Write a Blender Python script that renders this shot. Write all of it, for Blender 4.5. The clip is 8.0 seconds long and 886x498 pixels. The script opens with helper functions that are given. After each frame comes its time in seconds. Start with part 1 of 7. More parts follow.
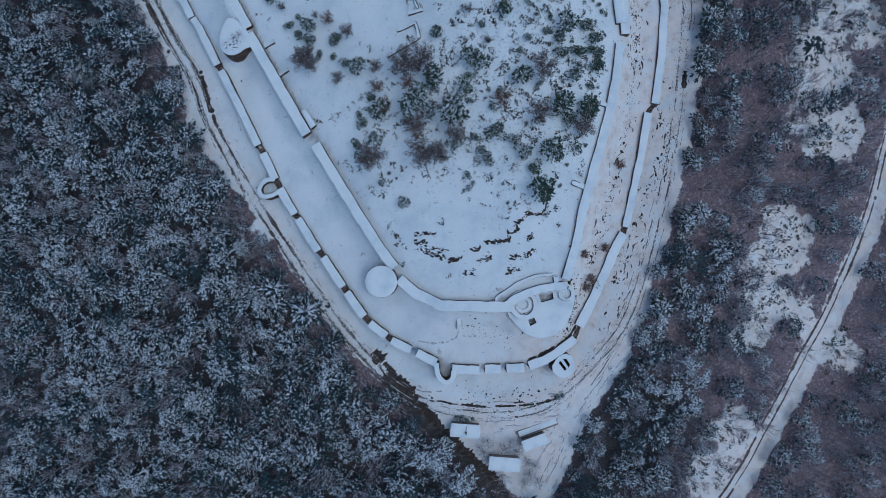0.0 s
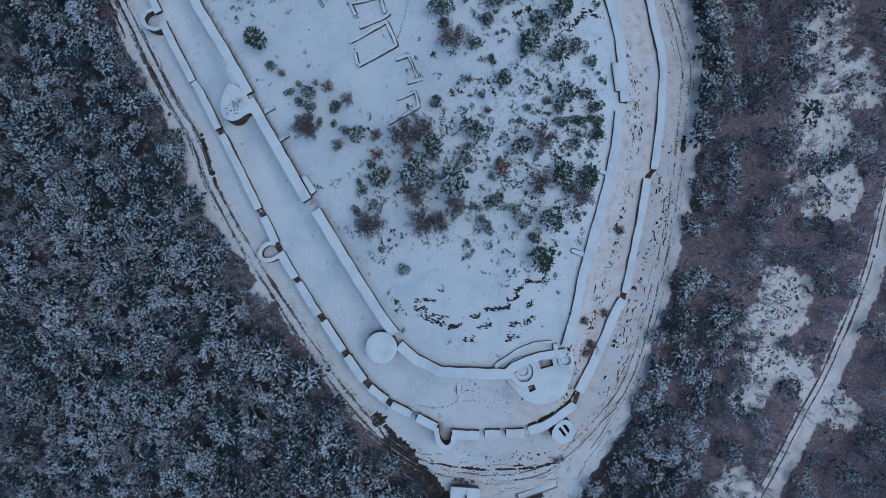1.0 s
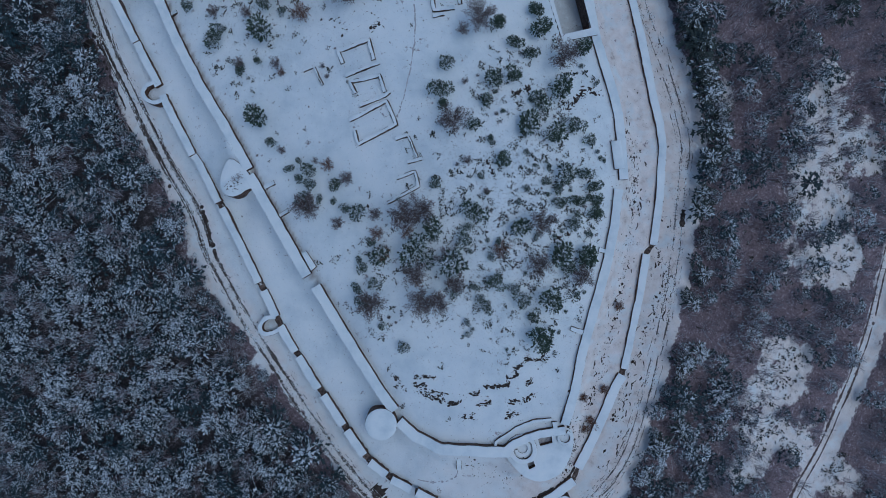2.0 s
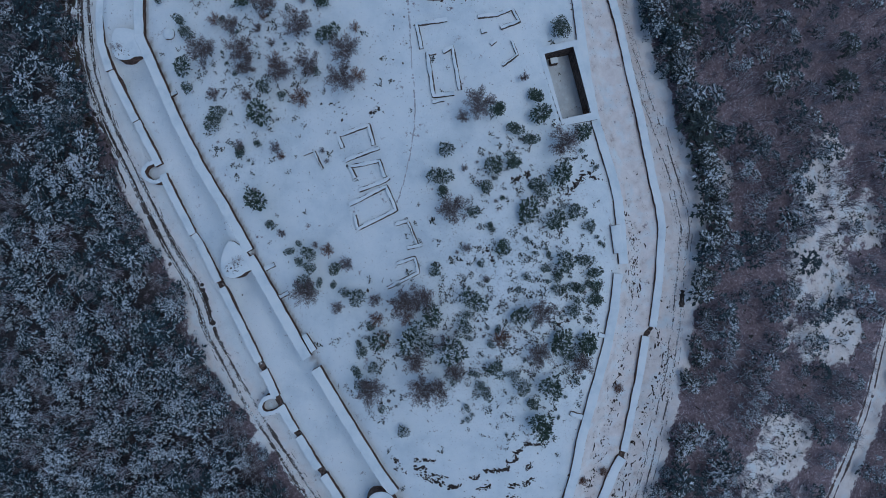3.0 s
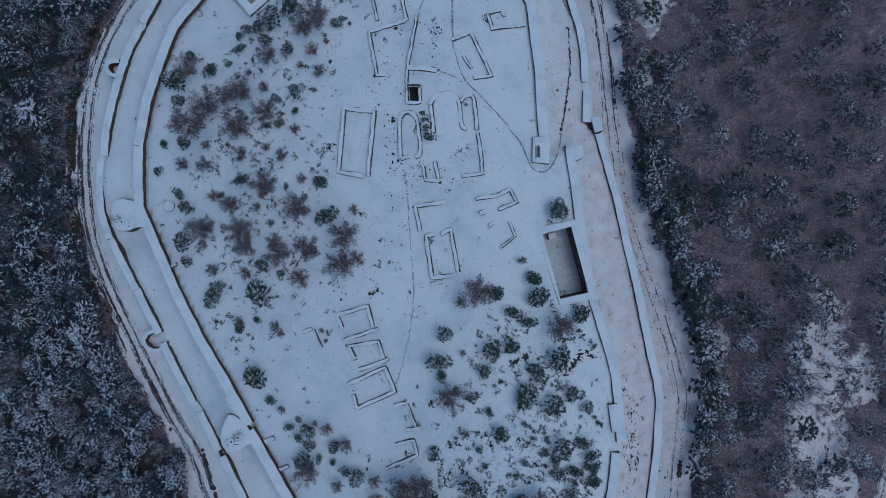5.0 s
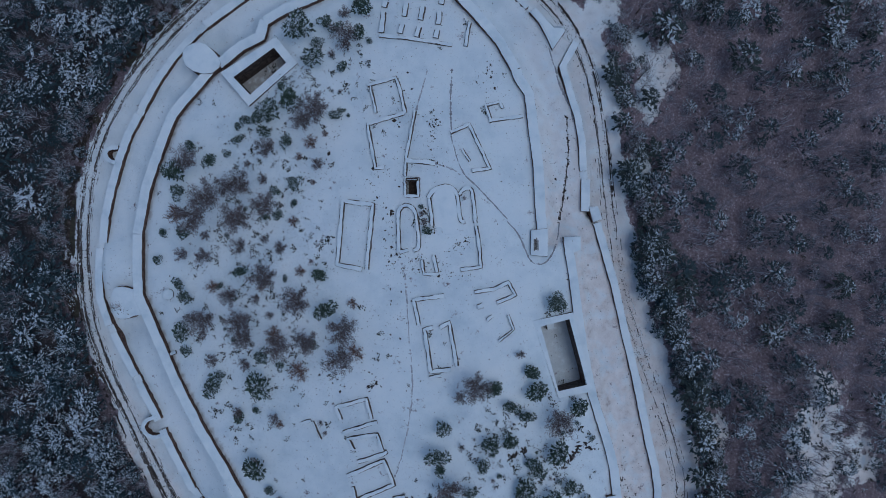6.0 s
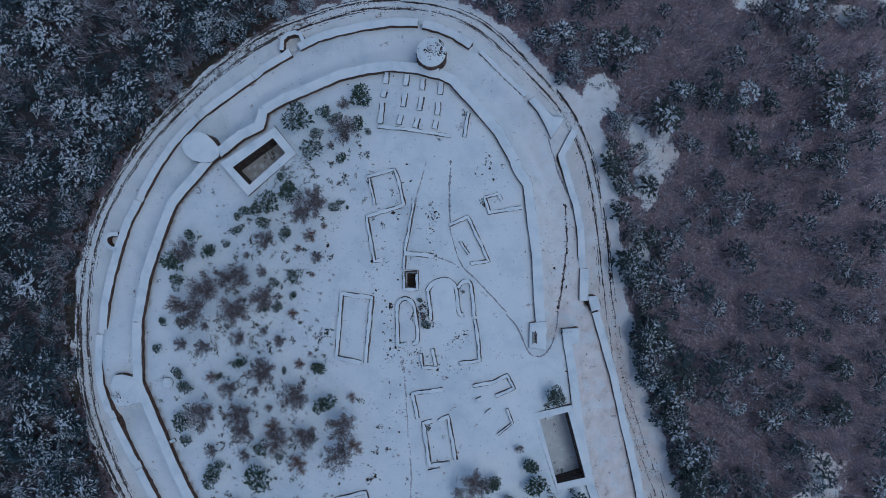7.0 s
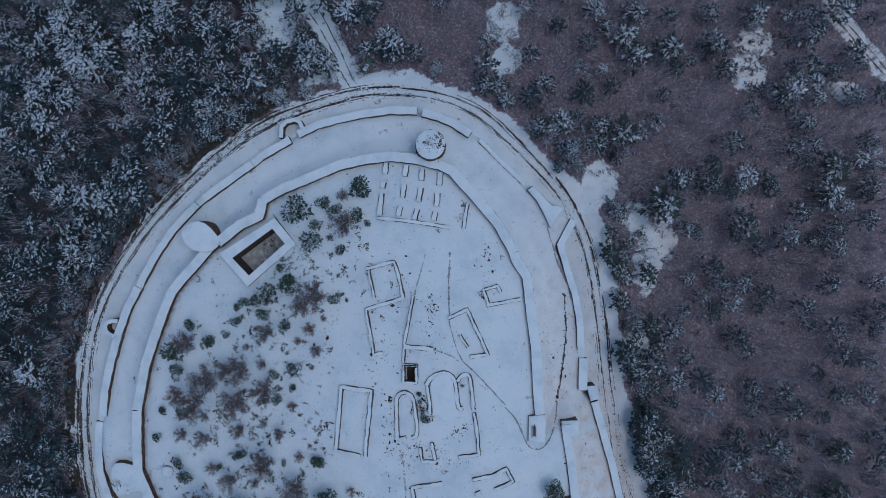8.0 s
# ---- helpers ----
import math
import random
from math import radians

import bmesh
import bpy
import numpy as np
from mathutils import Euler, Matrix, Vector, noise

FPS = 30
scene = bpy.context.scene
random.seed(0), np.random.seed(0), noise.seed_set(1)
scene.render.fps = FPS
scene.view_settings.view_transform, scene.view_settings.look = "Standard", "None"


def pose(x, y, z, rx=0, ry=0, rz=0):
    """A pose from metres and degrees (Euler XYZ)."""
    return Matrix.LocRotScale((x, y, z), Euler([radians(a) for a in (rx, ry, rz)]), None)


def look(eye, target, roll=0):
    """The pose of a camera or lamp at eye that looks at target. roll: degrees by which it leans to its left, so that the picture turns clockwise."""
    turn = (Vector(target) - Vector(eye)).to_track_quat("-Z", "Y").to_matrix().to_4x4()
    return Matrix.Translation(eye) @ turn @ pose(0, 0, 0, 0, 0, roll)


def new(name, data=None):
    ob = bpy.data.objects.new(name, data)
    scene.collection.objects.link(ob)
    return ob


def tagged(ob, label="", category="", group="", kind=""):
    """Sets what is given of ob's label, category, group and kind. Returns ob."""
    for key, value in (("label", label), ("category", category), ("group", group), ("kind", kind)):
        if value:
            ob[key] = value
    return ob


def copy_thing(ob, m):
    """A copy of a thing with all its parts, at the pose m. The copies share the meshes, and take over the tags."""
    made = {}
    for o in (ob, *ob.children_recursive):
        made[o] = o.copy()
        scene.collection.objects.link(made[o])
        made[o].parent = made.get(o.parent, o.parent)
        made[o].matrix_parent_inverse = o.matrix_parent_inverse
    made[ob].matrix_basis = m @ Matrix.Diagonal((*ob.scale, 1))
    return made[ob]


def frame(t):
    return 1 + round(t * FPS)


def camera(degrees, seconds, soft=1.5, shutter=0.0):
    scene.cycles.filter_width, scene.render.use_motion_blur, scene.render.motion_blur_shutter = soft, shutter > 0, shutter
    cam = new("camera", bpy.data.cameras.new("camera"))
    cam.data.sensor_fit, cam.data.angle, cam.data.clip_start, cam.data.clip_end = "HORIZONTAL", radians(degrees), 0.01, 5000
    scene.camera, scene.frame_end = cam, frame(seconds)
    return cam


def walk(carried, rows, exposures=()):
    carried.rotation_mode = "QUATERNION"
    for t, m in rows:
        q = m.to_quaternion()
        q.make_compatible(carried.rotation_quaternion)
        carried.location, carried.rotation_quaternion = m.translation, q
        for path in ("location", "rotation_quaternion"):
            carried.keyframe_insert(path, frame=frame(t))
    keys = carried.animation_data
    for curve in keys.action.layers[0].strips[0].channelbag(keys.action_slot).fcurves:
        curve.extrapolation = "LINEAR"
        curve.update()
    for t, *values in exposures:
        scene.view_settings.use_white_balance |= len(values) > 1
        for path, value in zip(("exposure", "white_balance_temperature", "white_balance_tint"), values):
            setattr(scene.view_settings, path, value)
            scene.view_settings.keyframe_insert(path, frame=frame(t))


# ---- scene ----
cam = camera(70.0, 8.0, soft=0.9)
METRES, EYE, TILT, LEAN, TURN = 132.0, 128.0, -90.0, 0.0, 0.0
ROWS = [
    (0.0, 0.0, 0.0, 0.0, 0.0, 0.0, -0.0),
    (0.5, 0.0004, -0.0015, 0.0469, 0.03, 0.04, 0.01),
    (1.0, 0.0006, -0.0031, 0.0942, 0.03, 0.12, 0.01),
    (1.5, 0.0019, -0.0043, 0.1476, 0.09, 0.15, 0.03),
    (3.0, 0.0029, -0.0072, 0.3286, 0.1, 0.04, 0.08),
    (3.5, 0.0044, -0.0084, 0.3919, 0.14, 0.02, 0.11),
    (4.0, 0.0062, -0.0097, 0.4592, 0.19, -0.01, 0.14),
    (4.5, 0.0051, -0.0111, 0.5247, 0.1, -0.06, 0.16),
    (6.0, 0.0081, -0.0139, 0.7262, 0.1, -0.2, 0.23),
    (6.5, 0.01, -0.0146, 0.7955, 0.15, -0.23, 0.24),
    (7.0, 0.011, -0.0152, 0.8623, 0.14, -0.27, 0.24),
    (7.5, 0.0115, -0.0157, 0.9299, 0.12, -0.33, 0.26),
    (8.0, 0.0126, -0.0161, 0.9997, 0.13, -0.35, 0.28),
]
walk(cam, [(t, pose(0, 0, EYE, TILT, LEAN, TURN) @ pose(METRES * x, METRES * y, METRES * z, 90 + pitch, roll, yaw)) for t, x, y, z, yaw, pitch, roll in ROWS],
     exposures=[(0.0, -0.17, 5370, 0), (1.5, -0.34, 5340, 1), (3.5, -0.42, 5330, 2), (4.5, -0.48, 5330, 3), (6.5, -0.53, 5340, 3), (8.0, -0.35, 5450, 3)])

# ---- light: a heavy winter sky at dusk, with a broad weak sun ----
world = bpy.data.worlds.new("winter_sky")
scene.world = world
world.use_nodes = True
wt = world.node_tree
sky = wt.nodes.new("ShaderNodeTexSky")
sky.sky_type = "NISHITA"
sky.sun_disc = False
sky.sun_elevation = radians(70)
sky.sun_rotation = radians(100)
sky.altitude = 600
sky.dust_density = 3.0
wt.links.new(sky.outputs["Color"], wt.nodes["Background"].inputs["Color"])
wt.nodes["Background"].inputs["Strength"].default_value = 0.11
sun_data = bpy.data.lights.new("sun", "SUN")
sun_data.energy = 0.65
sun_data.angle = radians(40)
sun_data.color = (1.0, 0.92, 0.88)
sun = new("sun", sun_data)
sun.matrix_world = look((0, 0, 0), (-0.34, 0.06, -0.94))

# ---- materials ----


def nodes_of(name):
    m = bpy.data.materials.new(name)
    m.use_nodes = True
    t = m.node_tree
    return m, t, t.nodes["Principled BSDF"]


def place_noise(t, scale, detail=4.0, rough=0.6, space="Object"):
    co = t.nodes.new("ShaderNodeTexCoord")
    n = t.nodes.new("ShaderNodeTexNoise")
    n.inputs["Scale"].default_value = scale
    n.inputs["Detail"].default_value = detail
    n.inputs["Roughness"].default_value = rough
    t.links.new(co.outputs[space], n.inputs["Vector"])
    return n.outputs["Fac"]


def ramp(t, fac, stops):
    r = t.nodes.new("ShaderNodeValToRGB")
    el = r.color_ramp.elements
    el[0].position, el[0].color = stops[0][0], (*stops[0][1], 1)
    el[1].position, el[1].color = stops[-1][0], (*stops[-1][1], 1)
    for p, c in stops[1:-1]:
        e = el.new(p)
        e.color = (*c, 1)
    t.links.new(fac, r.inputs["Fac"])
    return r.outputs["Color"]


def grey(a, b):
    return [(a, (0, 0, 0)), (b, (1, 1, 1))]


def mixed(t, fac, a, b):
    m = t.nodes.new("ShaderNodeMix")
    m.data_type = "RGBA"
    for sock, v in ((m.inputs[0], fac), (m.inputs[6], a), (m.inputs[7], b)):
        if isinstance(v, tuple):
            sock.default_value = (*v, 1)
        elif isinstance(v, float):
            sock.default_value = v
        else:
            t.links.new(v, sock)
    return m.outputs[2]


def sums(t, op, a, b):
    m = t.nodes.new("ShaderNodeMath")
    m.operation = op
    for sock, v in ((m.inputs[0], a), (m.inputs[1], b)):
        if isinstance(v, (int, float)):
            sock.default_value = v
        else:
            t.links.new(v, sock)
    return m.outputs[0]


def bumped(t, bsdf, fac, strength, dist):
    b = t.nodes.new("ShaderNodeBump")
    b.inputs["Strength"].default_value = strength
    b.inputs["Distance"].default_value = dist
    t.links.new(fac, b.inputs["Height"])
    t.links.new(b.outputs["Normal"], bsdf.inputs["Normal"])


def attribute(t, name):
    a = t.nodes.new("ShaderNodeAttribute")
    a.attribute_name = name
    return a.outputs["Fac"]


SNOW = [(0.28, (0.595, 0.685, 0.745)), (0.5, (0.755, 0.825, 0.865)), (0.75, (0.835, 0.88, 0.90))]
# thin dirty snow, made pinker to hold the warm cast of the eastern light
SNOW_THIN_WARM = [(0.28, (0.44, 0.37, 0.34)), (0.42, (0.70, 0.655, 0.63)), (0.65, (0.83, 0.795, 0.78))]


def snow_material(name):
    m, t, b = nodes_of(name)
    t.links.new(ramp(t, place_noise(t, 0.25, 6), SNOW), b.inputs["Base Color"])
    b.inputs["Roughness"].default_value = 0.75
    bumped(t, b, place_noise(t, 1.2, 8, 0.7), 0.5, 0.15)
    return m


def ground_material():
    m, t, b = nodes_of("snowy_ground")
    snow = ramp(t, place_noise(t, 0.12, 8, 0.65), SNOW)
    thin = ramp(t, place_noise(t, 0.5, 8, 0.7), SNOW_THIN_WARM)
    coarse = sums(t, "MULTIPLY", sums(t, "SUBTRACT", place_noise(t, 0.2, 6, 0.7), 0.5), 0.2)
    fine = sums(t, "MULTIPLY", sums(t, "SUBTRACT", place_noise(t, 1.9, 5, 0.8), 0.5), 1.2)
    mix = sums(t, "ADD", sums(t, "ADD", coarse, fine), 0.5)
    litter = ramp(t, mix, [(0.25, (0.05, 0.038, 0.04)), (0.45, (0.163, 0.124, 0.139)), (0.6, (0.262, 0.208, 0.232)), (0.69, (0.62, 0.59, 0.65))])
    # needle litter, darkened further: the shade under the pines is in its colour
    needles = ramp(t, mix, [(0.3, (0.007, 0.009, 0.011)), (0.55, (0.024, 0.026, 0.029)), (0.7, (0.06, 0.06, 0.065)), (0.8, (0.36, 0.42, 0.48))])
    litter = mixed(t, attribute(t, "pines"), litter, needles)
    grass = ramp(t, place_noise(t, 1.9, 6, 0.8), grey(0.57, 0.63))
    f_thin_warm = sums(t, "MULTIPLY", attribute(t, "thin"), ramp(t, place_noise(t, 0.3, 5), grey(0.26, 0.54)))
    c = mixed(t, f_thin_warm, snow, thin)
    # dead grass and soil that show through, and stray grass tips all over
    tips = ramp(t, place_noise(t, 2.0, 4, 0.8), grey(0.63, 0.68))
    c = mixed(t, sums(t, "MULTIPLY", tips, 0.55), c, (0.16, 0.14, 0.125))
    c = mixed(t, sums(t, "MULTIPLY", attribute(t, "scrub"), grass), c, (0.07, 0.062, 0.05))
    # bare soil by the wall; pit floors get the same brown, partly as painted shade
    c = mixed(t, sums(t, "MULTIPLY", attribute(t, "soil"), ramp(t, place_noise(t, 0.8, 6, 0.7), grey(0.3, 0.5))), c, (0.17, 0.125, 0.095))
    # muddy lane, its dark overgrown banks and the churned middle of the road
    rough = sums(t, "MULTIPLY", sums(t, "SUBTRACT", place_noise(t, 0.9, 8, 0.75), 0.5), 1.6)
    lane = ramp(t, place_noise(t, 0.7, 8, 0.75), [(0.3, (0.018, 0.016, 0.015)), (0.52, (0.06, 0.053, 0.051)), (0.66, (0.16, 0.142, 0.14)), (0.74, (0.55, 0.55, 0.57))])
    soil = ramp(t, place_noise(t, 0.8, 8, 0.75), [(0.3, (0.015, 0.014, 0.01)), (0.55, (0.05, 0.045, 0.03)), (0.75, (0.14, 0.125, 0.1))])
    c = mixed(t, ramp(t, sums(t, "ADD", attribute(t, "mud"), rough), grey(0.45, 0.65)), c, lane)
    wild = ramp(t, sums(t, "ADD", attribute(t, "litter"), sums(t, "MULTIPLY", sums(t, "SUBTRACT", place_noise(t, 0.33, 8, 0.78), 0.5), 3.0)), grey(0.34, 0.54))
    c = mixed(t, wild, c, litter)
    c = mixed(t, ramp(t, sums(t, "ADD", attribute(t, "lane"), rough), grey(0.45, 0.6)), c, lane)
    c = mixed(t, ramp(t, sums(t, "ADD", attribute(t, "bank"), rough), grey(0.55, 0.68)), c, soil)
    t.links.new(c, b.inputs["Base Color"])
    b.inputs["Roughness"].default_value = 0.8
    bumped(t, b, place_noise(t, 0.9, 10, 0.75), 0.6, 0.3)
    return m


def stone_material(name, dark, mid, light, snowed=0.4):
    m, t, b = nodes_of(name)
    co = t.nodes.new("ShaderNodeTexCoord")
    v = t.nodes.new("ShaderNodeTexVoronoi")
    v.inputs["Scale"].default_value = 2.6
    t.links.new(co.outputs["Object"], v.inputs["Vector"])
    sep = t.nodes.new("ShaderNodeSeparateColor")
    t.links.new(v.outputs["Color"], sep.inputs["Color"])
    c = ramp(t, sep.outputs["Red"], [(0.0, dark), (0.5, mid), (1.0, light)])
    joint = ramp(t, v.outputs["Distance"], grey(0.08, 0.3))
    c = mixed(t, joint, mixed(t, 0.45, c, dark), c)
    c = mixed(t, ramp(t, place_noise(t, 0.5, 8, 0.7), grey(0.55, 0.75)), c, dark)
    # windblown snow caught on ledges
    g = t.nodes.new("ShaderNodeNewGeometry")
    n = t.nodes.new("ShaderNodeSeparateXYZ")
    t.links.new(g.outputs["Normal"], n.inputs["Vector"])
    lying = sums(t, "MULTIPLY", ramp(t, n.outputs["Z"], grey(0.6, 0.9)), ramp(t, place_noise(t, 1.5, 6), grey(snowed, snowed + 0.12)))
    c = mixed(t, lying, c, (0.8, 0.81, 0.83))
    t.links.new(c, b.inputs["Base Color"])
    b.inputs["Roughness"].default_value = 0.9
    bumped(t, b, v.outputs["Distance"], 0.8, 0.06)
    return m


def needle_material(name, dark, light, load, grain=3.4):
    """Green blades, of which a share carries snow on its upper side."""
    m, t, b = nodes_of(name)
    g = t.nodes.new("ShaderNodeNewGeometry")
    n = t.nodes.new("ShaderNodeSeparateXYZ")
    t.links.new(g.outputs["Normal"], n.inputs["Vector"])
    oi = t.nodes.new("ShaderNodeObjectInfo")
    c = ramp(t, g.outputs["Random Per Island"], [(0.0, dark), (1.0, light)])
    share = sums(t, "ADD", g.outputs["Random Per Island"], sums(t, "MULTIPLY", sums(t, "SUBTRACT", oi.outputs["Random"], 0.5), 0.35))
    share = sums(t, "ADD", share, sums(t, "MULTIPLY", sums(t, "SUBTRACT", place_noise(t, 0.9, 3), 0.5), 0.9))
    # the share of snow differs in wide patches, and is lower towards the north
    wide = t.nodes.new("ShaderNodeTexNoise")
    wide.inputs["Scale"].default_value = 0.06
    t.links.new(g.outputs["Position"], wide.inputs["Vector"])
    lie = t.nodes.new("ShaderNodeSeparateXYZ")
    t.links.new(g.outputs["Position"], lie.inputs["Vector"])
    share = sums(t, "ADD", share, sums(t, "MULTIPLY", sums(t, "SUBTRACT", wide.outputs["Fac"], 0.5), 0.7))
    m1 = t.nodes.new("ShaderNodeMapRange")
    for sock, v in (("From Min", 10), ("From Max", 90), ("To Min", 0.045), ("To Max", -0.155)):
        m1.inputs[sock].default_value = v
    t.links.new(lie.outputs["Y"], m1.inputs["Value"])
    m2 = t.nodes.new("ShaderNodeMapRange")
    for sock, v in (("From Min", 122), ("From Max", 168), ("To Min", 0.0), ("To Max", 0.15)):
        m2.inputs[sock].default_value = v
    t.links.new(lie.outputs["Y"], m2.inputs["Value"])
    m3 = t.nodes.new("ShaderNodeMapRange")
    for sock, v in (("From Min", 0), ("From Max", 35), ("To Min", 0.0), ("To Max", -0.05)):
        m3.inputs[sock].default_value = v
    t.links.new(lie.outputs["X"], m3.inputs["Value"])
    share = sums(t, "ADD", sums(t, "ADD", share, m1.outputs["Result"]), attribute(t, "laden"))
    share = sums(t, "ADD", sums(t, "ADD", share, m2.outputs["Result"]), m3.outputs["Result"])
    caught = sums(t, "MULTIPLY", ramp(t, share, grey(1.0 - load - 0.16, 1.0 - load + 0.16)), ramp(t, n.outputs["Z"], grey(0.15, 0.5)))
    caught = sums(t, "MULTIPLY", caught, ramp(t, place_noise(t, grain, 3, 0.65), grey(0.42, 0.53) if grain > 2 else grey(0.33, 0.45)))
    c = mixed(t, caught, c, (0.64, 0.70, 0.76))
    t.links.new(c, b.inputs["Base Color"])
    b.inputs["Roughness"].default_value = 0.7
    return m


def plain(name, stops, scale, rough=0.85, bump=0.3, metal=0.0):
    m, t, b = nodes_of(name)
    t.links.new(ramp(t, place_noise(t, scale, 8, 0.7), stops), b.inputs["Base Color"])
    b.inputs["Roughness"].default_value = rough
    b.inputs["Metallic"].default_value = metal
    bumped(t, b, place_noise(t, scale * 3, 6, 0.7), bump, 0.05)
    return m


def twig_material(name, dark, light, rime):
    m, t, b = nodes_of(name)
    g = t.nodes.new("ShaderNodeNewGeometry")
    c = ramp(t, g.outputs["Random Per Island"], [(0.0, dark), (0.96 - rime, light), (1.0 - rime, (0.5, 0.52, 0.56)), (1.0, (0.74, 0.76, 0.79))])
    c = mixed(t, ramp(t, place_noise(t, 0.1, 3), grey(0.45, 0.7)), c, mixed(t, 0.5, c, dark))
    # stands of other kinds: paler grey, or with a plum tinge
    c = mixed(t, sums(t, "MULTIPLY", ramp(t, place_noise(t, 0.045, 3), grey(0.47, 0.6)), 0.6), c, (0.34, 0.32, 0.355))
    t.links.new(c, b.inputs["Base Color"])
    b.inputs["Roughness"].default_value = 0.9
    return m


def rut_material(name, share):
    """Slush and mud pressed up by wheels, broken by leftover snow."""
    m, t, b = nodes_of(name)
    snow = ramp(t, place_noise(t, 0.12, 8, 0.65), SNOW)
    mud = ramp(t, place_noise(t, 1.5, 8), [(0.3, (0.035, 0.03, 0.027)), (0.7, (0.13, 0.11, 0.1))])
    worn = sums(t, "ADD", place_noise(t, 2.2, 3, 0.7), sums(t, "MULTIPLY", sums(t, "SUBTRACT", place_noise(t, 0.07, 3), 0.5), 0.9))
    broken = ramp(t, worn, grey(1 - share - 0.08, 1 - share + 0.08))
    t.links.new(mixed(t, broken, snow, mud), b.inputs["Base Color"])
    b.inputs["Roughness"].default_value = 0.7
    return m


M_SNOW = snow_material("snow")
M_GROUND = ground_material()
M_STONE = stone_material("rubble_masonry", (0.038, 0.019, 0.013), (0.098, 0.052, 0.036), (0.17, 0.105, 0.078), 0.6)
M_ROCK = stone_material("grey_rock", (0.018, 0.015, 0.014), (0.055, 0.043, 0.038), (0.11, 0.085, 0.07), 0.6)
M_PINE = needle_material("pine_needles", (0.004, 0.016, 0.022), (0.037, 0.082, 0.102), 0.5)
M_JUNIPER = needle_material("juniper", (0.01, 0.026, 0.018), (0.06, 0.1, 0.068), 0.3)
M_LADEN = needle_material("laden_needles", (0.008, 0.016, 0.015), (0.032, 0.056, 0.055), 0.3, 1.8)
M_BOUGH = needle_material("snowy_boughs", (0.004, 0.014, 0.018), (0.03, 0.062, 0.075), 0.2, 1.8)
M_TUFT = needle_material("dwarf_scrub", (0.012, 0.016, 0.012), (0.045, 0.047, 0.035), 0.10)
M_TWIG = twig_material("bare_twigs", (0.058, 0.043, 0.048), (0.315, 0.25, 0.278), 0.24)
M_SHRUB = twig_material("shrub_twigs", (0.045, 0.034, 0.034), (0.2, 0.158, 0.155), 0.1)
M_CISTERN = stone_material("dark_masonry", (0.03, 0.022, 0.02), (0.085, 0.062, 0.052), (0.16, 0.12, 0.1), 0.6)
M_RIME = twig_material("rimed_twigs", (0.05, 0.04, 0.04), (0.3, 0.26, 0.27), 0.45)
M_RUSSET = twig_material("russet_twigs", (0.09, 0.045, 0.03), (0.22, 0.12, 0.08), 0.05)
M_BARK = plain("bark", [(0.3, (0.05, 0.04, 0.035)), (0.7, (0.14, 0.11, 0.09))], 2.0)
M_RUT = rut_material("slush_ruts", 0.56)
M_PATH = plain("trodden_snow", [(0.35, (0.26, 0.26, 0.28)), (0.65, (0.6, 0.62, 0.66))], 1.6)
M_TRODDEN = plain("slushy_path", [(0.35, (0.17, 0.17, 0.185)), (0.65, (0.4, 0.42, 0.46))], 1.6)
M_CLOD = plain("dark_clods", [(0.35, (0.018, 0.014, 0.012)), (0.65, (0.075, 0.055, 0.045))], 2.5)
M_SOIL = plain("wet_soil", [(0.3, (0.012, 0.01, 0.009)), (0.52, (0.042, 0.032, 0.027)), (0.66, (0.11, 0.084, 0.074)), (0.78, (0.5, 0.5, 0.52))], 1.1)
M_EARTH = plain("brown_earth", [(0.3, (0.05, 0.035, 0.032)), (0.55, (0.12, 0.09, 0.085)), (0.72, (0.32, 0.29, 0.29))], 0.9)
M_BOARD = plain("weathered_boards", [(0.3, (0.16, 0.13, 0.11)), (0.7, (0.3, 0.26, 0.22))], 1.5)
M_DARK = plain("dark_glass", [(0.3, (0.02, 0.022, 0.025)), (0.7, (0.05, 0.05, 0.055))], 1.0, 0.3)
M_GREEN = plain("green_paint", [(0.3, (0.02, 0.09, 0.05)), (0.7, (0.04, 0.15, 0.08))], 1.0, 0.5)

# ---- the plan, in metres ----
INNER = [(-24.8, 20.1), (-15.6, 5.2), (-8.4, -5.7), (-5.3, -8.4), (-0.4, -10.7), (12.8, -10.9), (14.5, -13.5), (20, -14), (23.5, -9), (23.2, -5.7), (25.1, 0.6), (26.6, 8.5), (31.1, 24.8), (32.6, 31.7), (33.5, 38.7), (34.6, 40.6), (33.8, 52.9), (32.7, 57.7), (29.5, 67.8), (27.9, 76), (25.1, 97), (20, 94.9), (19.3, 111.8), (17.8, 125.7), (12.1, 136.3), (3.2, 146.7), (0.4, 148.1), (-3.5, 149.2), (-9.1, 149.9), (-14.2, 149.3), (-19.3, 148.2), (-30.8, 143.6), (-34.8, 141.4), (-35.5, 138), (-39.4, 136.3), (-44, 132.7), (-44.3, 133.4), (-53.7, 122.8), (-57.5, 112.9), (-59.2, 107.8), (-61, 98.6), (-60.8, 86.1), (-52.8, 68.9), (-48.3, 60.4), (-43.1, 52), (-38, 43.1), (-37.9, 41.9), (-26.4, 22.2)]
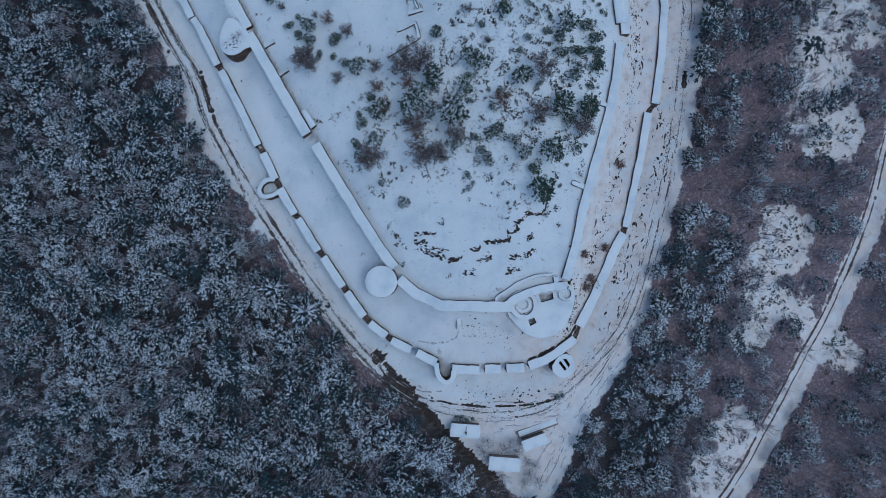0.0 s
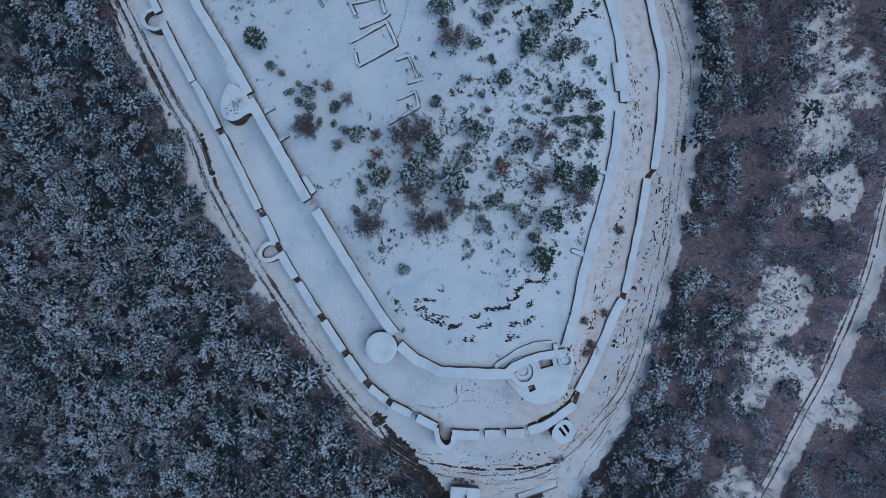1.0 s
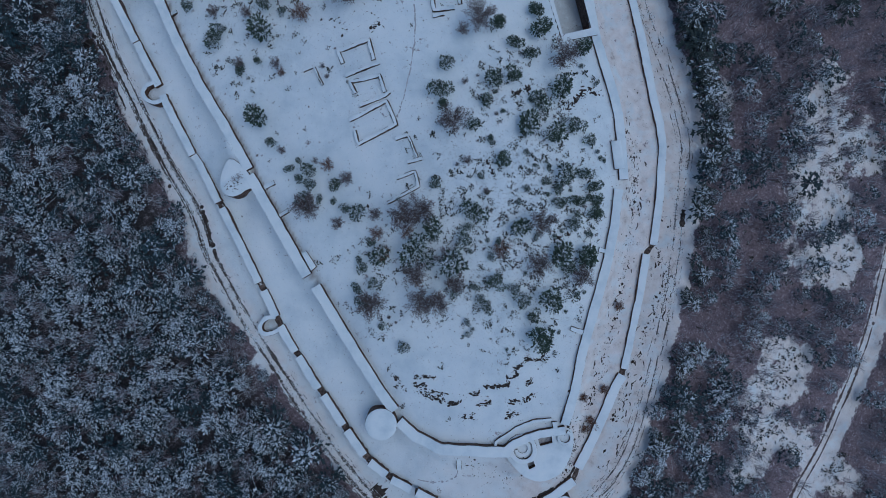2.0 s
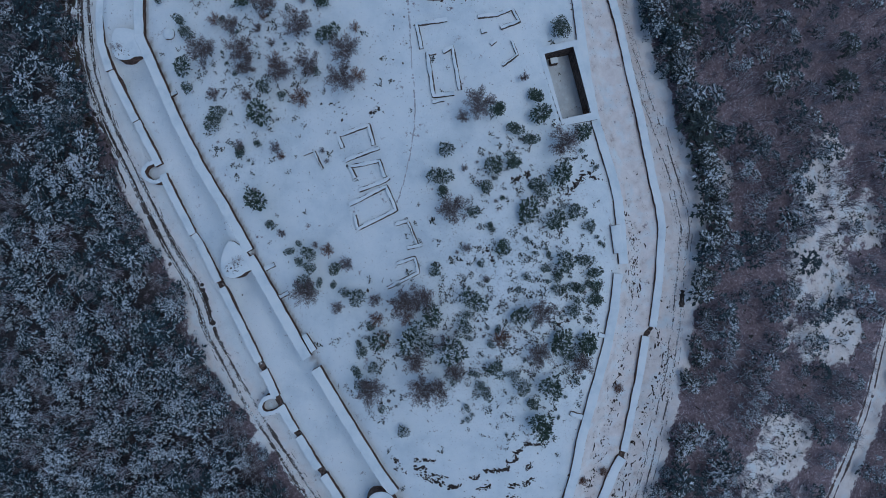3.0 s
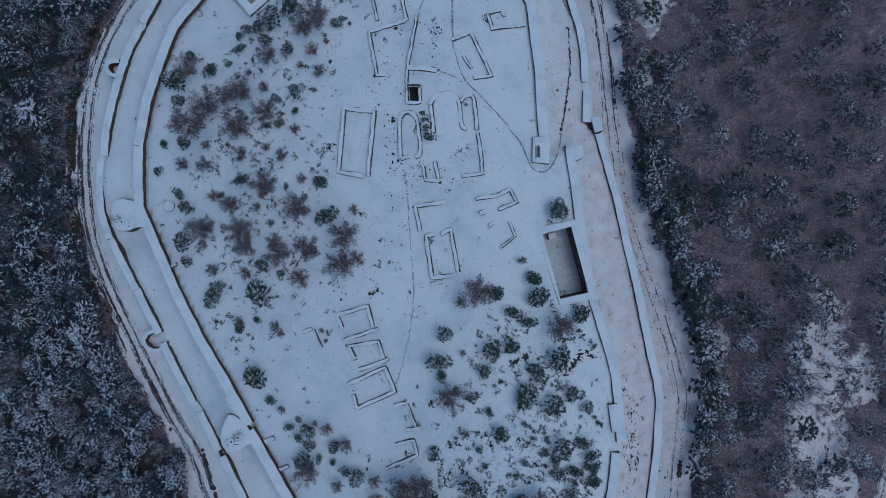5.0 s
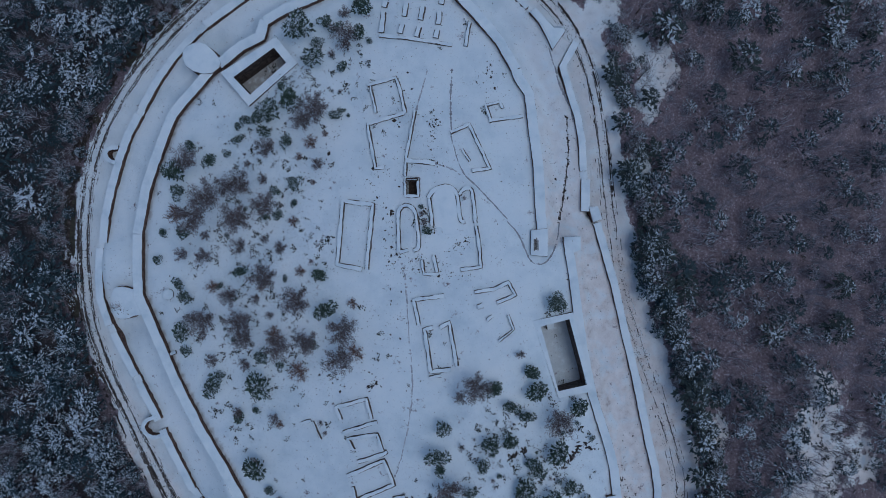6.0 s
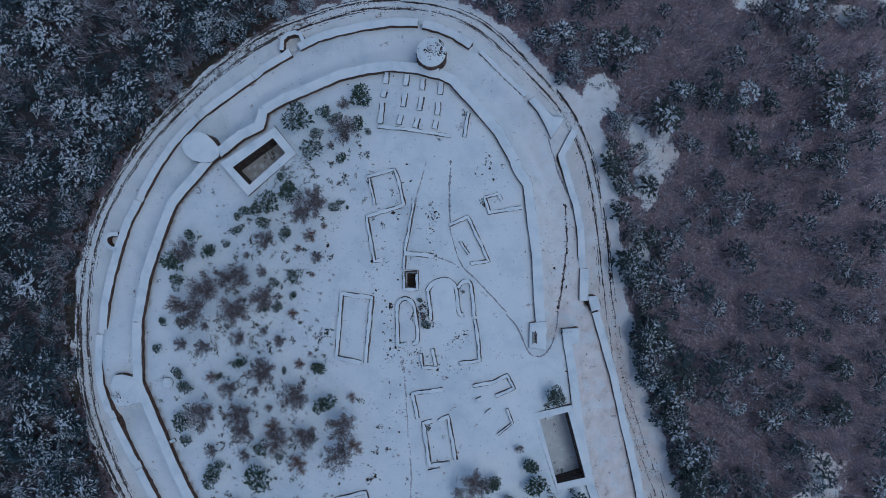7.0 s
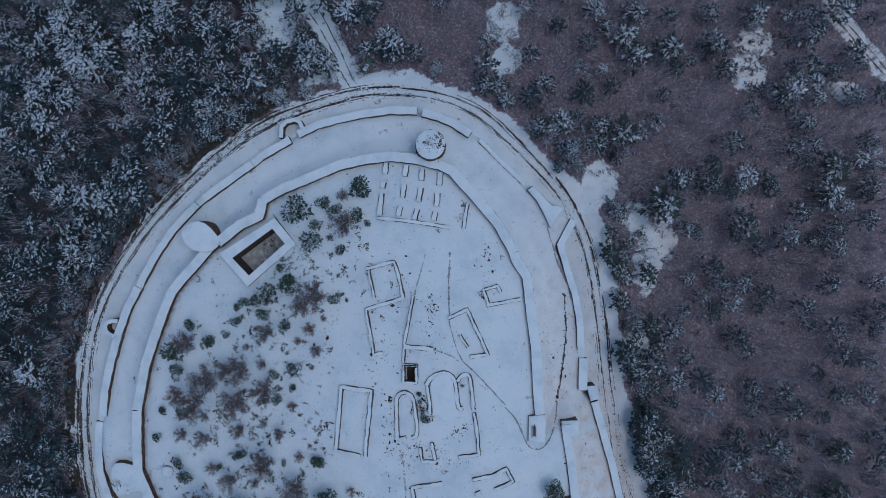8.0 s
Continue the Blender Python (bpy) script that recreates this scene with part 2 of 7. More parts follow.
OUTER = [(-49.1, 44.7), (-35.9, 19.1), (-32.5, 12), (-24.8, -0.4), (-14.4, -14.6), (-10.1, -17.9), (1.8, -23.3), (7, -23.4), (15.6, -22.8), (19.6, -21.3), (25.3, -17.2), (33.4, 0.7), (35.2, 4.2), (38.3, 18.1), (39.7, 26.4), (41.1, 28.2), (42.5, 37.4), (43.2, 47.4), (42.7, 52.1), (41.5, 56.8), (39.4, 68), (35.1, 87.6), (31.5, 100.5), (29.2, 102.8), (29.3, 109.2), (27.9, 122), (24.3, 131.5), (27.4, 136.9), (19, 143.2), (9, 153.4), (3.3, 156.9), (-3.8, 159.4), (-9.4, 159.6), (-15.2, 158.9), (-24.6, 156.8), (-28.4, 155), (-36.3, 150.4), (-48.2, 141.9), (-54.9, 135.1), (-58.5, 129.8), (-64.1, 119.2), (-67.5, 108.1), (-69.8, 95.9), (-69.7, 85.6), (-67.8, 80), (-58, 61.8), (-55.8, 56.6), (-50.5, 46.5)]
ROAD = [(-56.1, 43.9), (-50.8, 35.7), (-48.3, 27.8), (-44.3, 19.7), (-39.6, 11.6), (-25.7, -9.1), (-19.9, -17.1), (-12.4, -25.2), (-7.9, -28.9), (-0.5, -32.4), (7.5, -33.5), (16.4, -32.8), (22.5, -30.1), (34.1, -17.7), (37.2, -11.6), (40.5, -1), (44.1, 13.5), (47.1, 32.5), (47.8, 43.7), (48.7, 47.3), (45.9, 59.7), (38.4, 81.4), (36.2, 90.6), (34.4, 105.7), (33.5, 117.3), (31, 132.3), (26.5, 141.6), (21.9, 147.1), (10.4, 158.7), (3.4, 162.1), (-2.5, 163.7), (-9.5, 164.3), (-17.8, 163.8), (-32.2, 159.4), (-39.4, 155.5), (-46.6, 150.2), (-53.9, 143.7), (-60, 137.2), (-64.6, 131.6), (-69.3, 123.6), (-71.7, 117.9), (-73.5, 111.9), (-75, 100.6), (-74.2, 86.3), (-73.1, 80.4), (-71.2, 74.4), (-68.2, 67.3), (-64.5, 60.2)]
TRACK_EAST = [(100.0, 33.0), (97.1, 24.8), (93.7, 12.0), (90.1, 2.2), (85.2, -7.2), (81.1, -15.6), (77.3, -21.6), (73.4, -28.7), (70.1, -34.0), (66.3, -40.5), (62.8, -47.0), (59.9, -51.9), (55.5, -59.0)]
VERGE_EAST = [(x + 1.5, y - 0.6) for x, y in TRACK_EAST]
TRACK_NORTH = [(-17.2, 165.4), (-20.1, 171.2), (-23.0, 177.2), (-26.1, 182.6), (-29.5, 189.0)]
TRACK_FAR = [(93.0, 188.0), (97.5, 183.0), (102.2, 177.3), (106.8, 172.6)]
BANK = [(-7.8, -28.1), (-4.4, -29.9), (-0.5, -30.8), (7.5, -31.5), (13.7, -31.3), (18.8, -30.6), (22.7, -29.6)]
PITS = [([(18.75, 81.05), (25.35, 82.55), (28.95, 68.7), (22.9, 67.45)], 4.2), ([(-41.75, 130.05), (-32.25, 136.45), (-28.9, 132.35), (-37.35, 125)], 4.2), ([(-5.9, 108.8), (-4.1, 108.8), (-4.1, 105.8), (-5.9, 105.8)], 3.2),
    ([(-33.4, 13.9), (-35.5, 13.7), (-36.7, 12.2), (-36.4, 10.6), (-34.9, 10.3), (-32.7, 11.3)], -1.6), ([(-57.8, 61.5), (-59.7, 60.5), (-60.8, 59), (-59.6, 57.7), (-56.9, 57.5), (-55.8, 58.2)], -1.6), ([(-66, 116.6), (-68, 116.5), (-68.9, 115.5), (-68.2, 114), (-66.4, 113.4)], -1.2), ([(-32.1, 154.3), (-31.8, 157), (-30.4, 158), (-28.6, 158), (-27.5, 156.4)], -0.4), ([(-1.3, -22.1), (-1, -24.9), (0.7, -26), (1.9, -25.1), (2.1, -23.5)], -2), ([(13.2, -12.3), (15.8, -15.2), (19.0, -16.0), (22.0, -14.6), (23.8, -11.1), (23.8, -8.2), (17.7, -8.5), (13.2, -10.6)], 3.0)]
EAST_CLEARINGS = [(83.2, 64.2, 4.2, 3.9), (83.0, 51.9, 8.8, 10.2), (80.0, 37.5, 8.3, 10.4), (82.0, 25.4, 9.0, 6.2), (92.2, 47.2, 5.2, 2.9), (55.4, 58.3, 3.0, 4.0), (72.2, 6.0, 6.4, 2.9), (69.0, -1.1, 8.2, 5.8), (68.8, -11.6, 7.4, 5.6), (64.0, -17.4, 4.6, 3.7), (76.0, -15.4, 3.8, 3.6), (60.6, -38.1, 5.4, 5.3), (55.2, -47.2, 5.2, 5.9), (86.0, -22.5, 4.6, 4.9)]
NORTH_CLEARINGS = [(70.8, 170.6, 4.8, 4.2), (73.4, 177.5, 5.0, 4.1), (47.2, 133.6, 3.2, 4.4), (41.6, 137.6, 2.8, 3.8), (43.6, 127.0, 3.0, 4.6), (33.5, 144.5, 4.6, 3.7), (95.4, 167.7, 4.2, 2.6), (14.5, 179.0, 3.8, 4.6), (14.9, 171.6, 3.0, 4.1), (-33.6, 180.6, 4.8, 7.2), (-23.8, 166.9, 4.7, 1.6), (-8.4, 166.7, 8.1, 1.4), (40.6, 111.0, 2.4, 6.5), (-36.7, 6.0, 2.6, 4.2), (-78.2, 37.9, 2.2, 3.4), (-78.0, 95.9, 2.0, 4.0)]
CLEARINGS = EAST_CLEARINGS + NORTH_CLEARINGS
CHURCH_PATH = [(2.8, 130.6), (2.3, 121.8), (2.8, 115.7), (4.3, 110.2), (7.1, 107.5), (9.5, 104.7), (12.7, 101.2), (15.4, 98.2), (16.5, 95.4), (17.6, 93.2), (19.2, 92.2), (20.9, 92.8), (22.3, 94.6), (23.3, 97.7), (24.2, 101.1)]
FOOTPATHS = [(CHURCH_PATH, 0.4),
    ([(-2, 130.2), (-3.3, 125.7), (-4.2, 122.3)], 0.4),
    ([(-8.1, 96.9), (-6.3, 90.4), (-5.7, 79.6), (-4.7, 67.9), (-7, 56.2), (-8.7, 51.9)], 0.35),
    ([(22.4, 135.8), (24.3, 128.9), (26.5, 124.3), (27.1, 120.9)], 0.4),
    ([(2.9, -13.1), (3.1, -17), (1.2, -18.1), (-2.7, -18.5), (-4.9, -17.9)], 0.4),
    ([(-0.6, 112), (2.7, 110.7), (4.3, 109.6)], 0.4)]
RAMPS = [(-45.6, 137.4, 2.8, -1.3), (-42.5, 47.0, 5.5, 2.4), (-66.0, 92.0, 5.0, 2.2), (-41.0, 34.3, 3.0, -1.2), (-65.5, 78.5, 3.0, -1.2)]
TRACK_SOUTH = [(34.1, -20.3), (28.5, -28.2), (25.4, -34.5), (23.4, -41.3), (20.2, -49.8)]
BOARD = (-14.1, 168.9)
LANE = [(-10.7, -26.4), (-6.7, -31), (0.7, -39.3), (7.5, -46.8), (12.1, -51.3)]
LANE_BANKS = [[(-13.9, -20.6), (-11.6, -23.2), (-9.2, -26.1), (-5, -31.2), (1.8, -38), (8.7, -45.2), (13.8, -50.2)], [(-17.4, -22.8), (-14.8, -26.3), (-11.9, -29.7), (-7.9, -33.7), (-2.8, -40.1), (4.1, -46.9), (7.6, -51)]]
# bands of rock that crop out at the court's southern end
STRATA = [([(-9.9, 3.1), (-7.8, 1.8)], 0.5, 5, 0.4), ([(-5.5, 3.0), (-3.7, 3.0), (-1.3, 2.7)], 0.35, 11, 0.42),
    ([(-5.5, 0.9), (-3.1, 1.5)], 0.4, 7, 0.42), ([(-5.0, -0.1), (-2.1, -0.1), (0.6, -0.3)], 0.45, 12, 0.42),
    ([(-3.7, -0.7), (-1.3, -1.2), (0.6, -1.8)], 0.5, 11, 0.42), ([(1.4, -2.0), (2.2, -2.1), (3.3, -1.4)], 0.3, 9, 0.5),
    ([(6.5, -2.1), (9.2, -1.8)], 0.35, 8, 0.45), ([(8.3, 1.3), (10.8, 1.4), (12.3, 1.4), (12.3, 3.4)], 0.3, 15, 0.5),
    ([(12.9, 3.2), (14.2, 3.7), (13.6, 4.8), (14.9, 5.5), (15.5, 6.6), (18.9, 6.6), (19.3, 8.3)], 0.25, 21, 0.48),
    ([(12.4, -1.7), (15.6, -1.2), (17.7, 0)], 0.5, 13, 0.42), ([(12.2, -4.3), (14.7, -3.7)], 0.5, 9, 0.42),
    ([(3.3, -4.9), (6, -4.3)], 0.7, 6, 0.36), ([(5.4, 0), (7, 0)], 0.3, 6, 0.42),
    ([(15.5, 1.6), (17.1, 3)], 0.5, 6, 0.4), ([(-9.2, 1.5), (-7, 0.2)], 0.5, 5, 0.36)]
LEDGES = [([(12.5, 23.9), (16.7, 26), (20.9, 29.2), (23.8, 30.3)], 0.4, 22, 0.45),
    ([(21.6, 51.6), (24.4, 54.5), (27.3, 57.7), (30.4, 56.9)], 0.5, 26, 0.55),
    ([(13.1, 55.9), (16.3, 57.8)], 0.35, 10, 0.6),
    ([(-13.5, 69.1), (-11.9, 70.1)], 0.6, 9, 0.4),
    ([(-1.1, 121.2), (-0.6, 117.9), (-1.7, 116.8)], 1, 18, 0.3),
    ([(-3.9, 101.5), (-2.2, 99.9)], 0.5, 12, 0.35),
    ([(8.4, 43.6), (9.1, 41.3)], 0.4, 9, 0.45),
    ([(-2.6, 151.1), (0.6, 151.6), (-0.1, 153.4)], 1.3, 34, 0.3),
    ([(-42.2, 39.9), (-39.8, 39.6)], 0.9, 9, 0.35),
    ([(-65.4, 83.2), (-62.8, 82.9)], 0.9, 9, 0.35)]
LOOSE_TERRACE = [([(38, 46.5), (37, 36.4), (36, 25.4), (33.5, 14.3), (30.3, 2.3), (26.8, -6.4), (24.8, -13.5)], 0.8, 400),
    ([(41.8, 37.1), (41.4, 30.9), (44.7, 22.1), (40.1, 10), (36.1, 1.2), (33.9, -6.4)], 0.8, 260),
    ([(34.9, 52.9), (37.6, 42.9), (37, 34.1)], 0.8, 130),
    ([(4, -14.2), (8.3, -16.4), (14.3, -17.9)], 1.5, 40),
    ([(3.5, -28.1), (9.7, -29.3), (18.8, -29.3)], 2, 60)]
LOOSE_COURT = [([(25.8, 122.1), (26.0, 113.3), (25.0, 105.6), (23.8, 99.7)], 0.22, 120),
    ([(20.8, 107.9), (19.7, 117), (25.3, 105.6)], 2, 40),
    ([(-9.3, 103.1), (-9.3, 92.4), (-1.7, 90.2), (5.8, 90.7)], 1.2, 90),
    ([(-9.3, 124.1), (2.7, 111.8), (-9.3, 108.6), (-6.1, 129.7)], 2.5, 90),
    ([(-18.2, 122), (-22.5, 112.1), (-25.3, 107.7)], 2, 40),
    ([(-2.6, 103.3), (-1.3, 99.9), (-0.4, 98.6)], 0.5, 45)]
LOOSE_CHURCH = [([(2, 95), (6.4, 97.7)], 0.9, 35),
    ([(-8.2, 94.7), (-3.3, 93.2), (1.5, 92.3)], 1, 50),
    ([(23.6, -4.3), (25.2, -10.8), (23, -17.3)], 1.2, 110),
    ([(-13.1, 110.8), (-11.7, 105.9), (-9.3, 101)], 1, 25),
    ([(8.3, 128.6), (10.5, 131), (11.6, 125.3)], 2, 30),
    ([(-8.6, 92.6), (-9.7, 74.3), (-24, 67.1)], 3, 60)]
LONE_PINES = [(43.3, 172.0), (36.8, 178.8), (41.1, 177.1), (50.4, 174.3), (61.6, 176.0), (63.1, 170.2), (81.7, 169.9), (82.1, 158.9), (85.3, 178.7), (71.9, 184.0), (90.5, 171.0), (52.3, 145.6), (57.4, 145.1), (64.3, 144.1), (72.6, 144.3), (87.3, 148.3), (97.4, 144.7), (85.6, 142.7), (33.9, 155.9), (37.9, 154.2), (52.0, 135.1), (64.0, 135.1), (76.8, 133.3), (82.5, 132.1), (88.2, 135.2), (78.4, 165.2), (85.6, 164.9), (95.8, 165.3), (97.9, 173.3), (43.9, 182.4), (60.9, 183.3), (93.2, 185.2), (45.5, 139.1), (68.3, 77.5), (77.2, 71.1), (86.7, 87.0), (85.4, 78.2), (49.2, 87.7), (53.0, 82.4), (52.5, 72.1), (49.6, 67.6), (47.6, 79.5), (55.6, 65.6)]
TERRACE_BUSHES = [(27, -1, 0.9), (28.4, -5.6, 0.9), (27.5, -7.3, 0.9), (31.1, 0.3, 0.9), (29.2, -6.7, 0.9)]
GROVES = [(38, 136), (36.5, 130.5), (37.4, 124.4), (39.0, 113.1), (37.7, 107.6), (36.7, 117.5), (43.5, 110.7), (51.2, 48.1), (50.4, 37.8), (49.3, 27.6), (48.1, 17.3), (46.4, 8.1), (43.9, -1), (40.7, -10.2)]
# levels of the court, the terrace and the road
COURT = (9.71, 2.91, 0.87, -11, -5.59, -6.44, -3.39, -0.82, 3.58, -3.46, 3.8)
TERRACE = (3.33, 3.36, -1.39, -2.54, -1.51, -1.45, -1.85, -0.05, 1.74, -0.54)
OUTSIDE = (-0.1, 2.04, -0.91, 0.35, -0.5, -0.39, 0.5, -0.65, 0.75, -0.2)



def far_from(loop, x, y, closed=True):
    """Distance to a line of points; for a closed one, positive inside."""
    x, y = np.atleast_1d(np.asarray(x, float)), np.atleast_1d(np.asarray(y, float))
    best, inside = np.full(x.shape, 1e9), np.zeros(x.shape, bool)
    pts = list(loop) + ([loop[0]] if closed else [])
    for (ax, ay), (bx, by) in zip(pts[:-1], pts[1:]):
        ux, uy = bx - ax, by - ay
        s = np.clip(((x - ax) * ux + (y - ay) * uy) / (ux * ux + uy * uy + 1e-9), 0, 1)
        best = np.minimum(best, np.hypot(x - ax - s * ux, y - ay - s * uy))
        if closed and ay != by:
            inside ^= ((ay > y) != (by > y)) & (x < ax + (y - ay) * ux / uy)
    return np.where(inside, best, -best) if closed else best


def smooth(a, b, v):
    s = np.clip((v - a) / (b - a), 0, 1)
    return s * s * (3 - 2 * s)


def ripple(x, y):
    return 0.16 * np.sin(0.31 * x + 1.3 * np.sin(0.17 * y)) * np.cos(0.27 * y + 0.8) + 0.07 * np.sin(0.93 * x - 0.4 * y) * np.sin(0.81 * y + 0.5 * x)


def lumpy(x, y, size):
    """An uneven field between about -1 and 1, with lumps of a given size."""
    x, y = np.asarray(x, float) / size, np.asarray(y, float) / size
    v = np.zeros(np.broadcast(x, y).shape)
    for i in range(10):
        a, k = 2.399 * i + 0.4, 2.0 + 0.9 * i
        v = v + np.sin(k * (x * math.cos(a) + y * math.sin(a)) + 1.9 * i * i + 1.5 * np.sin(0.7 * k * (y * math.cos(a) - x * math.sin(a)) + i)) / (1 + 0.25 * i)
    return v / 3.2


def cleared(x, y):
    """How far a place lies in one of the uneven clearings, from 0 to 1."""
    v = np.zeros(np.broadcast(x, y).shape)
    for cx, cy, rx, ry in CLEARINGS:
        d = np.hypot((x - cx) / (rx * 1.12), (y - cy) / (ry * 1.12)) + 0.4 * lumpy(x, y, 6.0)
        v = np.maximum(v, smooth(1.3, 0.6, d))
    return v


def quad(c, x, y):
    u, v = (x + 5) / 60, (y - 70) / 90
    return c[0] + c[1] * u + c[2] * v + c[3] * u * u + c[4] * u * v + c[5] * v * v + c[6] * u ** 3 + c[7] * u * u * v + c[8] * u * v * v + c[9] * v ** 3


def court_level(x, y):
    return quad(COURT, x, y) + COURT[10] * np.exp(-((x - 12) ** 2 + (y - 34) ** 2) / 22 ** 2)


def terrace_level(x, y):
    return quad(TERRACE, np.clip(x, -75, 55), np.clip(y, -45, 180))


def slope_level(x, y, d):
    z = quad(OUTSIDE, np.clip(x, -80, 60), np.clip(y, -45, 175))
    k = 0.22 + 0.16 * smooth(-20, 40, x)
    return z - 45 * (1 - np.exp(-k * np.maximum(0, d - 9) / 45))


def above_lane(x, y):
    """1 on the fortress side of the muddy lane, 0 beyond it."""
    (ax, ay), (bx, by) = LANE_BANKS[0][0], LANE_BANKS[0][-1]
    return smooth(0.6, -0.6, ((x - ax) * (by - ay) - (y - ay) * (bx - ax)) / math.hypot(bx - ax, by - ay))


def westerly(x, y):
    """Share of evergreens: dense to the west and by the southern road, sparse to the east."""
    west = smooth(8, -22, x + 0.12 * (y - 60) + 6 * lumpy(x, y, 30))
    south = 0.85 * np.exp(-(((x - 36) / 15) ** 2 + ((y + 38) / 20) ** 2) ** 2)
    roadside = 0.45 * smooth(-17, -9, far_from(OUTER, x, y)) * smooth(-0.1, 0.4, lumpy(x, y, 17))
    return np.clip(0.9 * west + (1 - west) * ((0.03 + 0.06 * smooth(130, 60, y) + 0.13 * smooth(0.15, 0.7, lumpy(x, y, 22))) + roadside) + south, 0, 0.93)


def western_verge(x, y):
    """The open strip of thin snow beyond the south-western stretch of the road."""
    return smooth(6, 20, y) * smooth(66, 54, y) * smooth(-22, -34, x)


def heights(x, y):
    """The lie of the land: court, terrace between the walls, road and slopes."""
    x, y = np.atleast_1d(np.asarray(x, float)), np.atleast_1d(np.asarray(y, float))
    di, do = far_from(INNER, x, y), far_from(OUTER, x, y)
    z = slope_level(x, y, -do)
    b = smooth(-0.5, 0.5, do)
    # snow and earth are banked up against the outside of the inner wall
    court = court_level(x, y)
    low = terrace_level(x, y)
    low = np.maximum(low, low + (court - 0.2 - low) * 0.8 * smooth(-4.5, -0.8, di))
    for bx, by, br, bh in RAMPS:
        low = low + bh * np.exp(-((x - bx) ** 2 + (y - by) ** 2) / br ** 2)
    z = z * (1 - b) + low * b
    a = smooth(-0.5, 0.5, di)
    z = z * (1 - a) + (court - 0.35 * smooth(2.2, 0.6, di) * (1 - 0.7 * smooth(0, 20, x))) * a + ripple(x, y)
    for pit, depth in PITS:
        z = z - depth * smooth(-0.25, 0.25, far_from(pit, x, y))
    return z


def land(x, y):
    return float(heights(x, y)[0])


# ---- mesh helpers ----


def part(name, mesh, mat, parent=None, label=""):
    ob = new(name, mesh)
    if mat is not None and not mesh.materials:
        mesh.materials.append(mat)
    if parent is not None:
        ob.parent = parent
    return tagged(ob, label)


def mesh_of(name, verts, faces, soft=False):
    me = bpy.data.meshes.new(name)
    me.from_pydata([tuple(v) for v in verts], [], faces)
    if soft:
        me.polygons.foreach_set("use_smooth", [True] * len(me.polygons))
    me.update()
    return me


def fast_mesh(name, verts, tris, soft=False):
    """A mesh of triangles from arrays."""
    me = bpy.data.meshes.new(name)
    me.vertices.add(len(verts))
    me.vertices.foreach_set("co", np.ascontiguousarray(verts, np.float32).ravel())
    me.loops.add(3 * len(tris))
    me.loops.foreach_set("vertex_index", np.ascontiguousarray(tris, np.int32).ravel())
    me.polygons.add(len(tris))
    me.polygons.foreach_set("loop_start", np.arange(0, 3 * len(tris), 3, dtype=np.int32))
    me.polygons.foreach_set("use_smooth", np.full(len(tris), soft))
    me.update(calc_edges=True)
    me.validate()
    return me


def resampled(pts, step):
    """Even stations along a line, its corners kept."""
    out = []
    for (ax, ay), (bx, by) in zip(pts[:-1], pts[1:]):
        n = max(1, round(math.hypot(bx - ax, by - ay) / step))
        out += [(ax + (bx - ax) * i / n, ay + (by - ay) * i / n) for i in range(n)]
    return out + [pts[-1]]


def rounded(pts, times=2, closed=False):
    """A line with its corners cut off."""
    for _ in range(times):
        seq = list(pts) + ([pts[0]] if closed else [])
        cut = []
        for a, b in zip(seq[:-1], seq[1:]):
            cut += [(a[0] * 0.75 + b[0] * 0.25, a[1] * 0.75 + b[1] * 0.25), (a[0] * 0.25 + b[0] * 0.75, a[1] * 0.25 + b[1] * 0.75)]
        pts = cut if closed else [pts[0]] + cut + [pts[-1]]
    return pts


def sides(pts, closed=False):
    """The unit normals at the points of a line, to its left."""
    out, n = [], len(pts)
    for i in range(n):
        a, b = (pts[i - 1], pts[(i + 1) % n]) if closed else (pts[max(0, i - 1)], pts[min(n - 1, i + 1)])
        dx, dy = b[0] - a[0], b[1] - a[1]
        l = math.hypot(dx, dy) or 1
        out.append((-dy / l, dx / l))
    return out


def thing(name, label, category, group="", kind="", at=(0, 0, 0)):
    ob = new(name)
    ob.location = at
    return tagged(ob, label, category, group, kind)


# ---- ground ----


def spaced(lo, hi, step, fine):
    """Grid lines: even within the place, finer in given stretches, wider and wider outside."""
    v, out = lo, []
    while v < hi:
        out.append(v)
        v += 0.4 if any(a < v < b for a, b in fine) else step
    r, far = step, []
    while r < 3000:
        r *= 1.5
        far.append(r)
    return np.array([lo - sum(far[:i + 1]) for i in reversed(range(len(far)))] + out + [hi + sum(far[:i + 1]) for i in range(len(far))])


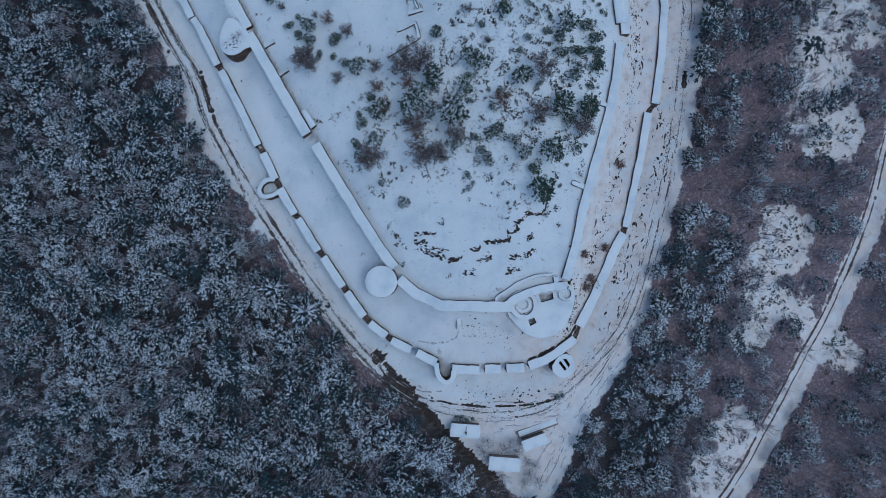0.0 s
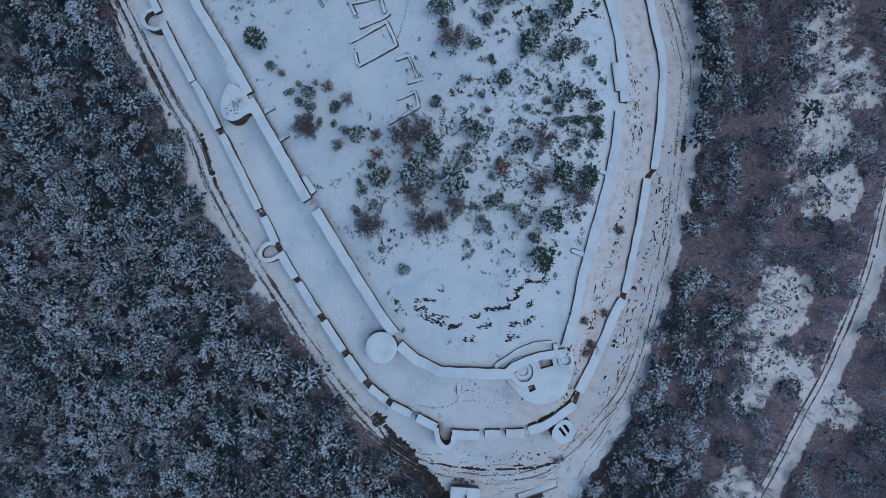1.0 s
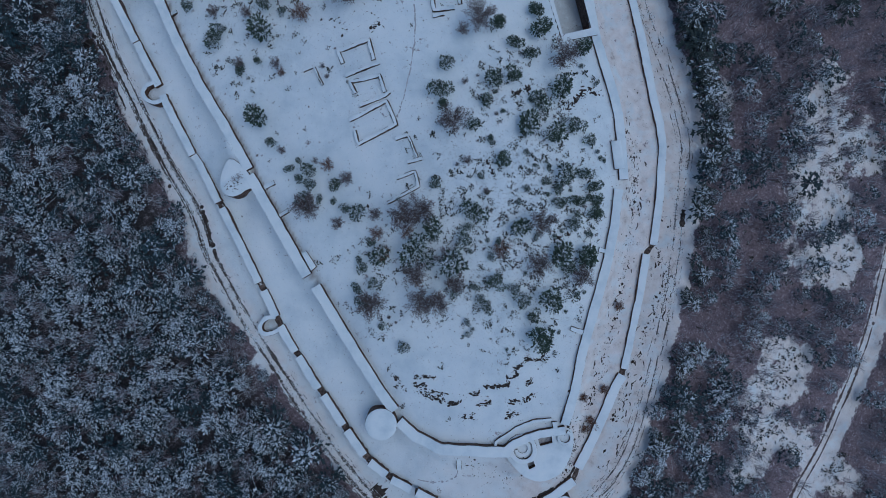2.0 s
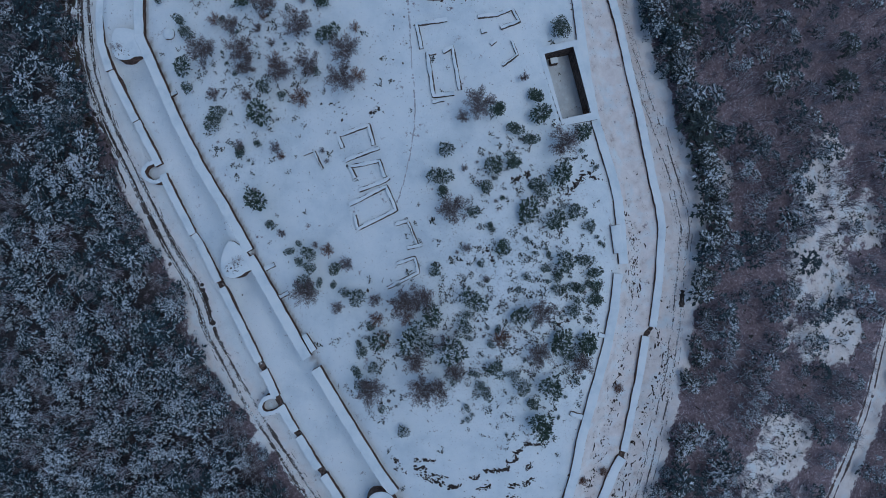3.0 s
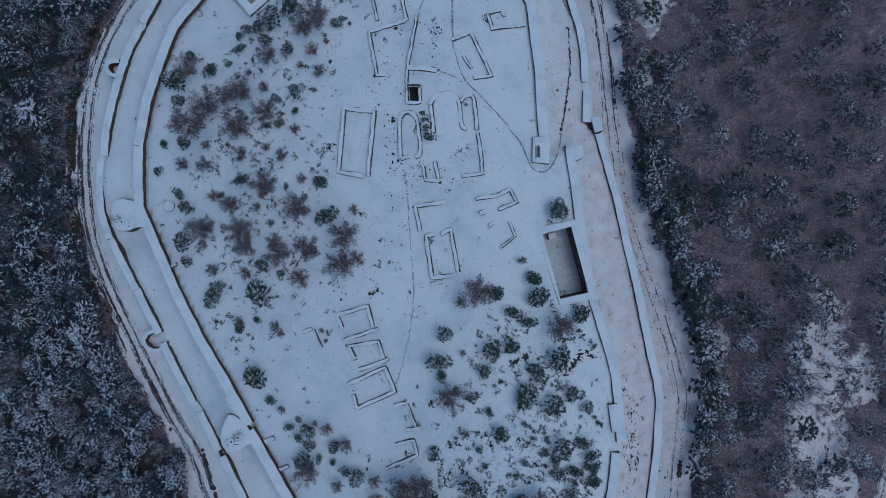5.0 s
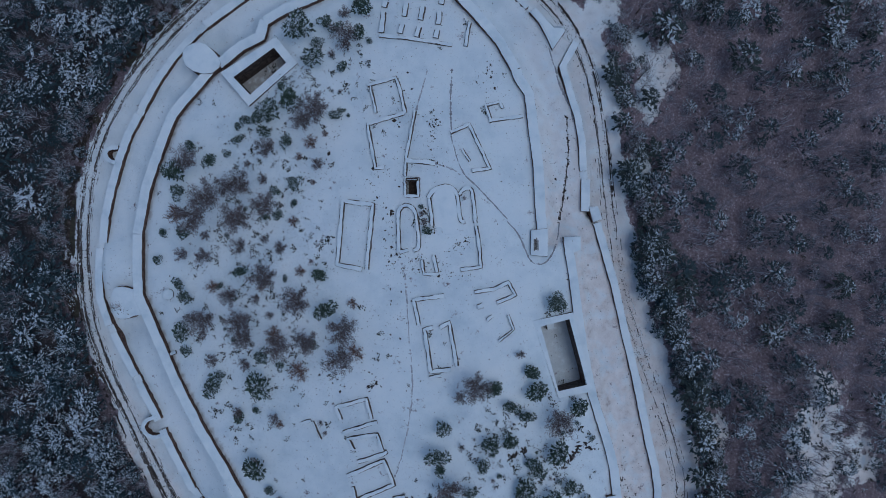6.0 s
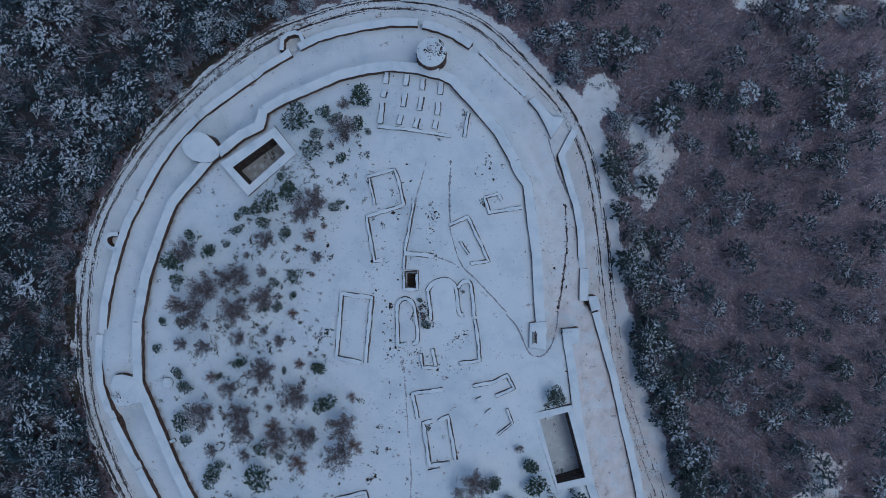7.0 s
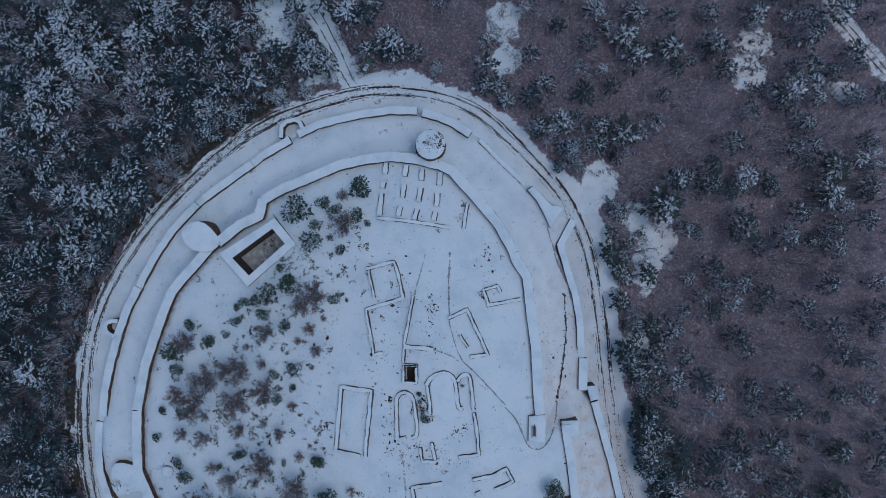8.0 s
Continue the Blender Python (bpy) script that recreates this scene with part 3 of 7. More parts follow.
def build_ground():
    xs = spaced(-106, 112, 1.0, [(17, 31), (-44, -27), (-7, -3)])
    ys = spaced(-66, 206, 1.0, [(66, 84), (122, 139), (104.7, 109.9)])
    X, Y = np.meshgrid(xs, ys)
    x, y = X.ravel(), Y.ravel()
    z = heights(x, y)
    nx, ny = len(xs), len(ys)
    i = (np.arange(ny - 1)[:, None] * nx + np.arange(nx - 1)[None, :]).ravel()
    tris = np.concatenate([np.stack([i, i + 1, i + nx + 1], 1), np.stack([i, i + nx + 1, i + nx], 1)])
    me = fast_mesh("ground", np.stack([x, y, z], 1), tris, True)
    di, do = far_from(INNER, x, y), far_from(OUTER, x, y)
    road = far_from(ROAD, x, y)
    wild = smooth(-5.5, -8.5, do + 1.5 * lumpy(x, y, 14)) * smooth(2.0, 4.0, -road + 1.2 * lumpy(x, y, 11) + (2.2 - 2.9 * western_verge(x, y) - 0.8 * smooth(70, 85, y)) * smooth(0, -15, x) - 1.3 * smooth(15, 30, x) * smooth(30, 50, y))
    for line, w in ((VERGE_EAST, 2.9), (TRACK_NORTH, 2.6), (TRACK_FAR, 2.6), (TRACK_SOUTH, 3.4)):
        wild = wild * smooth(w - 1.2, w + 1.2, far_from(line, x, y, False))
    wild = wild * (1 - 0.88 * cleared(x, y))
    wild = wild * (1 - 0.9 * smooth(15, 9, np.hypot(x - 11, (y + 41) * 0.9)) * above_lane(x, y))
    # thin snow, and a warm light cast painted in towards the east
    thin = (0.35 + 0.65 * smooth(5, 24, x)) * smooth(-14, 4, x) * smooth(150, 50, y) * (di < 0) * smooth(-5, 0, do) + 0.45 * smooth(-1, -3, do) * smooth(0, 30, x) + 0.35 * smooth(10, 22, x) * (di < 0) * (do > 0) + 0.7 * smooth(4.0, 1.5, np.abs(road)) * (0.3 + 0.7 * smooth(120, 40, y)) + 0.7 * smooth(14, 8, np.hypot(x - 14, y + 40)) + 1.0 * smooth(42, 54, x) + 1.0 * western_verge(x, y) * smooth(-2, -3.5, road)
    scrub = 0.55 * (di > 1.5) * np.clip(np.exp(-(((x - 14) / 17) ** 2 + ((y - 32) / 22) ** 2)) * 1.3 + 0.7 * np.exp(-(((x + 36) / 14) ** 2 + ((y - 88) / 26) ** 2)), 0, 1)
    mud = 0.5 * smooth(2.2, 0.4, np.abs(road)) * smooth(-0.2, 0.7, lumpy(x, y, 24)) * (0.5 + 0.5 * smooth(20, -20, x))
    lane = smooth(2.4, 0.9, far_from(LANE, x, y, False))
    churned = 0.95 * smooth(1.7, 0.7, np.abs(road + 3.0)) * smooth(-25, -38, x) * smooth(58, 72, y) * smooth(-0.35, 0.15, lumpy(x, y, 13))
    bank = np.maximum(0.9 * smooth(2.6, 0.8, np.hypot((x + 8.5) * 0.7, y + 28.3)), churned)
    soil = 0.7 * smooth(1.55, 1.2, di) * (di > 0) * smooth(-15, -30, x)
    # cistern floors are tinted brown, the northern one more strongly
    soil = np.maximum(soil, np.maximum(0.2 * smooth(-0.4, 0.2, far_from(PITS[0][0], x, y)), 0.6 * smooth(-0.4, 0.2, far_from(PITS[1][0], x, y))))
    # a faint tint on the tower floors, in place of shade on their snow
    for floor, _ in PITS[3:]:
        soil = np.maximum(soil, 0.2 * smooth(-0.3, 0.2, far_from(floor, x, y)))
    # "pines" also spreads the painted shade of the forest floor
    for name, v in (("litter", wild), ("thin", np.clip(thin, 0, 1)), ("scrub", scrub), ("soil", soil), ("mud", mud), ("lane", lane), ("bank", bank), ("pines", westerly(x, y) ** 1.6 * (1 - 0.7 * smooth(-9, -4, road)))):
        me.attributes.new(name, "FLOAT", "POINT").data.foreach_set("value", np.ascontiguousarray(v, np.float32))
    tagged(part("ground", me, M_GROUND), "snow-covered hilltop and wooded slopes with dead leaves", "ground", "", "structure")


build_ground()


def broken(name, pts, width, mat, label, category, fill=0.7, wander=0.12, run=1.2, seed=1, lift=0.03, step=0.3):
    """A line of ragged patches on the ground, with gaps: pressed slush, bare soil or footprints."""
    rnd = random.Random(seed)
    pts = resampled(rounded(pts, 2), step)
    nrm = sides(pts)
    swell = lumpy([p[0] for p in pts], [p[1] for p in pts], 16)
    xy, up, faces, i, n = [], [], [], 0, len(pts)
    while i < n - 2:
        share = min(0.96, max(0.04, fill + 0.35 * swell[i]))
        on = max(2, round(rnd.expovariate(1 / (run / step))))
        j = min(n - 1, i + on)
        off, w, k0 = rnd.gauss(0, wander), width * rnd.uniform(0.6, 1.25), len(xy)
        for k in range(i, j + 1):
            f = (k - i) / max(1, j - i)
            half = w / 2 * rnd.uniform(0.6, 1.3) * (0.3 + 0.7 * math.sin(math.pi * min(1, max(0, 0.08 + 0.84 * f))) ** 0.5) * rnd.uniform(0.6, 1.3)
            off += rnd.gauss(0, wander * 0.3)
            (x, y), (nx, ny) = pts[k], nrm[k]
            for s, u in ((-1, 0), (0, 0.03), (1, 0)):
                xy.append((x + nx * (off + s * half), y + ny * (off + s * half)))
                up.append(lift + u)
        for k in range(j - i):
            q = k0 + 3 * k
            faces += [(q, q + 3, q + 4), (q, q + 4, q + 1), (q + 1, q + 4, q + 5), (q + 1, q + 5, q + 2)]
        i = j + max(1, round(rnd.expovariate(1 / max(0.1, on * (1 - share) / share))))
    xy = np.array(xy)
    z = heights(xy[:, 0], xy[:, 1]) + np.array(up)
    faces = np.array(faces)[:, ::-1]
    return tagged(part(name, fast_mesh(name, np.column_stack([xy, z]), faces), mat), label, category, "", "structure")


def beside(pts, off, closed=False):
    """A line at a steady distance to the left of another."""
    pts = resampled(rounded(pts, 2, closed), 2.0)
    return [(x + nx * off, y + ny * off) for (x, y), (nx, ny) in zip(pts, sides(pts))]


RING = ROAD + [ROAD[0]]
for k, (off, w, fill, run) in enumerate(((-0.72, 0.24, 0.8, 3.5), (0.72, 0.22, 0.72, 2.6), (-1.5, 0.16, 0.3, 1.0), (1.6, 0.16, 0.3, 1.0))):
    broken("road_rut", beside(RING, off), w, M_RUT, "dark broken tyre track pressed into the snow of the ring road", "tyre track", fill, 0.08, run, 40 + k)
FAR_SIDE = [p for p in ROAD[20:] if p[0] < -25 or p[1] > 100] + ROAD[:3]
for k, (off, w, fill) in enumerate(((-0.9, 0.42, 0.93), (-1.35, 0.2, 0.5), (0.75, 0.32, 0.8), (1.15, 0.18, 0.5))):
    broken("road_rut", beside(FAR_SIDE, off), w, M_SOIL, "dark muddy tyre track of the northern road", "tyre track", fill, 0.06, 5.0, 45 + k)
WEST_SIDE = [p for p in ROAD[30:] if p[0] < -25] + ROAD[:8]
for k, (off, w, fill) in enumerate(((-0.8, 0.7, 0.9), (0.8, 0.6, 0.85), (-1.5, 0.4, 0.5))):
    broken("road_rut", beside(WEST_SIDE, off), w, M_RUT, "wide churned tyre track of the western road", "tyre track", fill, 0.07, 4.0, 50 + k, 0.025)
# churned bare soil along the forest side of the western road
WEST_EDGE = [p for p in ROAD[24:] if p[0] < -25] + ROAD[:2]
for k, (off, w, fill) in enumerate(((-2.3, 0.6, 0.4), (-3.4, 1.5, 0.75), (-4.6, 1.5, 0.75))):
    if k:
        broken("soil_streak", beside([q for q in WEST_EDGE if q[1] <= 64], off), 0.35, M_CLOD, "thin dark streaks of soil on the western verge", "soil streak", 0.16, 0.4, 0.9, 94 + k, 0.03)
    broken("soil_edge", beside([q for q in WEST_EDGE if q[1] > 62 or not k], off), w, M_SOIL, "broken strip of churned brown soil beside the road", "soil bank", fill, 0.25, 2.5, 90 + k)
for k, (line, w, fill, label) in enumerate(((TRACK_EAST, 0.62, 1.1, "brown muddy tyre track of the lower forest road"), (TRACK_SOUTH, 0.22, 0.3, "faint tyre track of the side road past the huts"), (TRACK_NORTH, 0.34, 0.8, "faint tyre track of a forest road under snow"), (TRACK_FAR, 0.5, 1.1, "brown muddy tyre track of the far forest road"))):
    for s in (-1, 1):
        broken("road_rut", beside(line, 0.75 * s), w, M_EARTH if line in (TRACK_EAST, TRACK_FAR) else M_RUT, label, "tyre track", fill - 0.12 * (s > 0), 0.12 if fill < 1 else 0.03, 2.0 if fill < 1 else 14.0, 60 + 2 * k + s)
# paler tracks of feet and wheels on the southern road and between the huts
YARD = [(TRACK_SOUTH, -2.2), (TRACK_SOUTH, 2.0), (TRACK_SOUTH, 0.2), (BANK, 0.9), (BANK, -2.6), (BANK, 1.8), (BANK, -4.2)]
for k, (line, off) in enumerate(YARD):
    broken("slush_track", beside(line, off), 0.3, M_PATH, "pale worn track in the snow of the road", "tyre track", 0.35, 0.3, 1.6, 140 + k, 0.02)
# streaks of soil and trodden turf on the eastern terrace and road
for k, (line, _, _) in enumerate(LOOSE_TERRACE[:3]):
    for off in (-1.1, 0.1, 1.2):
        broken("soil_streak", beside(line, off), 0.24, M_CLOD, "thin dark streaks of soil on the trodden terrace", "soil streak", 0.22, 0.55, 0.7, 160 + 7 * k + round(off), 0.03)
for off in (1.9, 2.8, 3.7):
    broken("soil_streak", beside(ROAD[13:20], off), 0.3, M_CLOD, "thin dark streaks of soil beside the eastern road", "soil streak", 0.08, 0.4, 0.9, 190 + round(off), 0.03)
broken("soil_patch", [(-49.6, 36.5), (-48.2, 31.0), (-46.2, 25.5)], 1.1, M_SOIL, "long patch of churned brown soil in the western road", "soil patch", 0.9, 0.1, 5.0, 198)
broken("soil_patch", [(47.9, 35.2), (47.7, 33.4), (47.6, 31.8)], 1.0, M_SOIL, "oval patch of bare dark soil on the eastern road", "soil patch", 0.96, 0.02, 9.0, 196)
broken("soil_streak", [(25.8, 122.0), (26.1, 114.1), (25.7, 110.7), (25.0, 105.6), (24.2, 101.1)], 0.28, M_CLOD, "dark trodden line along the terrace below the gate", "soil streak", 0.93, 0.06, 3.0, 197)
# bare soil of the bank above the lane and along the road's edge
broken("soil_bank", LANE_BANKS[0], 2.1, M_SOIL, "dark bare soil bank along the muddy lane", "soil bank", 0.96, 0.15, 7.0, 71)
broken("soil_bank", beside(LANE_BANKS[0], -0.9), 0.7, M_SOIL, "dark bare soil bank along the muddy lane", "soil bank", 0.6, 0.35, 1.2, 72)
broken("soil_bank", LANE_BANKS[1][2:], 1.0, M_SOIL, "dark bare soil bank along the muddy lane", "soil bank", 0.7, 0.4, 1.5, 73)
broken("soil_edge", BANK, 0.45, M_SOIL, "broken line of dark soil along the road's edge", "soil bank", 0.82, 0.12, 2.5, 74)
broken("soil_edge", [(16.5, -21.4), (19.4, -20.3), (21.9, -18.7), (24.6, -16.4), (25.9, -14)], 0.7, M_SOIL, "dark soil strip at the foot of the outer wall", "soil bank", 0.9, 0.1, 4.0, 76)
broken("soil_edge", beside(BANK, 0.7), 0.3, M_SOIL, "broken line of dark soil along the road's edge", "soil bank", 0.25, 0.4, 0.5, 75)
for k, (line, w) in enumerate(FOOTPATHS):
    broken("path", line, 0.36, M_TRODDEN if k in (0, 3) else M_PATH, "narrow trodden footpath in the snow", "footpath", 0.97 if k in (0, 3) else 0.8, 0.05, 3.0 if k in (0, 3) else 1.0, 80 + k, 0.02, 0.2)


# ---- masonry ----


def strip_wall(name, pts, width, top, label, category, group, step=0.8, closed=False, cap=0.16, worn=0.16, lowest=0.6, parent=None, foot=0.05, stone=None, lee=0.0, shift=0.0):
    """A wall along a line: a masonry body down into the ground and a cap of snow. top gives its height at a place."""
    pts = resampled(pts + ([pts[0]] if closed else []), step)
    nrm = sides(pts)
    pts = [(x + nx * shift, y + ny * shift) for (x, y), (nx, ny) in zip(pts, nrm)]
    rnd = random.Random(int(abs(pts[0][0] * 91 + pts[0][1] * 37)))
    half = width / 2
    outline = np.array([(x + nx * s * (half + 0.9), y + ny * s * (half + 0.9)) for (x, y), (nx, ny) in zip(pts, nrm) for s in (1, -1)])
    low = heights(outline[:, 0], outline[:, 1])
    body, snow = [], []
    for i, ((x, y), (nx, ny)) in enumerate(zip(pts, nrm)):
        zt = top(x, y) + rnd.uniform(-worn, worn) * 0.3
        zb = min(low[2 * i], low[2 * i + 1]) - lowest
        l, r = half + rnd.uniform(-worn, worn) * 0.3, half + rnd.uniform(-worn, worn) * 0.3
        zl, zr = min(zt - 0.05, low[2 * i] + 0.12), min(zt - 0.05, low[2 * i + 1] + 0.12)
        for o, z in ((l + foot, zb), (l + foot * rnd.uniform(0.5, 1.5), zl), (l, zt), (-r, zt), (-r - foot * rnd.uniform(0.5, 1.5), zr), (-r - foot, zb)):
            body.append((x + nx * o, y + ny * o, z))
        # the snow hangs over the edge in some places and has fallen off in others
        drift = 0.07 if lee else 0.03
        # lee bares a dark stone rim on east edges, which also paints their shade
        l = l - lee * max(0.0, nx) + drift * (0.6 + math.sin(0.5 * i + 0.7 * x) + 0.5 * math.sin(2.3 * i + y))
        r = r - lee * max(0.0, -nx) + drift * (0.6 + math.sin(0.6 * i - 0.6 * y) + 0.5 * math.sin(1.9 * i + x))
        for o, z in ((l - 0.02, zt + 0.004), (l - 0.03, zt + cap * 0.75), (l - 0.14, zt + cap), (-r + 0.14, zt + cap), (-r + 0.03, zt + cap * 0.75), (-r + 0.02, zt + 0.004)):
            snow.append((x + nx * o, y + ny * o, z))
    n, faces = len(pts), []
    for i in range(n - 1):
        for j in range(6):
            k = (j + 1) % 6
            faces.append((6 * i + j, 6 * i + k, 6 * i + 6 + k, 6 * i + 6 + j))
    faces += [(5, 4, 3, 2, 1, 0), tuple(6 * (n - 1) + j for j in range(6))]
    root = parent or thing(name, label, category, group)
    part("masonry", mesh_of("masonry", body, faces), stone or M_STONE, root)
    if cap:
        part("snow_cap", mesh_of("snow_cap", snow, faces), M_SNOW, root)
    return root


def holed_slab(outline, holes, top, bottom, root, deep=1.6, cap=0.2, floor=None):
    """A platform of masonry under snow, with openings sunk into its top."""
    def filled(rings, z):
        bm = bmesh.new()
        edges = []
        for ring in rings:
            vs = [bm.verts.new((x, y, z)) for x, y in ring]
            edges += [bm.edges.new((a, b)) for a, b in zip(vs, vs[1:] + vs[:1])]
        bmesh.ops.triangle_fill(bm, edges=edges, use_beauty=True)
        return bm

    def skirt(bm, ring, z0, z1):
        a = [bm.verts.new((x, y, z0)) for x, y in ring]
        b = [bm.verts.new((x, y, z1)) for x, y in ring]
        for i in range(len(ring)):
            j = (i + 1) % len(ring)
            bm.faces.new((a[i], a[j], b[j], b[i]))

    def done(name, bm, mat):
        bmesh.ops.recalc_face_normals(bm, faces=bm.faces[:])
        me = bpy.data.meshes.new(name)
        bm.to_mesh(me)
        bm.free()
        part(name, me, mat, root)

    bm = filled([outline] + holes, top + cap)
    for ring in [outline] + holes:
        skirt(bm, ring, top + 0.01, top + cap)
    done("snow_cap", bm, M_SNOW)
    bm = bmesh.new()
    skirt(bm, outline, bottom, top + 0.005)
    for ring in holes:
        skirt(bm, ring, top - deep, top + 0.005)
    done("masonry", bm, M_STONE)
    for ring in holes:
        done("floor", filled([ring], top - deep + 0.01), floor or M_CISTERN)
    return root


def slab_tower(name, outline, top, bottom, label, category, parent=None, cap=0.2, rough=0.05, mat=None):
    """A solid tower over an outline, its sides battered a little, with snow on its flat top."""
    mid = (sum(p[0] for p in outline) / len(outline), sum(p[1] for p in outline) / len(outline))
    rnd = random.Random(len(outline) * 7 + int(abs(mid[0])))
    n = len(outline)

    def ring(grow, z, jit=0.0):
        return [(mid[0] + (x - mid[0]) * grow + rnd.uniform(-jit, jit), mid[1] + (y - mid[1]) * grow + rnd.uniform(-jit, jit), z + rnd.uniform(-jit, jit)) for x, y in outline]

    def stack(rings):
        v = [p for r in rings for p in r]
        f = [(n * k + i, n * k + (i + 1) % n, n * k + n + (i + 1) % n, n * k + n + i) for k in range(len(rings) - 1) for i in range(n)]
        return v, f + [tuple(range(n * (len(rings) - 1), n * len(rings))), tuple(reversed(range(n)))]

    root = parent or thing(name, label, category, "towers of the fortress")
    v, f = stack([ring(1.06, bottom), ring(1.03, bottom * 0.6 + top * 0.4, rough), ring(1.01, bottom * 0.2 + top * 0.8, rough), ring(1.0, top, rough)])
    part("masonry", mesh_of("masonry", v, f), mat or M_STONE, root)
    v, f = stack([ring(0.99, top + 0.01), ring(0.99, top + cap * 0.7), ring(0.96, top + cap), ring(0.5, top + cap * 1.1)])
    part("snow_cap", mesh_of("snow_cap", v, f, True), M_SNOW, root)
    return root


def circle(c, r, n=20, a0=0.0, a1=360.0):
    return [(c[0] + r * math.cos(radians(a0 + (a1 - a0) * i / n)), c[1] + r * math.sin(radians(a0 + (a1 - a0) * i / n))) for i in range(n if a1 - a0 == 360 else n + 1)]


def box_mesh(name, size, at=(0, 0, 0), bevel=0.0):
    bm = bmesh.new()
    bmesh.ops.create_cube(bm, size=1, matrix=Matrix.Translation(at) @ Matrix.Diagonal((*size, 1)))
    if bevel:
        bmesh.ops.bevel(bm, geom=bm.edges[:], offset=bevel, segments=2, affect="EDGES")
    me = bpy.data.meshes.new(name)
    bm.to_mesh(me)
    bm.free()
    return me


def inner_top(x, y):
    return float(court_level(x, y)) + 1.2 - 0.5 * float(smooth(5, 25, x))


def outer_top(x, y):
    return float(terrace_level(x, y)) + 1.0 - 0.45 * float(smooth(5, 25, x))


IN_LABEL = "thick rubble stone curtain wall with snow on its flat top"
OUT_LABEL = "low rubble stone outer wall section with a snow cap"

strip_wall("curtain_wall", [(-24.8, 20.1), (-20.9, 13.7), (-15.6, 5.2), (-12.1, -0.2), (-9.4, -3.7)], 1.95, inner_top, IN_LABEL, "wall", "inner ring of walls", shift=0.17)
strip_wall("curtain_wall", [(-8.4, -5.7), (-5.3, -8.4), (-0.4, -10.7), (5.9, -10.8), (12.8, -10.9)], 2, inner_top, IN_LABEL, "wall", "inner ring of walls")
strip_wall("curtain_wall", [(11.6, -10.8), (13.6, -9.2), (16, -8.2), (18.4, -7.4), (23.1, -6.8)], 1.5, inner_top, IN_LABEL, "wall", "inner ring of walls")
strip_wall("curtain_wall", [(23.2, -5.7), (25.1, 0.6), (26.6, 8.5), (28.8, 16.4), (31.1, 24.8), (32.6, 31.7), (33.5, 38.7)], 1.7, inner_top, IN_LABEL, "wall", "inner ring of walls", shift=0.12)
strip_wall("curtain_wall", [(34.6, 40.6), (34.2, 47.7), (33.8, 52.9), (32.7, 57.7), (31.1, 62.6), (29.5, 67.8), (27.9, 76), (26.9, 83.1), (26, 90.7), (25.1, 97)], 1.7, inner_top, IN_LABEL, "wall", "inner ring of walls", shift=0.12)
strip_wall("curtain_wall", [(20, 94.9), (20, 97.6), (19.6, 103), (19.3, 111.8), (18.4, 119.5), (17.8, 125.7), (15.7, 129), (15.3, 130.4)], 1.9, inner_top, IN_LABEL, "wall", "inner ring of walls")
strip_wall("curtain_wall", [(15.3, 130.4), (12.1, 136.3), (8.2, 141), (3.2, 146.7), (0.4, 148.1)], 1.9, inner_top, IN_LABEL, "wall", "inner ring of walls")
strip_wall("curtain_wall", [(0.4, 148.1), (-3.5, 149.2), (-9.1, 149.9), (-14.2, 149.3), (-19.3, 148.2), (-25.6, 145.6), (-30.8, 143.6), (-34.8, 141.4)], 1.95, inner_top, IN_LABEL, "wall", "inner ring of walls", shift=0.17)
strip_wall("curtain_wall", [(-34.8, 141.4), (-35.5, 138), (-39.4, 136.3), (-44, 132.7)], 2, inner_top, IN_LABEL, "wall", "inner ring of walls")
strip_wall("curtain_wall", [(-44.3, 133.4), (-48.4, 128.7), (-51.3, 125.6), (-53.7, 122.8), (-55.4, 118.6), (-57.5, 112.9), (-59.2, 107.8), (-60.2, 102.6), (-61, 98.75)], 1.9, inner_top, IN_LABEL, "wall", "inner ring of walls")
strip_wall("curtain_wall", [(-61, 98.6), (-61, 91.8), (-60.8, 86.1), (-58.8, 82), (-56.4, 76.8), (-52.8, 68.9), (-48.3, 60.4), (-43.1, 52), (-38, 43.1)], 1.9, inner_top, IN_LABEL, "wall", "inner ring of walls")
strip_wall("curtain_wall", [(-37.9, 41.9), (-36.2, 39.1), (-29.5, 27.5), (-26.4, 22.2)], 2, inner_top, IN_LABEL, "wall", "inner ring of walls")
strip_wall("outer_wall", [(-49.1, 44.7), (-45.2, 36.9)], 1.5, outer_top, OUT_LABEL, "wall", "outer ring of walls")
strip_wall("outer_wall", [(-44.5, 35.7), (-40.7, 28.4), (-36.9, 20.7)], 1.5, outer_top, OUT_LABEL, "wall", "outer ring of walls")
strip_wall("outer_wall", [(-35.9, 19.1), (-33.4, 13.9)], 1.6, outer_top, OUT_LABEL, "wall", "outer ring of walls")
strip_wall("outer_wall", [(-32.5, 12), (-29.5, 6.9)], 1.6, outer_top, OUT_LABEL, "wall", "outer ring of walls")
strip_wall("outer_wall", [(-28.8, 6), (-24.8, -0.4)], 1.6, outer_top, OUT_LABEL, "wall", "outer ring of walls")
strip_wall("outer_wall", [(-23.7, -1.6), (-19.8, -7.5)], 1.6, outer_top, OUT_LABEL, "wall", "outer ring of walls")
strip_wall("outer_wall", [(-19, -8.5), (-15.6, -13.3)], 1.6, outer_top, OUT_LABEL, "wall", "outer ring of walls")
strip_wall("outer_wall", [(-14.4, -14.6), (-11.1, -17.1)], 1.6, outer_top, OUT_LABEL, "wall", "outer ring of walls")
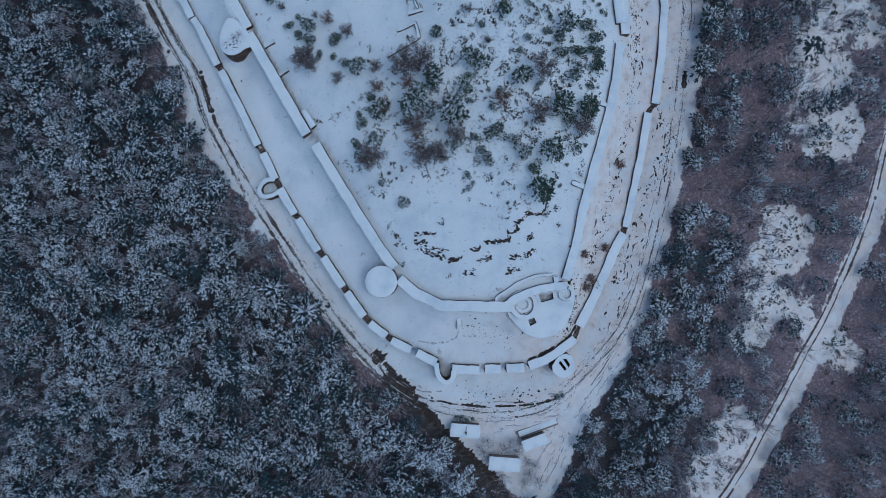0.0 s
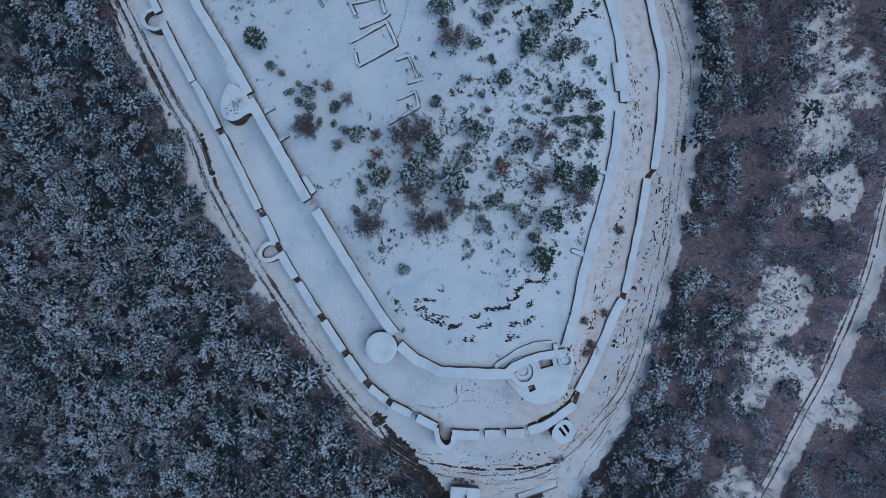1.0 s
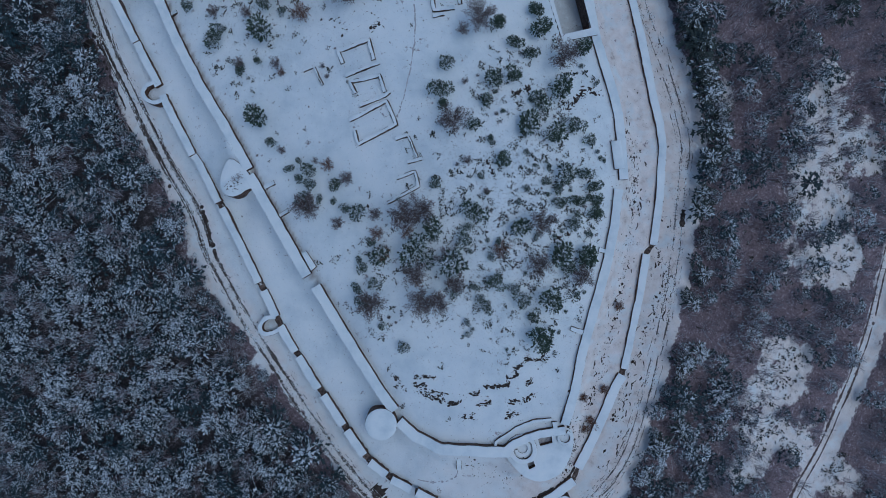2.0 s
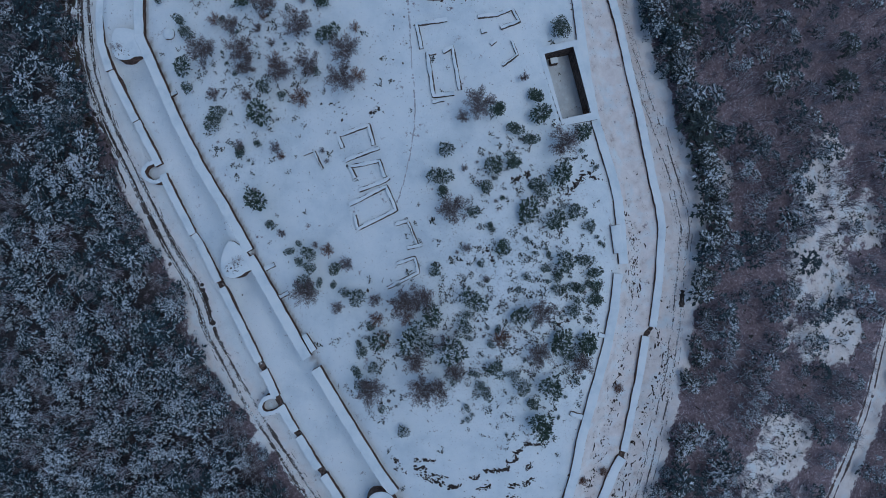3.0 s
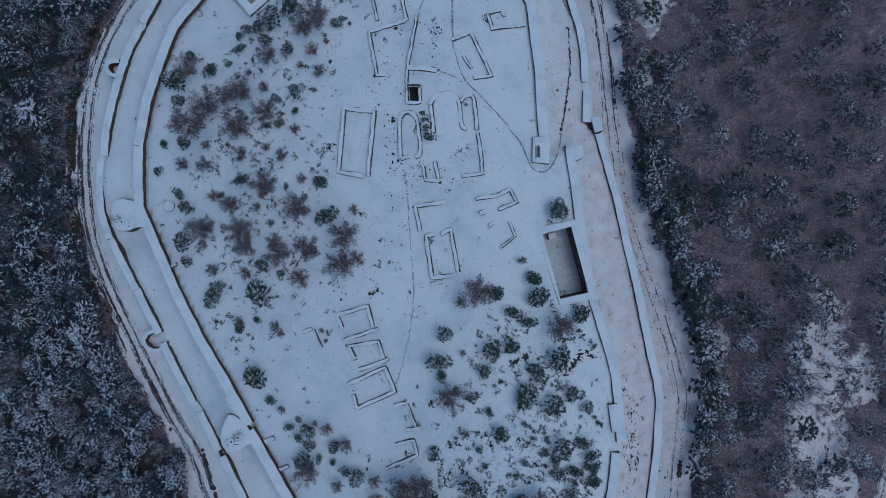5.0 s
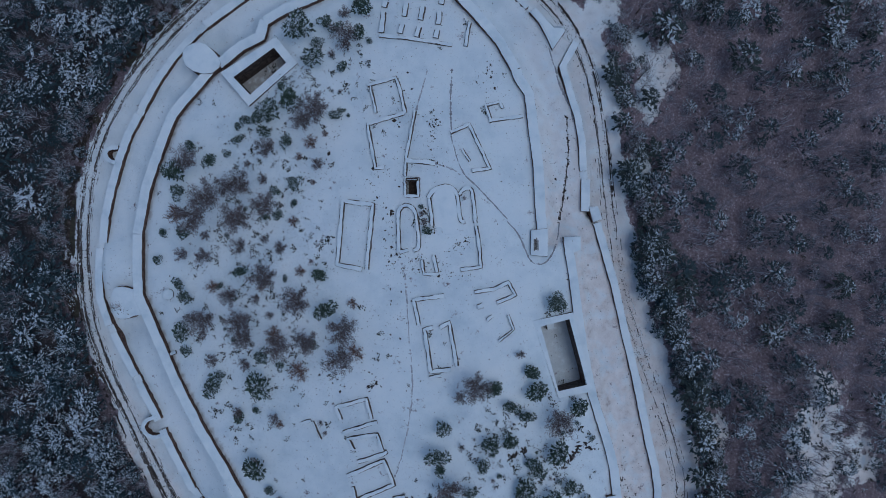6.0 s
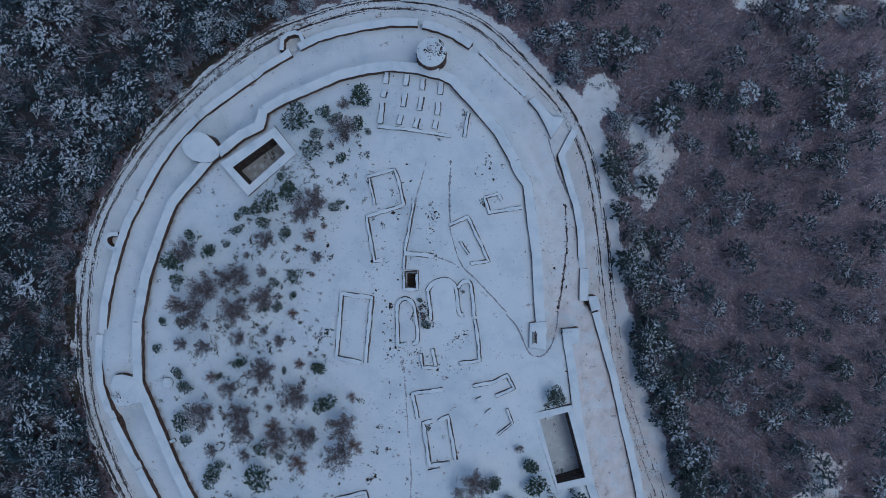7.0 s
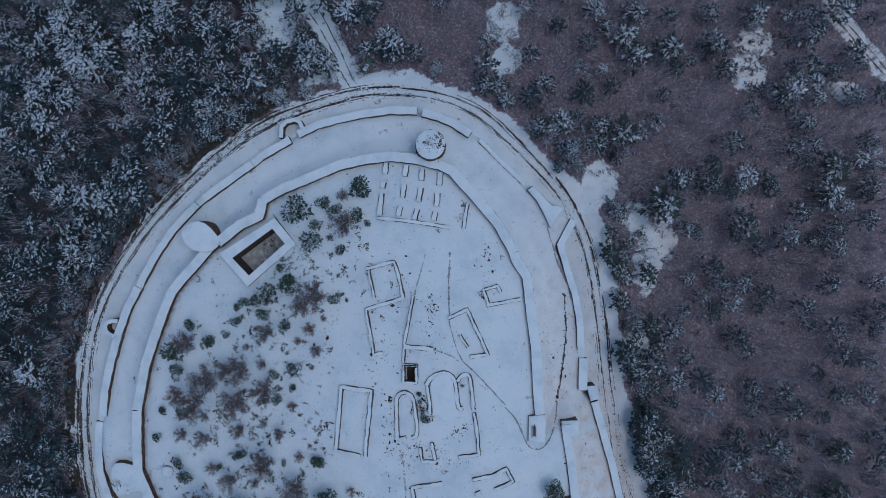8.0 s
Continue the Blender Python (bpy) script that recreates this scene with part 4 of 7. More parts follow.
strip_wall("outer_wall", [(-10.1, -17.9), (-6.3, -19.7)], 1.6, outer_top, OUT_LABEL, "wall", "outer ring of walls")
strip_wall("outer_wall", [(-5.1, -20.2), (-1.3, -22.1)], 1.7, outer_top, OUT_LABEL, "wall", "outer ring of walls")
strip_wall("outer_wall", [(1.8, -23.3), (7, -23.4)], 1.8, outer_top, OUT_LABEL, "wall", "outer ring of walls")
strip_wall("outer_wall", [(8.1, -23.1), (11.1, -23.1)], 1.7, outer_top, OUT_LABEL, "wall", "outer ring of walls")
strip_wall("outer_wall", [(12.2, -22.9), (15.6, -22.8)], 1.7, outer_top, OUT_LABEL, "wall", "outer ring of walls")
strip_wall("outer_wall", [(16.5, -22.4), (19.6, -21.3), (22.3, -19.6), (25.3, -17.2)], 1.7, outer_top, OUT_LABEL, "wall", "outer ring of walls")
strip_wall("outer_wall", [(26.1, -14.8), (28.8, -9.6), (31, -4.8), (33.4, 0.7), (34.8, 3)], 1.8, outer_top, OUT_LABEL, "wall", "outer ring of walls")
strip_wall("outer_wall", [(35.2, 4.2), (36.8, 11.5), (38.3, 18.1), (39.7, 26.4)], 1.4, outer_top, OUT_LABEL, "wall", "outer ring of walls")
strip_wall("outer_wall", [(41.1, 28.2), (42.5, 37.4), (43.2, 47.4), (42.7, 52.1), (41.5, 56.8), (39.4, 68), (36.9, 79.1), (35.1, 87.6), (32.6, 96.6), (31.5, 100.5)], 1.5, outer_top, OUT_LABEL, "wall", "outer ring of walls")
strip_wall("outer_wall", [(29.2, 102.8), (29.3, 109.2)], 1.7, outer_top, OUT_LABEL, "wall", "outer ring of walls")
strip_wall("outer_wall", [(28.9, 110.9), (28.7, 116.9), (27.9, 122), (26.3, 127.1), (25.0, 131.9), (27.7, 136.9)], 1.4, outer_top, OUT_LABEL, "wall", "outer ring of walls")
strip_wall("outer_wall", [(18.1, 144.2), (13.6, 148.6), (9, 153.4)], 0.9, lambda x, y: outer_top(x, y) - 0.8, "ruined stub of the outer wall almost level with the snow", "wall", "outer ring of walls")
strip_wall("outer_wall", [(7, 154.4), (3.3, 156.9), (0.5, 158.1), (-2.7, 159)], 1.6, outer_top, OUT_LABEL, "wall", "outer ring of walls")
strip_wall("outer_wall", [(-3.8, 159.4), (-9.4, 159.6), (-15.2, 158.9), (-19.9, 158), (-24.6, 156.8), (-28.4, 155)], 1.6, outer_top, OUT_LABEL, "wall", "outer ring of walls")
strip_wall("outer_wall", [(-30.1, 153.9), (-36.3, 150.4)], 1.6, outer_top, OUT_LABEL, "wall", "outer ring of walls")
strip_wall("outer_wall", [(-38, 149), (-48.2, 141.9)], 1.6, outer_top, OUT_LABEL, "wall", "outer ring of walls")
strip_wall("outer_wall", [(-49.6, 140.7), (-54.9, 135.1), (-58.5, 129.8), (-61.4, 124.5)], 1.5, outer_top, OUT_LABEL, "wall", "outer ring of walls")
strip_wall("outer_wall", [(-61.9, 123.5), (-64.1, 119.2), (-65.9, 113.9), (-67.5, 108.1), (-68.7, 102.2), (-69.1, 97)], 1.6, outer_top, OUT_LABEL, "wall", "outer ring of walls")
strip_wall("outer_wall", [(-69.8, 95.9), (-70, 90.3), (-69.7, 85.6), (-67.8, 80)], 1.5, outer_top, OUT_LABEL, "wall", "outer ring of walls")
strip_wall("outer_wall", [(-66.9, 78.4), (-64.6, 74), (-62.3, 69.6)], 1.5, outer_top, OUT_LABEL, "wall", "outer ring of walls")
strip_wall("outer_wall", [(-61.6, 68.2), (-57.5, 60.6)], 1.5, outer_top, OUT_LABEL, "wall", "outer ring of walls")
strip_wall("outer_wall", [(-56.7, 58.7), (-55.8, 56.6), (-50.5, 46.5)], 1.5, outer_top, OUT_LABEL, "wall", "outer ring of walls")
strip_wall("hollow_tower", rounded([(-33.4, 13.9), (-35.5, 13.7), (-36.7, 12.2), (-36.4, 10.6), (-34.9, 10.3), (-32.7, 11.3)], 2), 0.85, lambda x, y: outer_top(x, y) + 0.15, "small hollow tower of rubble stone under snow", "tower", "towers of the outer wall", 0.8)
strip_wall("hollow_tower", rounded([(-57.9, 61.3), (-59.9, 60.8), (-60.9, 59.2), (-60.0, 57.6), (-57.9, 57.0), (-56.4, 57.9)], 2), 0.8, lambda x, y: outer_top(x, y) + 0.15, "small hollow tower of rubble stone under snow", "tower", "towers of the outer wall", 0.8)
strip_wall("hollow_tower", rounded([(-66, 116.6), (-68, 116.5), (-68.9, 115.5), (-68.2, 114), (-66.4, 113.4)], 2), 0.85, lambda x, y: outer_top(x, y) + 0.15, "small hollow tower of rubble stone under snow", "tower", "towers of the outer wall", 0.8)
strip_wall("hollow_tower", rounded([(-32.0, 154.3), (-31.8, 157.4), (-28.4, 158.2), (-27.4, 156.0)], 1), 0.85, lambda x, y: outer_top(x, y) + 0.15, "small hollow tower of rubble stone under snow", "tower", "towers of the outer wall", 0.8)
strip_wall("hollow_tower", rounded([(-1.3, -22.1), (-1, -24.9), (0.7, -26), (1.9, -25.1), (2.1, -23.5)], 1), 0.94, lambda x, y: outer_top(x, y) + 0.15, "small hollow tower of rubble stone under snow", "tower", "towers of the outer wall", 0.8)
slab_tower("wall_block", [(29.9, 103.7), (31.7, 103.8), (32.5, 101.2), (30.7, 100.6)], outer_top(31, 102) + 0.2, -1.5, "small square stone block joining two outer walls", "wall", rough=0.02)

# ---- towers, cisterns and the southern bastion ----
slab_tower("round_tower", circle((-11.8, -6.2), 3.1), inner_top(-11, -5) + 0.7, 2.0, "round stone tower with a flat snow-covered top", "tower")
slab_tower("wall_tower", rounded([(-36.2, 39.5), (-38.3, 39.2), (-39.8, 38), (-41.6, 37.6), (-43.3, 38.6), (-43.7, 40.8), (-42.8, 44), (-41.6, 45.5), (-38.8, 43.6)], 1, True), inner_top(-38, 41) + 0.05, -2.5, "half-round stone tower with snow and brush on top", "tower")
slab_tower("wall_tower", rounded([(-58.8, 81.9), (-61.2, 82.4), (-63.2, 81.4), (-65.5, 81.7), (-66.4, 83.6), (-66.4, 86.7), (-65.2, 88.4), (-60.3, 87.2)], 1, True), inner_top(-61.5, 85) + 0.05, -4.0, "half-round stone tower with snow and brush on top", "tower")
slab_tower("wall_tower", rounded([(-43.2, 132.4), (-45.8, 130.4), (-50.2, 131.5), (-51.6, 134.8), (-49.9, 136.7), (-47.1, 137.2), (-44.3, 134.7)], 1, True), inner_top(-44, 132) + 0.05, -4.0, "half-round stone tower of the inner wall under smooth snow", "tower")
slab_tower("round_tower", circle((-1, 151.6), 2.9), 6.5, -1.0, "ruined round stone tower with rough stones through the snow", "tower", rough=0.2)
slab_tower("wall_block", [(-27.4, 26.6), (-26.5, 27.1), (-24.5, 24), (-25.5, 23.2)], inner_top(-26, 25) - 0.2, 1.0, "square stone buttress behind the curtain wall under snow", "wall")
gate = slab_tower("gate_tower", [(17.7, 99.0), (17.6, 94.2), (20.9, 93.9), (20.9, 99.3)], inner_top(20, 96) + 0.05, 3.0, "stone gate tower with a snowy top and boards for a dark rubble patch", "tower")
# dark boards added in place of a patch of rubble
for i in range(4):
    part("hatch_plank", box_mesh("hatch_plank", (0.15, 2.3 - 0.25 * (i % 2), 0.08), (18.3 + 0.24 * i, 96.1 + 0.12 * (i % 3), inner_top(20, 96) + 0.32), 0.01), M_CLOD, gate)
slab_tower("corner_tower", [(24.2, 97.7), (27.5, 97.8), (27.5, 95.2), (24.5, 93.9)], inner_top(26, 96) - 0.1, 2.0, "small square stone tower ending the curtain wall", "tower")
slab_tower("wall_block", [(32, 47.8), (33.8, 48.1), (34.6, 42.7), (32.7, 42.5)], inner_top(33, 45) - 0.1, 3.0, "square stone buttress behind the curtain wall under snow", "wall")
slab_tower("wall_block", [(18.4, 143.0), (19.6, 143.8), (24.3, 139.1), (24.8, 140.0), (25.6, 139.1), (23.0, 135.3), (21.7, 138.2), (20.3, 140.8)], outer_top(22, 139), -1.5, "wedge-shaped end of the outer wall under smooth snow", "wall", rough=0.02)
slab_tower("snow_block", rounded([(-55.7, 85.5), (-53.6, 85.4), (-53.3, 86.9), (-53.9, 87.6), (-55.5, 87.5)], 1, True), land(-54.5, 86.5) + 0.45, land(-54.5, 86.5) - 0.6, "squared stone block under a thick cushion of snow", "block", cap=0.3)

# gaps between the sections of the outer wall, fallen to low rubble
GAPS = [((-45.2, 36.9), (-44.5, 35.7)), ((-36.9, 20.7), (-35.9, 19.1)), ((-33.4, 13.9), (-32.5, 12.0)), ((-29.5, 6.9), (-28.8, 6.0)), ((-24.8, -0.4), (-23.7, -1.6)), ((-19.8, -7.5), (-19.0, -8.5)), ((-15.6, -13.3), (-14.4, -14.6)), ((-11.1, -17.1), (-10.1, -17.9)), ((39.7, 26.4), (41.1, 28.2)), ((34.8, 3.0), (35.2, 4.2)), ((25.3, -17.2), (26.1, -14.8)), ((33.5, 38.7), (34.0, 40.4))]
for a, b in GAPS:
    strip_wall("wall_gap", [a, b], 1.15, lambda x, y: outer_top(x, y) - 0.75, "low dark rubble in a gap between two wall sections", "wall", "gaps of the outer wall", 0.5, cap=0.0, worn=0.3, stone=M_CISTERN)
SNOWY_GAPS = [((-50.5, 46.5), (-49.1, 44.7)), ((-62.3, 69.6), (-61.6, 68.2)), ((-67.8, 80.0), (-66.9, 78.4)), ((-69.1, 97.0), (-69.8, 95.9)), ((-61.4, 124.5), (-61.9, 123.5)), ((-48.2, 141.9), (-49.6, 140.7)), ((-36.3, 150.4), (-38.0, 149.0)), ((29.3, 109.2), (28.9, 110.9))]
for a, b in SNOWY_GAPS:
    strip_wall("wall_gap", [a, b], 1.4, lambda x, y: outer_top(x, y) - 0.5, "low notch between two wall sections filled with snow", "wall", "gaps of the outer wall", 0.5)

# rounded southern bastion with its spiral turret, sunken chambers and end ring
bastion = thing("bastion", "large rounded stone bastion with a spiral turret under snow", "bastion", "towers of the fortress")
PLATFORM = rounded([(12.1, -12.3), (13.7, -14.2), (15.4, -15.9), (17.2, -16.7), (19.0, -16.9), (20.9, -16.3), (22.7, -15.2), (23.9, -13.2), (24.7, -11.1), (25.0, -9.0), (24.8, -7.2), (23.5, -6.5), (21.5, -6.8), (17.7, -7.6), (14.5, -8.6), (12.1, -10.6)], 1, True)
RECESS = [(18.05, -8.45), (20.75, -8.1), (20.95, -9.5), (18.6, -10.15)]
SUMP_HOLE = [(16.1, -13.4), (17.3, -13.0), (17.7, -14.0), (16.5, -14.6)]
# the path's grey on the sunken floors paints the shade on snow and stone
holed_slab(PLATFORM, [RECESS, SUMP_HOLE], 8.0, 2.5, bastion, 1.3, floor=M_PATH)
FLIGHT = [(15.1 + r * math.cos(radians(a)), -10.7 + r * math.sin(radians(a))) for a, r in ((165 - 13 * k, 2.75 - 0.028 * k) for k in range(33))]
strip_wall("turret", FLIGHT, 0.85, lambda x, y: 8.75, "", "", "", 0.5, cap=0.16, worn=0.05, parent=bastion)
strip_wall("turret", circle((15.2, -10.5), 1.25, 16, 190, 440), 0.7, lambda x, y: 8.42, "", "", "", 0.5, cap=0.14, worn=0.05, parent=bastion)
# no opening is cut: a dark box paints the slot's shade
slot = part("slot", box_mesh("slot", (1.7, 0.42, 0.5), (0, 0, 0), 0.04), M_CISTERN, bastion, "dark stone box that stands for a shaded slot in the turret's floor")
slot.matrix_basis = Matrix.Translation((14.8, -11.75, 8.1)) @ pose(0, 0, 0, 0, 0, -28)
strip_wall("end_ring", circle((23.2, -8.4), 1.2, 18, 120, 430), 0.5, lambda x, y: 8.65, "", "", "", 0.4, cap=0.14, worn=0.04, parent=bastion)
strip_wall("low_wall", [(21.1, -5.2), (21.3, -7.0)], 0.9, lambda x, y: inner_top(x, y) - 0.2, "short stone cross wall behind the bastion under snow", "wall", "", 0.6)

# slotted tower of the southern outer wall
slotted = thing("slotted_tower", "snow-covered outer tower with two dark slots in its top", "tower", "towers of the outer wall")
holed_slab(rounded([(20.5, -23.0), (22.1, -20.4), (24.0, -19.9), (25.2, -21.5), (25.1, -23.5), (23.8, -24.6), (22.4, -24.7)], 1, True),
           [[(22.1, -21.8), (22.5, -21.4), (23.65, -22.95), (23.3, -23.3)], [(22.9, -21.0), (23.6, -21.0), (24.3, -22.1), (24.05, -22.7)]], outer_top(23, -21.5) + 0.1, -2.0, slotted, 2.2)


def cistern(outer, inner, top, depth, label):
    """A rectangular pit with thick masonry sides, a snow rim and a floor below."""
    root = thing("cistern", label, "cistern")
    n = 4
    zt = top
    v = [(x, y, z) for ring, z in ((outer, zt - 2.0), (outer, zt), (inner, zt), (inner, zt - depth - 1.6)) for x, y in ring]
    f = [(n * k + i, n * k + (i + 1) % n, n * k + n + (i + 1) % n, n * k + n + i) for k in range(3) for i in range(n)]
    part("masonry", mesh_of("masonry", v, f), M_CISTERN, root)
    v = [(x, y, z) for ring, z in ((outer, zt + 0.01), (outer, zt + 0.12), (inner, zt + 0.14), (inner, zt + 0.01)) for x, y in ring]
    part("snow_cap", mesh_of("snow_cap", v, f), M_SNOW, root)
    return root


cistern([(18, 81.6), (25.7, 83.2), (29.6, 68.1), (22.9, 66.8)], [(19.5, 80.5), (25, 81.9), (28.3, 69.3), (22.9, 68.1)], inner_top(24, 75) - 0.2, 3.6, "deep rectangular stone cistern with a snowy rim and floor")
cistern([(-43, 130.5), (-32, 137.5), (-27.8, 132.3), (-37.5, 123.9)], [(-40.5, 129.6), (-32.5, 135.4), (-30, 132.4), (-37.2, 126.1)], inner_top(-35, 131) - 0.1, 3.8, "deep rectangular stone cistern with a snowy rim and floor")

strip_wall("low_wall", [(10.05, -10.6), (10.05, -9.2), (13.9, -6.5), (17.2, -5.1), (20.6, -4.75)], 0.5, lambda x, y: float(court_level(x, y)) + 0.5, "thin low wall edging the court behind the bastion", "wall", "", 0.9)
strip_wall("stair_block", [(3.1, -12.7), (3.2, -15.5)], 0.9, lambda x, y: float(terrace_level(x, y)) + 0.9, "narrow stone stair block running out from the curtain wall", "stair", "", 0.6)


# ---- ruins in the court ----
def ruin_top(x, y):
    return float(court_level(x, y) + ripple(x, y)[()]) + 0.42


RUIN = "low ruined house wall of rubble stone capped with snow"
strip_wall("ruin_wall", [(-14.6, 91.6), (-19.4, 92.6), (-18.3, 104.7), (-12.5, 104), (-13.7, 91.6)], 0.72, ruin_top, RUIN, "ruin wall", "house ruins in the court", 0.6, cap=0.1, worn=0.12, foot=0.1, stone=M_CISTERN, lee=0.13)
strip_wall("ruin_wall", rounded([(-7.4, 94.9), (-7.8, 102), (-7.3, 103.3), (-6, 104), (-4.6, 103.1), (-4.1, 101.5), (-3.5, 95.6), (-4.7, 95.2)], 2), 0.65, ruin_top, RUIN, "ruin wall", "house ruins in the court", 0.6, cap=0.1, worn=0.12, foot=0.1, stone=M_CISTERN, lee=0.13)
strip_wall("ruin_wall", [(-7.4, 94.8), (-5.8, 95.3)], 0.58, ruin_top, RUIN, "ruin wall", "house ruins in the court", 0.6, cap=0.1, worn=0.12, foot=0.1, stone=M_CISTERN, lee=0.13)
strip_wall("ruin_wall", [(-1.7, 105.2), (-1.3, 101.5), (-1.1, 99.8)], 0.58, ruin_top, RUIN, "ruin wall", "house ruins in the court", 0.6, cap=0.1, worn=0.12, foot=0.1, stone=M_CISTERN, lee=0.13)
strip_wall("ruin_wall", rounded([(-2, 105.2), (-0.6, 107), (1.6, 107.6), (3.2, 106.7), (3.8, 105.4), (3.9, 103.1), (4.2, 100.7), (5, 100.7)], 2), 0.72, ruin_top, RUIN, "ruin wall", "house ruins in the court", 0.6, cap=0.1, worn=0.12, foot=0.1, stone=M_CISTERN, lee=0.13)
strip_wall("ruin_wall", rounded([(4, 105.8), (4.8, 107), (6.2, 107.1), (6.7, 105.8), (7.1, 100.4)], 2), 0.65, ruin_top, RUIN, "ruin wall", "house ruins in the court", 0.6, cap=0.1, worn=0.12, foot=0.1, stone=M_CISTERN, lee=0.13)
strip_wall("ruin_wall", [(7.2, 99.8), (7.7, 96.6), (8.1, 92), (4.2, 91.5)], 0.58, ruin_top, RUIN, "ruin wall", "house ruins in the court", 0.6, cap=0.1, worn=0.12, foot=0.1, stone=M_CISTERN, lee=0.13)
strip_wall("ruin_wall", [(-3.1, 93.4), (-2.8, 90.7), (-0.1, 90.7)], 0.5, ruin_top, RUIN, "ruin wall", "house ruins in the court", 0.6, cap=0.1, worn=0.12, foot=0.1, stone=M_CISTERN, lee=0.13)
strip_wall("ruin_wall", [(-0.9, 94.3), (-0.3, 91)], 0.58, ruin_top, RUIN, "ruin wall", "house ruins in the court", 0.6, cap=0.1, worn=0.12, foot=0.1, stone=M_CISTERN, lee=0.13)
strip_wall("ruin_wall", [(-4.4, 122.2), (-5.2, 117.8), (-6.1, 113.4), (-6.3, 109.4)], 0.5, ruin_top, RUIN, "ruin wall", "house ruins in the court", 0.6, cap=0.1, worn=0.12, foot=0.1, stone=M_CISTERN, lee=0.13)
strip_wall("ruin_wall", [(-6.1, 112.5), (-0.6, 111.9)], 0.72, ruin_top, RUIN, "ruin wall", "house ruins in the court", 0.6, cap=0.1, worn=0.12, foot=0.1, stone=M_CISTERN, lee=0.13)
strip_wall("ruin_wall", [(-6.5, 121.7), (-13.6, 119.6), (-12.9, 115.7), (-12, 111), (-10.3, 111.2)], 0.58, ruin_top, RUIN, "ruin wall", "house ruins in the court", 0.6, cap=0.1, worn=0.12, foot=0.1, stone=M_CISTERN, lee=0.13)
strip_wall("ruin_wall", [(-13.7, 127.4), (-8.2, 128.8), (-7.4, 126.7), (-6.3, 121.7)], 0.58, ruin_top, RUIN, "ruin wall", "house ruins in the court", 0.6, cap=0.1, worn=0.12, foot=0.1, stone=M_CISTERN, lee=0.13)
strip_wall("ruin_wall", [(-13.1, 127.2), (-12, 121.8)], 0.43, ruin_top, RUIN, "ruin wall", "house ruins in the court", 0.6, cap=0.1, worn=0.12, foot=0.1, stone=M_CISTERN, lee=0.13)
strip_wall("ruin_wall", [(2.4, 117.8), (6, 119.5), (10, 110.9), (6.5, 110.4)], 0.58, ruin_top, RUIN, "ruin wall", "house ruins in the court", 0.6, cap=0.1, worn=0.12, foot=0.1, stone=M_CISTERN, lee=0.13)
strip_wall("ruin_wall", [(4.6, 114.6), (6.1, 112.3)], 0.43, ruin_top, RUIN, "ruin wall", "house ruins in the court", 0.6, cap=0.1, worn=0.12, foot=0.1, stone=M_CISTERN, lee=0.13)
strip_wall("ruin_wall", [(9.9, 120.2), (16.5, 121.3)], 0.58, ruin_top, RUIN, "ruin wall", "house ruins in the court", 0.6, cap=0.1, worn=0.12, foot=0.1, stone=M_CISTERN, lee=0.13)
strip_wall("ruin_wall", [(10.2, 120.5), (9.3, 123.2), (12, 124), (12.6, 122.7)], 0.5, ruin_top, RUIN, "ruin wall", "house ruins in the court", 0.6, cap=0.1, worn=0.12, foot=0.1, stone=M_CISTERN, lee=0.13)
strip_wall("ruin_wall", [(-6.3, 108.9), (-3.8, 108.9), (-3.8, 105.6), (-6.3, 105.6), (-6.3, 108.9)], 0.5, ruin_top, RUIN, "ruin wall", "house ruins in the court", 0.6, cap=0.1, worn=0.12, foot=0.1, stone=M_CISTERN, lee=0.13)
strip_wall("ruin_wall", [(-9.9, 148.5), (-10.1, 146.2)], 0.95, ruin_top, RUIN, "ruin wall", "house ruins in the court", 0.6, cap=0.1, worn=0.12, foot=0.1, stone=M_CISTERN, lee=0.13)
strip_wall("ruin_wall", [(-10.3, 144.6), (-10.6, 143.4)], 0.95, ruin_top, RUIN, "ruin wall", "house ruins in the court", 0.6, cap=0.1, worn=0.12, foot=0.1, stone=M_CISTERN, lee=0.13)
strip_wall("ruin_wall", [(-10.7, 142.3), (-11.1, 138)], 0.95, ruin_top, RUIN, "ruin wall", "house ruins in the court", 0.6, cap=0.1, worn=0.12, foot=0.1, stone=M_CISTERN, lee=0.13)
strip_wall("ruin_wall", [(-11.5, 137.4), (-3.5, 136.5), (2.8, 135.4)], 0.58, ruin_top, RUIN, "ruin wall", "house ruins in the court", 0.6, cap=0.1, worn=0.12, foot=0.1, stone=M_CISTERN, lee=0.13)
strip_wall("ruin_wall", [(-5.8, 148), (-6.1, 145.7)], 0.95, ruin_top, RUIN, "ruin wall", "house ruins in the court", 0.6, cap=0.1, worn=0.12, foot=0.1, stone=M_CISTERN, lee=0.13)
strip_wall("ruin_wall", [(-6.2, 144.2), (-6.6, 141.4)], 0.95, ruin_top, RUIN, "ruin wall", "house ruins in the court", 0.6, cap=0.1, worn=0.12, foot=0.1, stone=M_CISTERN, lee=0.13)
strip_wall("ruin_wall", [(-7, 139.7), (-7.4, 137.8)], 0.95, ruin_top, RUIN, "ruin wall", "house ruins in the court", 0.6, cap=0.1, worn=0.12, foot=0.1, stone=M_CISTERN, lee=0.13)
strip_wall("ruin_wall", [(-2.6, 147.1), (-2.8, 144.8)], 0.95, ruin_top, RUIN, "ruin wall", "house ruins in the court", 0.6, cap=0.1, worn=0.12, foot=0.1, stone=M_CISTERN, lee=0.13)
